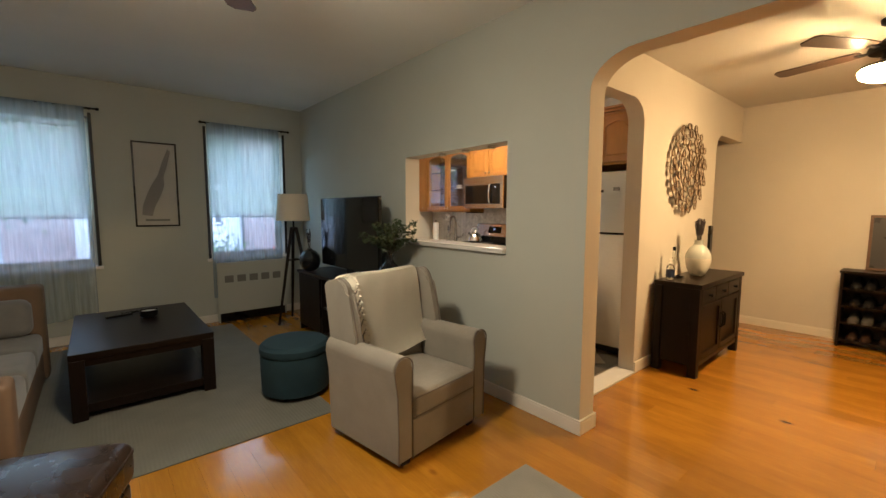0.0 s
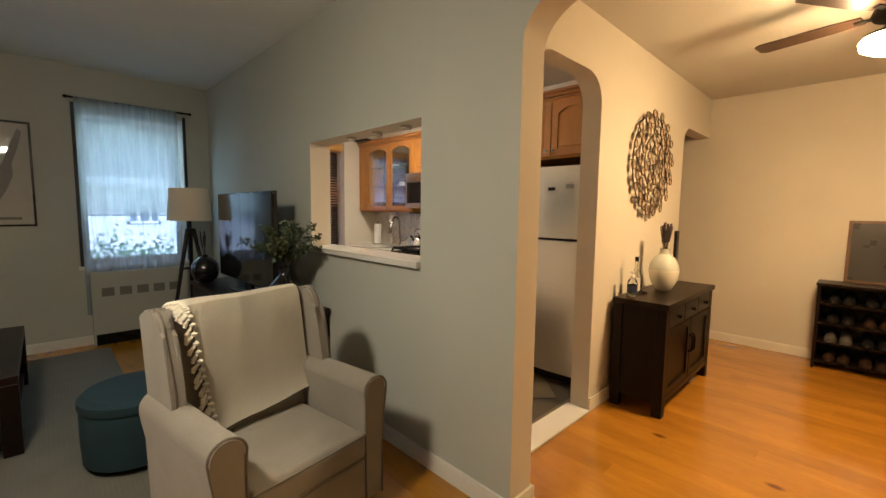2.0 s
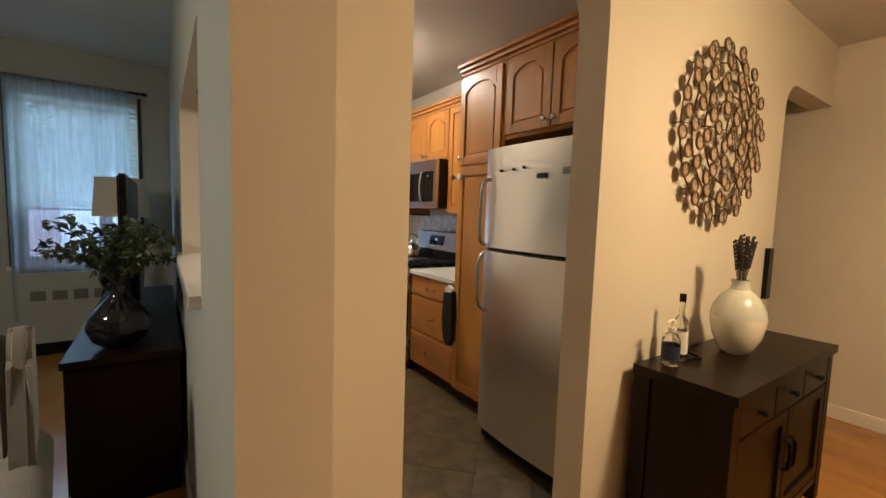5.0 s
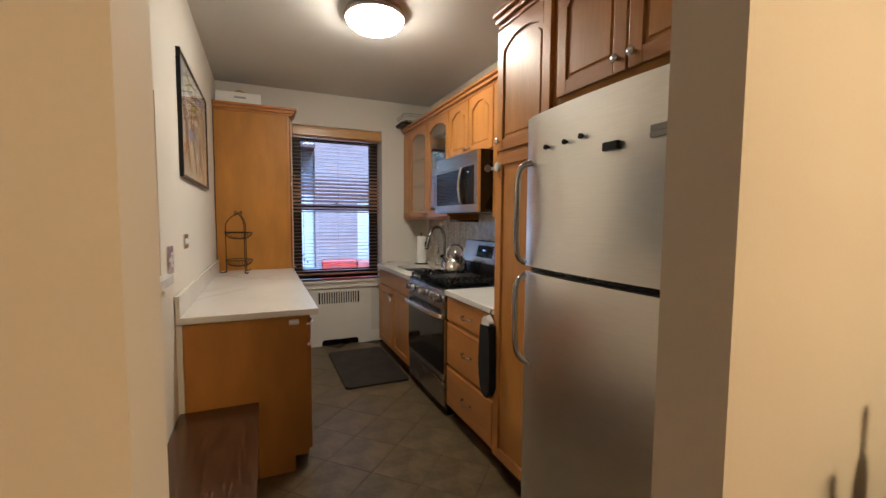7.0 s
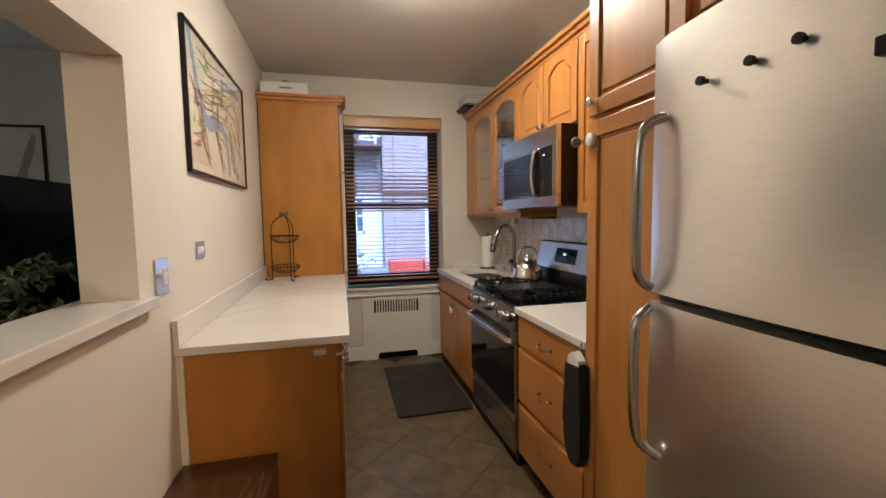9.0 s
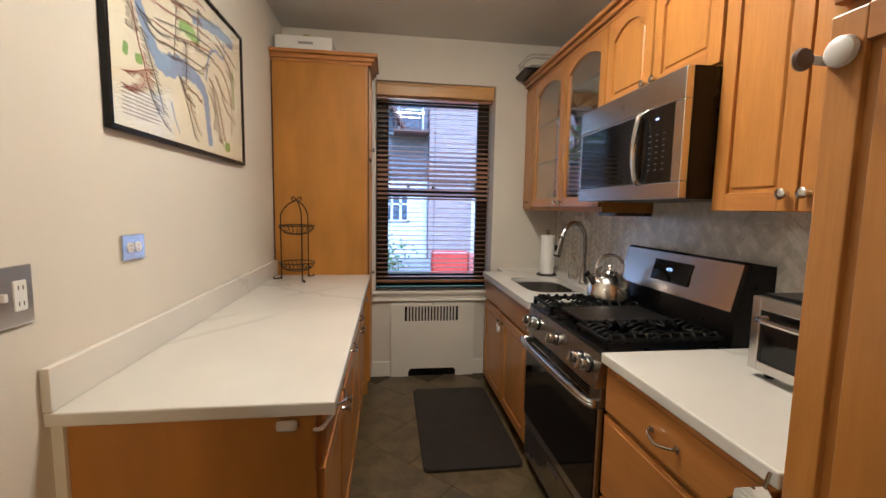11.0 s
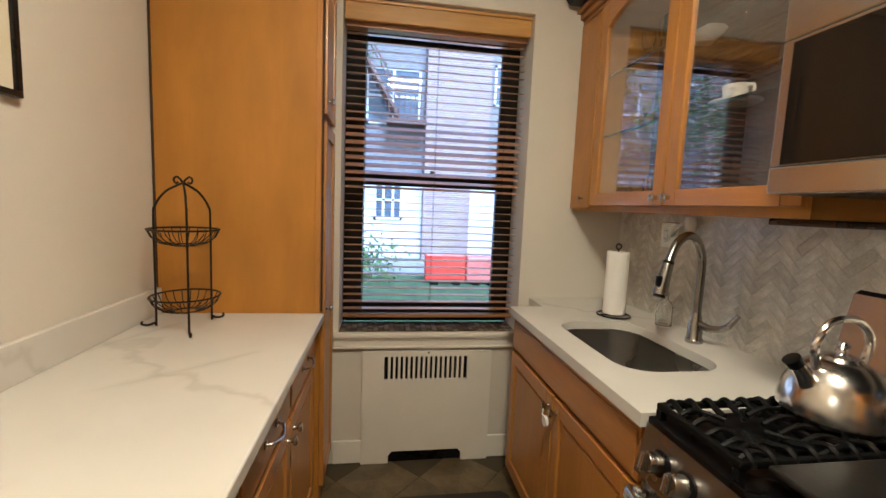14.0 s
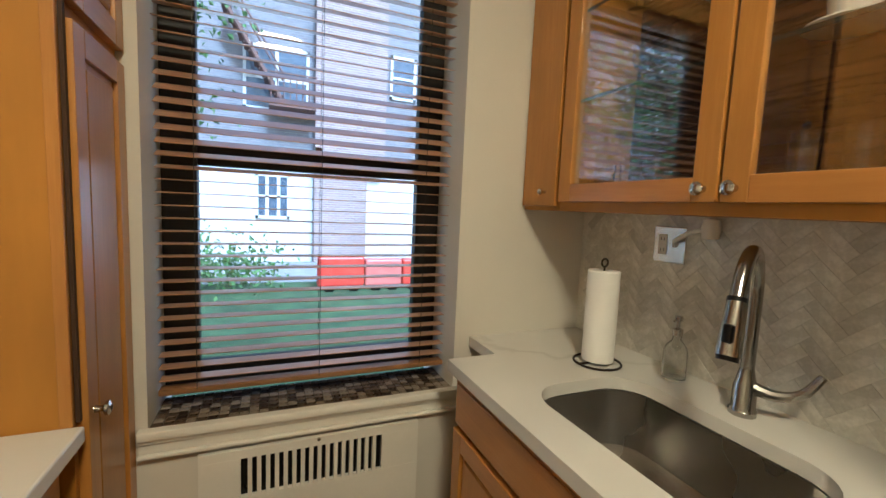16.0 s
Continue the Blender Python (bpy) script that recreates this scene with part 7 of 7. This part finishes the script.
for k in range(24):
    a, s = r.uniform(0, 6.28), r.uniform(0.08, 0.34)
    p0 = Vector((2.06, 3.20, 1.03))
    tip = Vector((2.06 + min(0.24, s * math.cos(a) * 0.95), 3.20 + s * 1.05 * math.sin(a), 1.10 + r.uniform(0.05, 0.30)))
    line = bez([p0, p0.lerp(tip, 0.5) + Vector((0, 0, 0.06)), tip], 7)
    part("branch", tube(bmesh.new(), line, 0.0022, 5), M_STEM, u)
    bm = bmesh.new()
    for p in line[4:]:
        for j in range(4):
            m = Matrix.Translation(p + Vector((r.uniform(-0.02, 0.02), r.uniform(-0.02, 0.02), r.uniform(-0.012, 0.012)))) @ Euler((r.uniform(-1, 1), r.uniform(-1, 1), r.uniform(0, 6.28))).to_matrix().to_4x4()
            w, l = r.uniform(0.009, 0.015), r.uniform(0.03, 0.048)
            v = [bm.verts.new(m @ Vector(c)) for c in ((0, 0, 0), (l * 0.4, w, 0.003), (l, 0, -0.004), (l * 0.4, -w, 0.003), (l * 0.45, 0, -0.003))]
            bm.faces.new((v[0], v[1], v[4]))
            bm.faces.new((v[1], v[2], v[4]))
            bm.faces.new((v[2], v[3], v[4]))
            bm.faces.new((v[3], v[0], v[4]))
    part("leaves", bm, M_LEAF, u)

# tripod floor lamp
LX, LY = 1.955, 5.30
u = thing("floor_lamp", "tripod floor lamp with a cream drum shade", "floor lamp", (LX, LY, 0))
m, t, b = nodes_of("cream lamp shade")
b.inputs["Base Color"].default_value = (0.74, 0.67, 0.54, 1)
b.inputs["Roughness"].default_value = 0.9
bump(t, b, noise_node(t, 260, 3, (1, 1, 0.2)).outputs["Fac"], 0.3, 0.001)
part("shade", lathe(bmesh.new(), [(0.208, 0.0), (0.180, 0.335), (0.176, 0.335), (0.204, 0.0), (0.208, 0.0)], (LX, LY, 1.325), 40), m, u, "cream fabric drum shade")
bm = tube(bmesh.new(), [(LX, LY, 1.22), (LX, LY, 1.40)], 0.012, 8)
lathe(bm, [(0, 0), (0.045, 0), (0.045, 0.04), (0, 0.04)], (LX, LY, 1.20), 14)
for k in range(3):
    a = 2 * math.pi * k / 3
    tube(bm, [(LX, LY, 1.40), (LX + 0.19 * math.cos(a), LY + 0.19 * math.sin(a), 1.40)], 0.003, 5)
part("hub", bm, M_DARKWOOD_V, u)
for k in range(3):
    a = radians(200 + 120 * k)
    bm = tube(bmesh.new(), [(LX + 0.03 * math.cos(a), LY + 0.03 * math.sin(a), 1.235), (LX + 0.27 * math.cos(a), LY + 0.27 * math.sin(a), 0.012)], 0.022, 8, taper=0.015)
    part("leg", bm, M_DARKWOOD_V, u)
bm = bmesh.new()
for k in range(3):
    a, b2 = radians(200 + 120 * k), radians(320 + 120 * k)
    tube(bm, [(LX + 0.112 * math.cos(a), LY + 0.112 * math.sin(a), 0.82), (LX + 0.112 * math.cos(b2), LY + 0.112 * math.sin(b2), 0.82)], 0.008, 6)
part("brace", bm, M_DARKWOOD_V, u)

# framed print on the window wall
u = thing("framed_print", "tall framed print of a grey map silhouette", "picture", (0.58, 5.94, 1.26))
x0, x1, z0, z1 = 0.362, 0.80, 1.262, 2.245
bm = bmesh.new()
for a in ((x0, x1, z0, z0 + 0.018), (x0, x1, z1 - 0.018, z1), (x0, x0 + 0.018, z0 + 0.018, z1 - 0.018), (x1 - 0.018, x1, z0 + 0.018, z1 - 0.018)):
    box(bm, a[0], a[1], YN - 0.026, YN - 0.001, a[2], a[3], 0.002)
part("frame", bm, M_BLACK, u)
part("sheet", B(x0 + 0.018, x1 - 0.018, YN - 0.008, YN - 0.002, z0 + 0.018, z1 - 0.018), plain("off-white print paper", (0.50, 0.49, 0.45), 0.7, vary=0.05, relief=0), u)
bm = slab(bmesh.new(), [(0.43, 1.40), (0.53, 1.385), (0.56, 1.50), (0.62, 1.62), (0.66, 1.74), (0.66, 1.86), (0.70, 1.98), (0.74, 2.15), (0.71, 2.18), (0.65, 2.02), (0.60, 1.86), (0.54, 1.76), (0.48, 1.62), (0.44, 1.50)], "y", YN - 0.0095, YN - 0.0082)
part("silhouette", bm, plain("grey ink", (0.27, 0.26, 0.25), 0.7, vary=0.2, scale=40, relief=0), u, "grey map silhouette")
part("caption_bar", B(0.46, 0.70, YN - 0.0095, YN - 0.0082, 1.325, 1.35), plain("dark ink", (0.16, 0.16, 0.155), 0.7, relief=0), u)
g = part("glazing", B(x0 + 0.018, x1 - 0.018, YN - 0.016, YN - 0.0135, z0 + 0.018, z1 - 0.018), M_PANE, u)
g.visible_shadow = False


def living_window(name, x0, x1, rod0, rod1, cx0, cx1, seed):
    """Sash window with white blind slats, a rod and a sheer curtain."""
    z0, z1 = 0.83, 2.46
    u = thing(name, "white sash window with blinds in the living room", "window", ((x0 + x1) / 2, 6.15, z0), kind="structure")
    bm = bmesh.new()
    for a in ((x0, x0 + 0.06, z0, z1), (x1 - 0.06, x1, z0, z1), (x0 + 0.06, x1 - 0.06, z0, z0 + 0.07), (x0 + 0.06, x1 - 0.06, z1 - 0.06, z1), (x0 + 0.06, x1 - 0.06, 1.60, 1.67)):
        box(bm, a[0], a[1], 6.13, 6.18, a[2], a[3], 0.003)
    part("window_frame", bm, M_TRIM, u)
    for a in ((z0 + 0.07, 1.60), (1.67, z1 - 0.06)):
        g = part("pane", B(x0 + 0.06, x1 - 0.06, 6.15, 6.154, *a), M_PANE, u)
        g.visible_shadow = False
    part("window_sill", B(x0 - 0.05, x1 + 0.05, 5.915, 6.13, z0 - 0.03, z0 + 0.004, bevel=0.004), M_TRIM, u)
    bm = bmesh.new()
    for a in (x0 - 0.035, x1 + 0.005):
        box(bm, a, a + 0.03, YN - 0.014, YN - 0.001, z0 + 0.006, 2.50, 0.003)
    part("dark_stop", bm, M_SASH, u, "dark strip beside the window")
    b = thing("window_blind", "white venetian blind hanging in the window", "blind", ((x0 + x1) / 2, 6.07, 1.4), group="living room blinds")
    part("head_rail", B(x0 + 0.01, x1 - 0.01, 6.05, 6.10, z1 - 0.05, z1 - 0.003), M_TRIM, b)
    low = 1.36
    part("bottom_rail", B(x0 + 0.012, x1 - 0.012, 6.052, 6.098, low, low + 0.02, bevel=0.003), M_TRIM, b)
    w = (x1 - x0) / 2 - 0.012
    sm = mesh_of(box(bmesh.new(), -w, w, -0.0235, 0.0235, -0.0012, 0.0012, 0.0005, 1), "slat", M_TRIM)
    for k in range(26):
        s = new("slat", sm)
        s.parent = b
        s.matrix_basis = root_matrix(b).inverted() @ (Matrix.Translation(((x0 + x1) / 2, 6.075, low + 0.05 + 0.038 * k)) @ Matrix.Rotation(radians(42), 4, "X"))
    c = thing("curtain", "sheer white voile curtain on a dark rod", "curtain", ((x0 + x1) / 2, 5.88, 0.1), group="sheer curtains")
    bm = tube(bmesh.new(), [(rod0, 5.88, 2.535), (rod1, 5.88, 2.535)], 0.010, 8)
    for x in (rod0, rod1):
        lathe(bm, [(0, -0.018), (0.016, -0.01), (0.018, 0), (0.016, 0.01), (0, 0.018)], (x, 5.88, 2.535), 10)
    for x in (rod0 + 0.07, rod1 - 0.07):
        tube(bm, [(x, 5.88, 2.535), (x, YN, 2.535)], 0.007, 6)
    part("rod", bm, M_IRON, c, "dark metal rod")
    r = random.Random(seed)
    bm = bmesh.new()
    cols, rows = 110, 14
    ph = [r.uniform(0, 6.28) for _ in range(4)]
    g = []
    for j in range(rows + 1):
        v = j / rows
        row = []
        for i in range(cols + 1):
            f = i / cols
            amp = 0.004 + 0.016 * v
            y = 5.868 + amp * (math.sin(f * 52 + ph[0] + 0.6 * math.sin(v * 3 + ph[1])) * 0.6 + math.sin(f * 91 + ph[2]) * 0.35)
            z = 2.545 - v * (2.545 - 0.30 - 0.03 * math.sin(f * 7 + ph[3]))
            row.append(bm.verts.new((cx0 + (cx1 - cx0) * f, y, z)))
        g.append(row)
    for a, b3 in zip(g, g[1:]):
        for i in range(cols):
            bm.faces.new((a[i], a[i + 1], b3[i + 1], b3[i]))
    part("voile", bm, M_SHEER, c)


living_window("window_2", 1.13, 2.06, 1.06, 2.13, 1.12, 2.00, 1)
living_window("window_3", -1.00, 0.0, -1.08, 0.09, -1.02, -0.02, 2)
u = thing("radiator_cover", "painted radiator cover with square grille holes", "radiator", (1.55, 5.85, 0))
bm = bmesh.new()
box(bm, 1.16, 2.02, 5.83, 5.845, 0.12, 0.78)
box(bm, 1.16, 2.02, 5.845, YN - 0.02, 0.765, 0.78)
box(bm, 1.16, 1.175, 5.845, YN - 0.02, 0.0, 0.765)
box(bm, 2.005, 2.02, 5.845, YN - 0.02, 0.0, 0.765)
part("panel", bm, M_LIVING, u)
# black block fills the cover in place of the shade under it
part("inside", B(1.18, 2.0, 5.848, 5.925, 0.002, 0.75), M_BLACK, u, "black block in place of the shade under the cover")
# grey squares laid on the panel show the holes' shade as colour
M_HOLE = plain("shaded grille", (0.20, 0.195, 0.18), 0.8)
for k in range(5):
    part("hole_shade", B(1.24 + 0.15 * k, 1.345 + 0.15 * k, 5.8275, 5.8305, 0.52, 0.61), M_HOLE, u)


# ---- outside ----
GZ = -0.6
bm = bmesh.new()
box(bm, -300, 300, YO, 400, GZ - 0.3, GZ)
solo("ground", bm, plain("courtyard lawn", (0.06, 0.12, 0.045), 0.95, vary=0.4, scale=1.5, grain=30, relief=0.6, distance=0.03), "grass courtyard outside the windows", kind="structure")
solo("path", B(-30, 40, 15.5, 18.98, GZ, GZ + 0.03), plain("grey paving", (0.30, 0.30, 0.31), 0.9, vary=0.2), "grey paved path along the building", kind="structure")
u = thing("apartment_building", "brick and white apartment building across the courtyard", "building", (5.0, 21, GZ))
M_BRICK = bricks("pale red brick", (0.30, 0.205, 0.185), (0.22, 0.155, 0.145), (0.40, 0.37, 0.36))
M_BRICKD = bricks("grey brick", (0.20, 0.19, 0.20), (0.15, 0.14, 0.15), (0.26, 0.25, 0.25))
M_STUCCO = plain("white stucco", (0.62, 0.62, 0.61), 0.9, vary=0.08, scale=1.0, grain=20)
part("wall", B(-30, 40, 19.3, 26, GZ, 2.5), M_STUCCO, u, "white stucco ground floor")
part("wall", B(-30, 40, 19.3, 26, 2.5, 12.0), M_BRICKD, u, "grey brick upper floors")
part("roof", B(-30.3, 40.3, 19.1, 26.2, 12.0, 12.4), M_CEIL, u)
for k in range(-3, 5):
    x = 4.9 + 7.2 * k
    part("pier", B(x, x + 1.75, 18.98, 19.3, GZ, 2.5), M_BRICK, u, "brick pier")
    part("pier", B(x, x + 2.35, 18.90, 19.3, 2.5, 12.0), M_BRICK, u, "brick pier")
M_FARGLASS = plain("dark window glass", (0.10, 0.13, 0.17), 0.1, vary=0.3, relief=0)


def far_window(x0, x1, z0, z1, y, mullions=1):
    bm = bmesh.new()
    for a in ((x0, x1, z0, z0 + 0.09), (x0, x1, z1 - 0.09, z1), (x0, x0 + 0.09, z0, z1), (x1 - 0.09, x1, z0, z1)):
        box(bm, a[0], a[1], y - 0.06, y + 0.04, a[2], a[3])
    for k in range(1, mullions + 1):
        x = x0 + (x1 - x0) * k / (mullions + 1)
        box(bm, x - 0.05, x + 0.05, y - 0.05, y + 0.04, z0, z1)
    box(bm, x0, x1, y - 0.05, y + 0.04, (z0 + z1) / 2 - 0.04, (z0 + z1) / 2 + 0.04)
    w = part("window", bm, M_STUCCO, u)
    part("pane", B(x0 + 0.09, x1 - 0.09, y - 0.02, y + 0.02, z0 + 0.09, z1 - 0.09), M_FARGLASS, w)


for k in range(-3, 5):
    x = 7.2 * k
    far_window(3.1 + x, 4.15 + x, 0.85, 2.3, 19.3, 2)
    far_window(2.75 + x, 4.72 + x, 4.3, 6.3, 19.3, 1)
    far_window(7.35 + x - 7.2 + 0.1, 8.4 + x - 7.2, 5.2, 6.7, 19.3, 0)
    far_window(2.75 + x, 4.72 + x, 8.0, 10.0, 19.3, 1)
u = thing("fire_escape", "rust-brown iron fire escape stair on the brick facade", "fire escape", (3.0, 18.7, 4.2))
M_RUST = plain("rust-brown iron", (0.14, 0.07, 0.055), 0.7, vary=0.25)
FE0, FE1 = Vector((2.24, 18.7, 7.14)), Vector((3.91, 18.7, 4.39))
for dy in (-0.35, 0.35):
    part("stringer", tube(bmesh.new(), [FE0 + Vector((0, dy, 0)), FE1 + Vector((0, dy, 0))], 0.07, 6), M_RUST, u)
    part("handrail", tube(bmesh.new(), [FE0 + Vector((0, dy, 0.85)), FE1 + Vector((0, dy, 0.85))], 0.03, 6), M_RUST, u)
for k in range(1, 12):
    p = FE0.lerp(FE1, k / 12)
    part("tread", B(p.x - 0.13, p.x + 0.13, p.y - 0.34, p.y + 0.34, p.z - 0.02, p.z + 0.02), M_RUST, u)
part("platform", B(FE1.x - 0.4, FE1.x + 0.95, FE1.y - 0.45, 19.29, FE1.z - 0.12, FE1.z - 0.04), M_RUST, u)
for k in range(8):
    x = FE1.x - 0.35 + 0.18 * k
    part("baluster", tube(bmesh.new(), [(x, FE1.y - 0.42, FE1.z - 0.04), (x, FE1.y - 0.42, FE1.z + 0.85)], 0.018, 5), M_RUST, u)
part("top_rail", tube(bmesh.new(), [(FE1.x - 0.4, FE1.y - 0.42, FE1.z + 0.86), (FE1.x + 0.95, FE1.y - 0.42, FE1.z + 0.86)], 0.03, 6), M_RUST, u)
u = thing("barrier", "low red plastic barrier standing beyond the lawn", "barrier", (5.6, 14.4, GZ))
M_RED = plain("faded red plastic", (0.62, 0.055, 0.035), 0.4, vary=0.25, scale=4)
M_RED_PALE = plain("pale red plastic", (0.62, 0.16, 0.13), 0.45, vary=0.25, scale=4)
for x0, x1, h, ink in ((4.55, 5.62, 0.80, M_RED), (5.64, 6.55, 0.74, M_RED_PALE), (6.57, 7.45, 0.74, M_RED)):
    p = part("panel", box(bmesh.new(), x0, x1, 14.2, 14.5, GZ + 0.10, GZ + h, 0.05, 2), ink, u)
    for x in (x0 + 0.15, x1 - 0.35):
        part("foot", box(bmesh.new(), x, x + 0.2, 14.1, 14.6, GZ + 0.001, GZ + 0.12, 0.02, 2), M_BLACK, p)

M_BARK = plain("bark", (0.10, 0.075, 0.055), 0.9, vary=0.3, scale=12, grain=40, relief=0.6, distance=0.01)
M_CROWN = plain("tree leaf", (0.11, 0.22, 0.065), 0.6, vary=0.4, scale=3)


def tree(x, y, h, spread, seed):
    r = random.Random(seed)
    u = thing("tree", "leafy green courtyard tree with slanting limbs", "tree", (x, y, GZ), group="courtyard trees")
    top = Vector((x + r.uniform(-0.4, 0.4), y, GZ + h))
    bm = tube(bmesh.new(), bez([(x, y, GZ), (x + 0.08, y, GZ + h * 0.3), (x - 0.05, y, GZ + h * 0.6), top], 5), 0.16, 10, taper=0.04)
    tips = []
    for k in range(16):
        a = r.uniform(0, 6.28)
        p = Vector((x, y, GZ + h * r.uniform(0.35, 0.95)))
        q = p + Vector((math.cos(a) * spread * r.uniform(0.4, 1), math.sin(a) * spread * r.uniform(0.4, 1), r.uniform(0.2, 1.2)))
        tube(bm, [p, p.lerp(q, 0.5) + Vector((0, 0, 0.15)), q], 0.05, 6, taper=0.012)
        tips += [p.lerp(q, f) for f in (0.45, 0.65, 0.85, 1.0)]
    part("trunk", bm, M_BARK, u)
    verts, faces = [], []
    for p in tips:
        for j in range(60):
            c = p + Vector((r.gauss(0, 0.38), r.gauss(0, 0.38), r.gauss(0, 0.28)))
            m = Euler((r.uniform(-1.2, 1.2), r.uniform(-1.2, 1.2), r.uniform(0, 6.28))).to_matrix()
            i = len(verts)
            l, w = r.uniform(0.07, 0.13), r.uniform(0.03, 0.05)
            verts += [tuple(c + m @ Vector(v)) for v in ((0, 0, 0), (l / 2, w, 0.01), (l, 0, -0.02), (l / 2, -w, 0.01))]
            faces.append((i, i + 1, i + 2, i + 3))
    me = bpy.data.meshes.new("crown")
    inv = root_matrix(u).inverted()
    me.from_pydata([tuple(inv @ Vector(v)) for v in verts], [], faces)
    me.materials.append(M_CROWN)
    c = new("crown", me)
    c.parent = u


tree(1.2, 12.0, 6.5, 2.0, 3)
tree(-2.6, 11.2, 5.2, 2.4, 5)
tree(-6.0, 13.5, 6.5, 2.6, 12)
tree(9.0, 12.5, 7.0, 2.2, 9)
u = thing("shrub", "low leafy shrub by the white wall", "shrub", (3.2, 15.0, GZ))
r = random.Random(6)
verts, faces = [], []
for j in range(900):
    c = Vector((2.6 + r.gauss(0, 0.6), 14.6 + r.gauss(0, 0.4), GZ + 0.55 + r.gauss(0, 0.3)))
    c.z = max(GZ + 0.03, c.z)
    m = Euler((r.uniform(-1.2, 1.2), r.uniform(-1.2, 1.2), r.uniform(0, 6.28))).to_matrix()
    i = len(verts)
    verts += [tuple(c + m @ Vector(v)) for v in ((0, 0, 0), (0.06, 0.04, 0.01), (0.13, 0, -0.02), (0.06, -0.04, 0.01))]
    faces.append((i, i + 1, i + 2, i + 3))
me = bpy.data.meshes.new("leaves")
inv = root_matrix(u).inverted()
me.from_pydata([tuple(inv @ Vector(v)) for v in verts], [], faces)
me.materials.append(M_CROWN)
new("leaves", me).parent = u

# ---- splashback and floors, piece by piece ----
splash = solo("splashback", B(XR - 0.0085, XR - 0.001, 3.178, YN, 0.912, 1.50), stone_tile("marble mosaic joint", (0.64, 0.615, 0.55), (0.78, 0.75, 0.68), 0.5, 9.0, 0.0), "grey marble herringbone splashback", kind="structure")
MARBLE = ((0.68, 0.65, 0.585), (0.90, 0.865, 0.79), 0.24, 14.0, 0.25)
M_HERR, M_HERR_REST = stone_tile("herringbone marble", *MARBLE), stone_tile("herringbone marble joined", *MARBLE, island=True)
W, LN = 0.0335, 3
c45 = math.cos(radians(45))
ROT = Matrix.Rotation(radians(45), 4, "X")
tile = mesh_of(box(bmesh.new(), 0, 0.0024, 0.0003, W * LN - 0.0003, 0.0003, W - 0.0003, 0.0005, 1), "tile", M_HERR)
SEAT = Matrix.Translation((XR - 0.0105, 4.5, 1.15)) @ ROT
CORNERS = [Vector((x, y, z)) for x in (0, 0.0024) for y in (0.0003, W * LN - 0.0003) for z in (0.0003, W - 0.0003)]
verts, faces = [], []
r = random.Random(9)
for k in range(-120, 121):
    for q in range(-28, 29):
        for upright in (False, True):
            a, b = (k + 2 * LN * q, k) if not upright else (k + 2 * LN * q, k + 1)
            ca, cb = (a + LN / 2, b + 0.5) if not upright else (a + 0.5, b + LN / 2)
            y, z = 4.5 + (ca - cb) * c45 * W, 1.15 + (ca + cb) * c45 * W
            if not (3.22 < y < YN - 0.035 and 0.945 < z < 1.455) or (3.93 < y < 4.66 and z < 1.10):
                continue
            m = SEAT @ Matrix.Translation((0, a * W, b * W))
            if upright:
                m = SEAT @ Matrix.Translation((0, (a + 1) * W, b * W)) @ Matrix.Rotation(radians(90), 4, "X")
            if 4.75 < y < 5.80:
                o = new("tile", tile)
                o.parent = splash
                o.matrix_basis = m
            else:
                i = len(verts)
                verts += [tuple(m @ v) for v in CORNERS]
                faces += [tuple(i + n for n in f) for f in ((0, 1, 3, 2), (4, 6, 7, 5), (0, 4, 5, 1), (2, 3, 7, 6), (0, 2, 6, 4), (1, 5, 7, 3))]
me = bpy.data.meshes.new("tiles")
me.from_pydata(verts, [], faces)
me.materials.append(M_HERR_REST)
ob = new("tiles", me)
ob.parent = splash
tagged(ob, kind="stuff")

kfloor = solo("floor_kitchen", B(XK, XR, YK, YN, -0.1, -0.004), M_GROUT, "dark slate tile floor laid diagonally", kind="structure")
S = 0.305
tm = mesh_of(box(bmesh.new(), -S / 2 + 0.0009, S / 2 - 0.0009, -S / 2 + 0.0009, S / 2 - 0.0009, -0.0039, 0.0, 0.0012, 1), "tile", M_FLOORK)
for i in range(-16, 17):
    for j in range(-16, 17):
        x, y = 3.66 + (i - j) * S * c45, 3.85 + (i + j) * S * c45
        if XK + 0.05 < x < XR - 0.1 and YK + 0.22 < y < YN - 0.15:
            o = new("tile", tm)
            o.parent = kfloor
            o.matrix_basis = pose(x, y, r.uniform(-0.0004, 0.0004), 0, 0, 45)
solo("floor_edge", B(XK, XR, YK, YK + 0.06, -0.0039, -0.0012), M_FLOORK, "slate border at the doorway", kind="structure")

floor = solo("floor", B(XW, XF, YS, YN, -0.1, -0.012), M_GROOVE, "amber knotty pine plank floor", kind="structure")
solo("floor_corridor", B(XR + 0.15, XF, YK, 2.7, -0.009, 0.0), M_PLANK, "amber pine corridor floor", kind="structure")
PW = 0.135
rest = bmesh.new()
x = XW
while x < XF:
    x1 = min(x + PW, XF)
    if x < XL < x1:
        x1 = XL
    ye = YN if x < XL - 0.01 else YD
    y = YS - r.uniform(0, 1.5)
    while y < ye:
        ln = r.uniform(1.4, 2.8)
        y0, y1 = max(y, YS), min(y + ln, ye)
        if y1 - y0 > 0.05:
            near = 0.9 < x < 5.6 and y1 > -0.3 and y0 < 3.0
            bm = bmesh.new() if near else rest
            box(bm, x + 0.0003, x1 - 0.0003, y0 + 0.0004, y1 - 0.0004, -0.011, 0.0)
            if near:
                part("plank", bm, M_PLANK, floor)
        y += ln
    x = x1
ob = part("planks", rest, M_PLANK_REST, floor)
tagged(ob, kind="stuff")
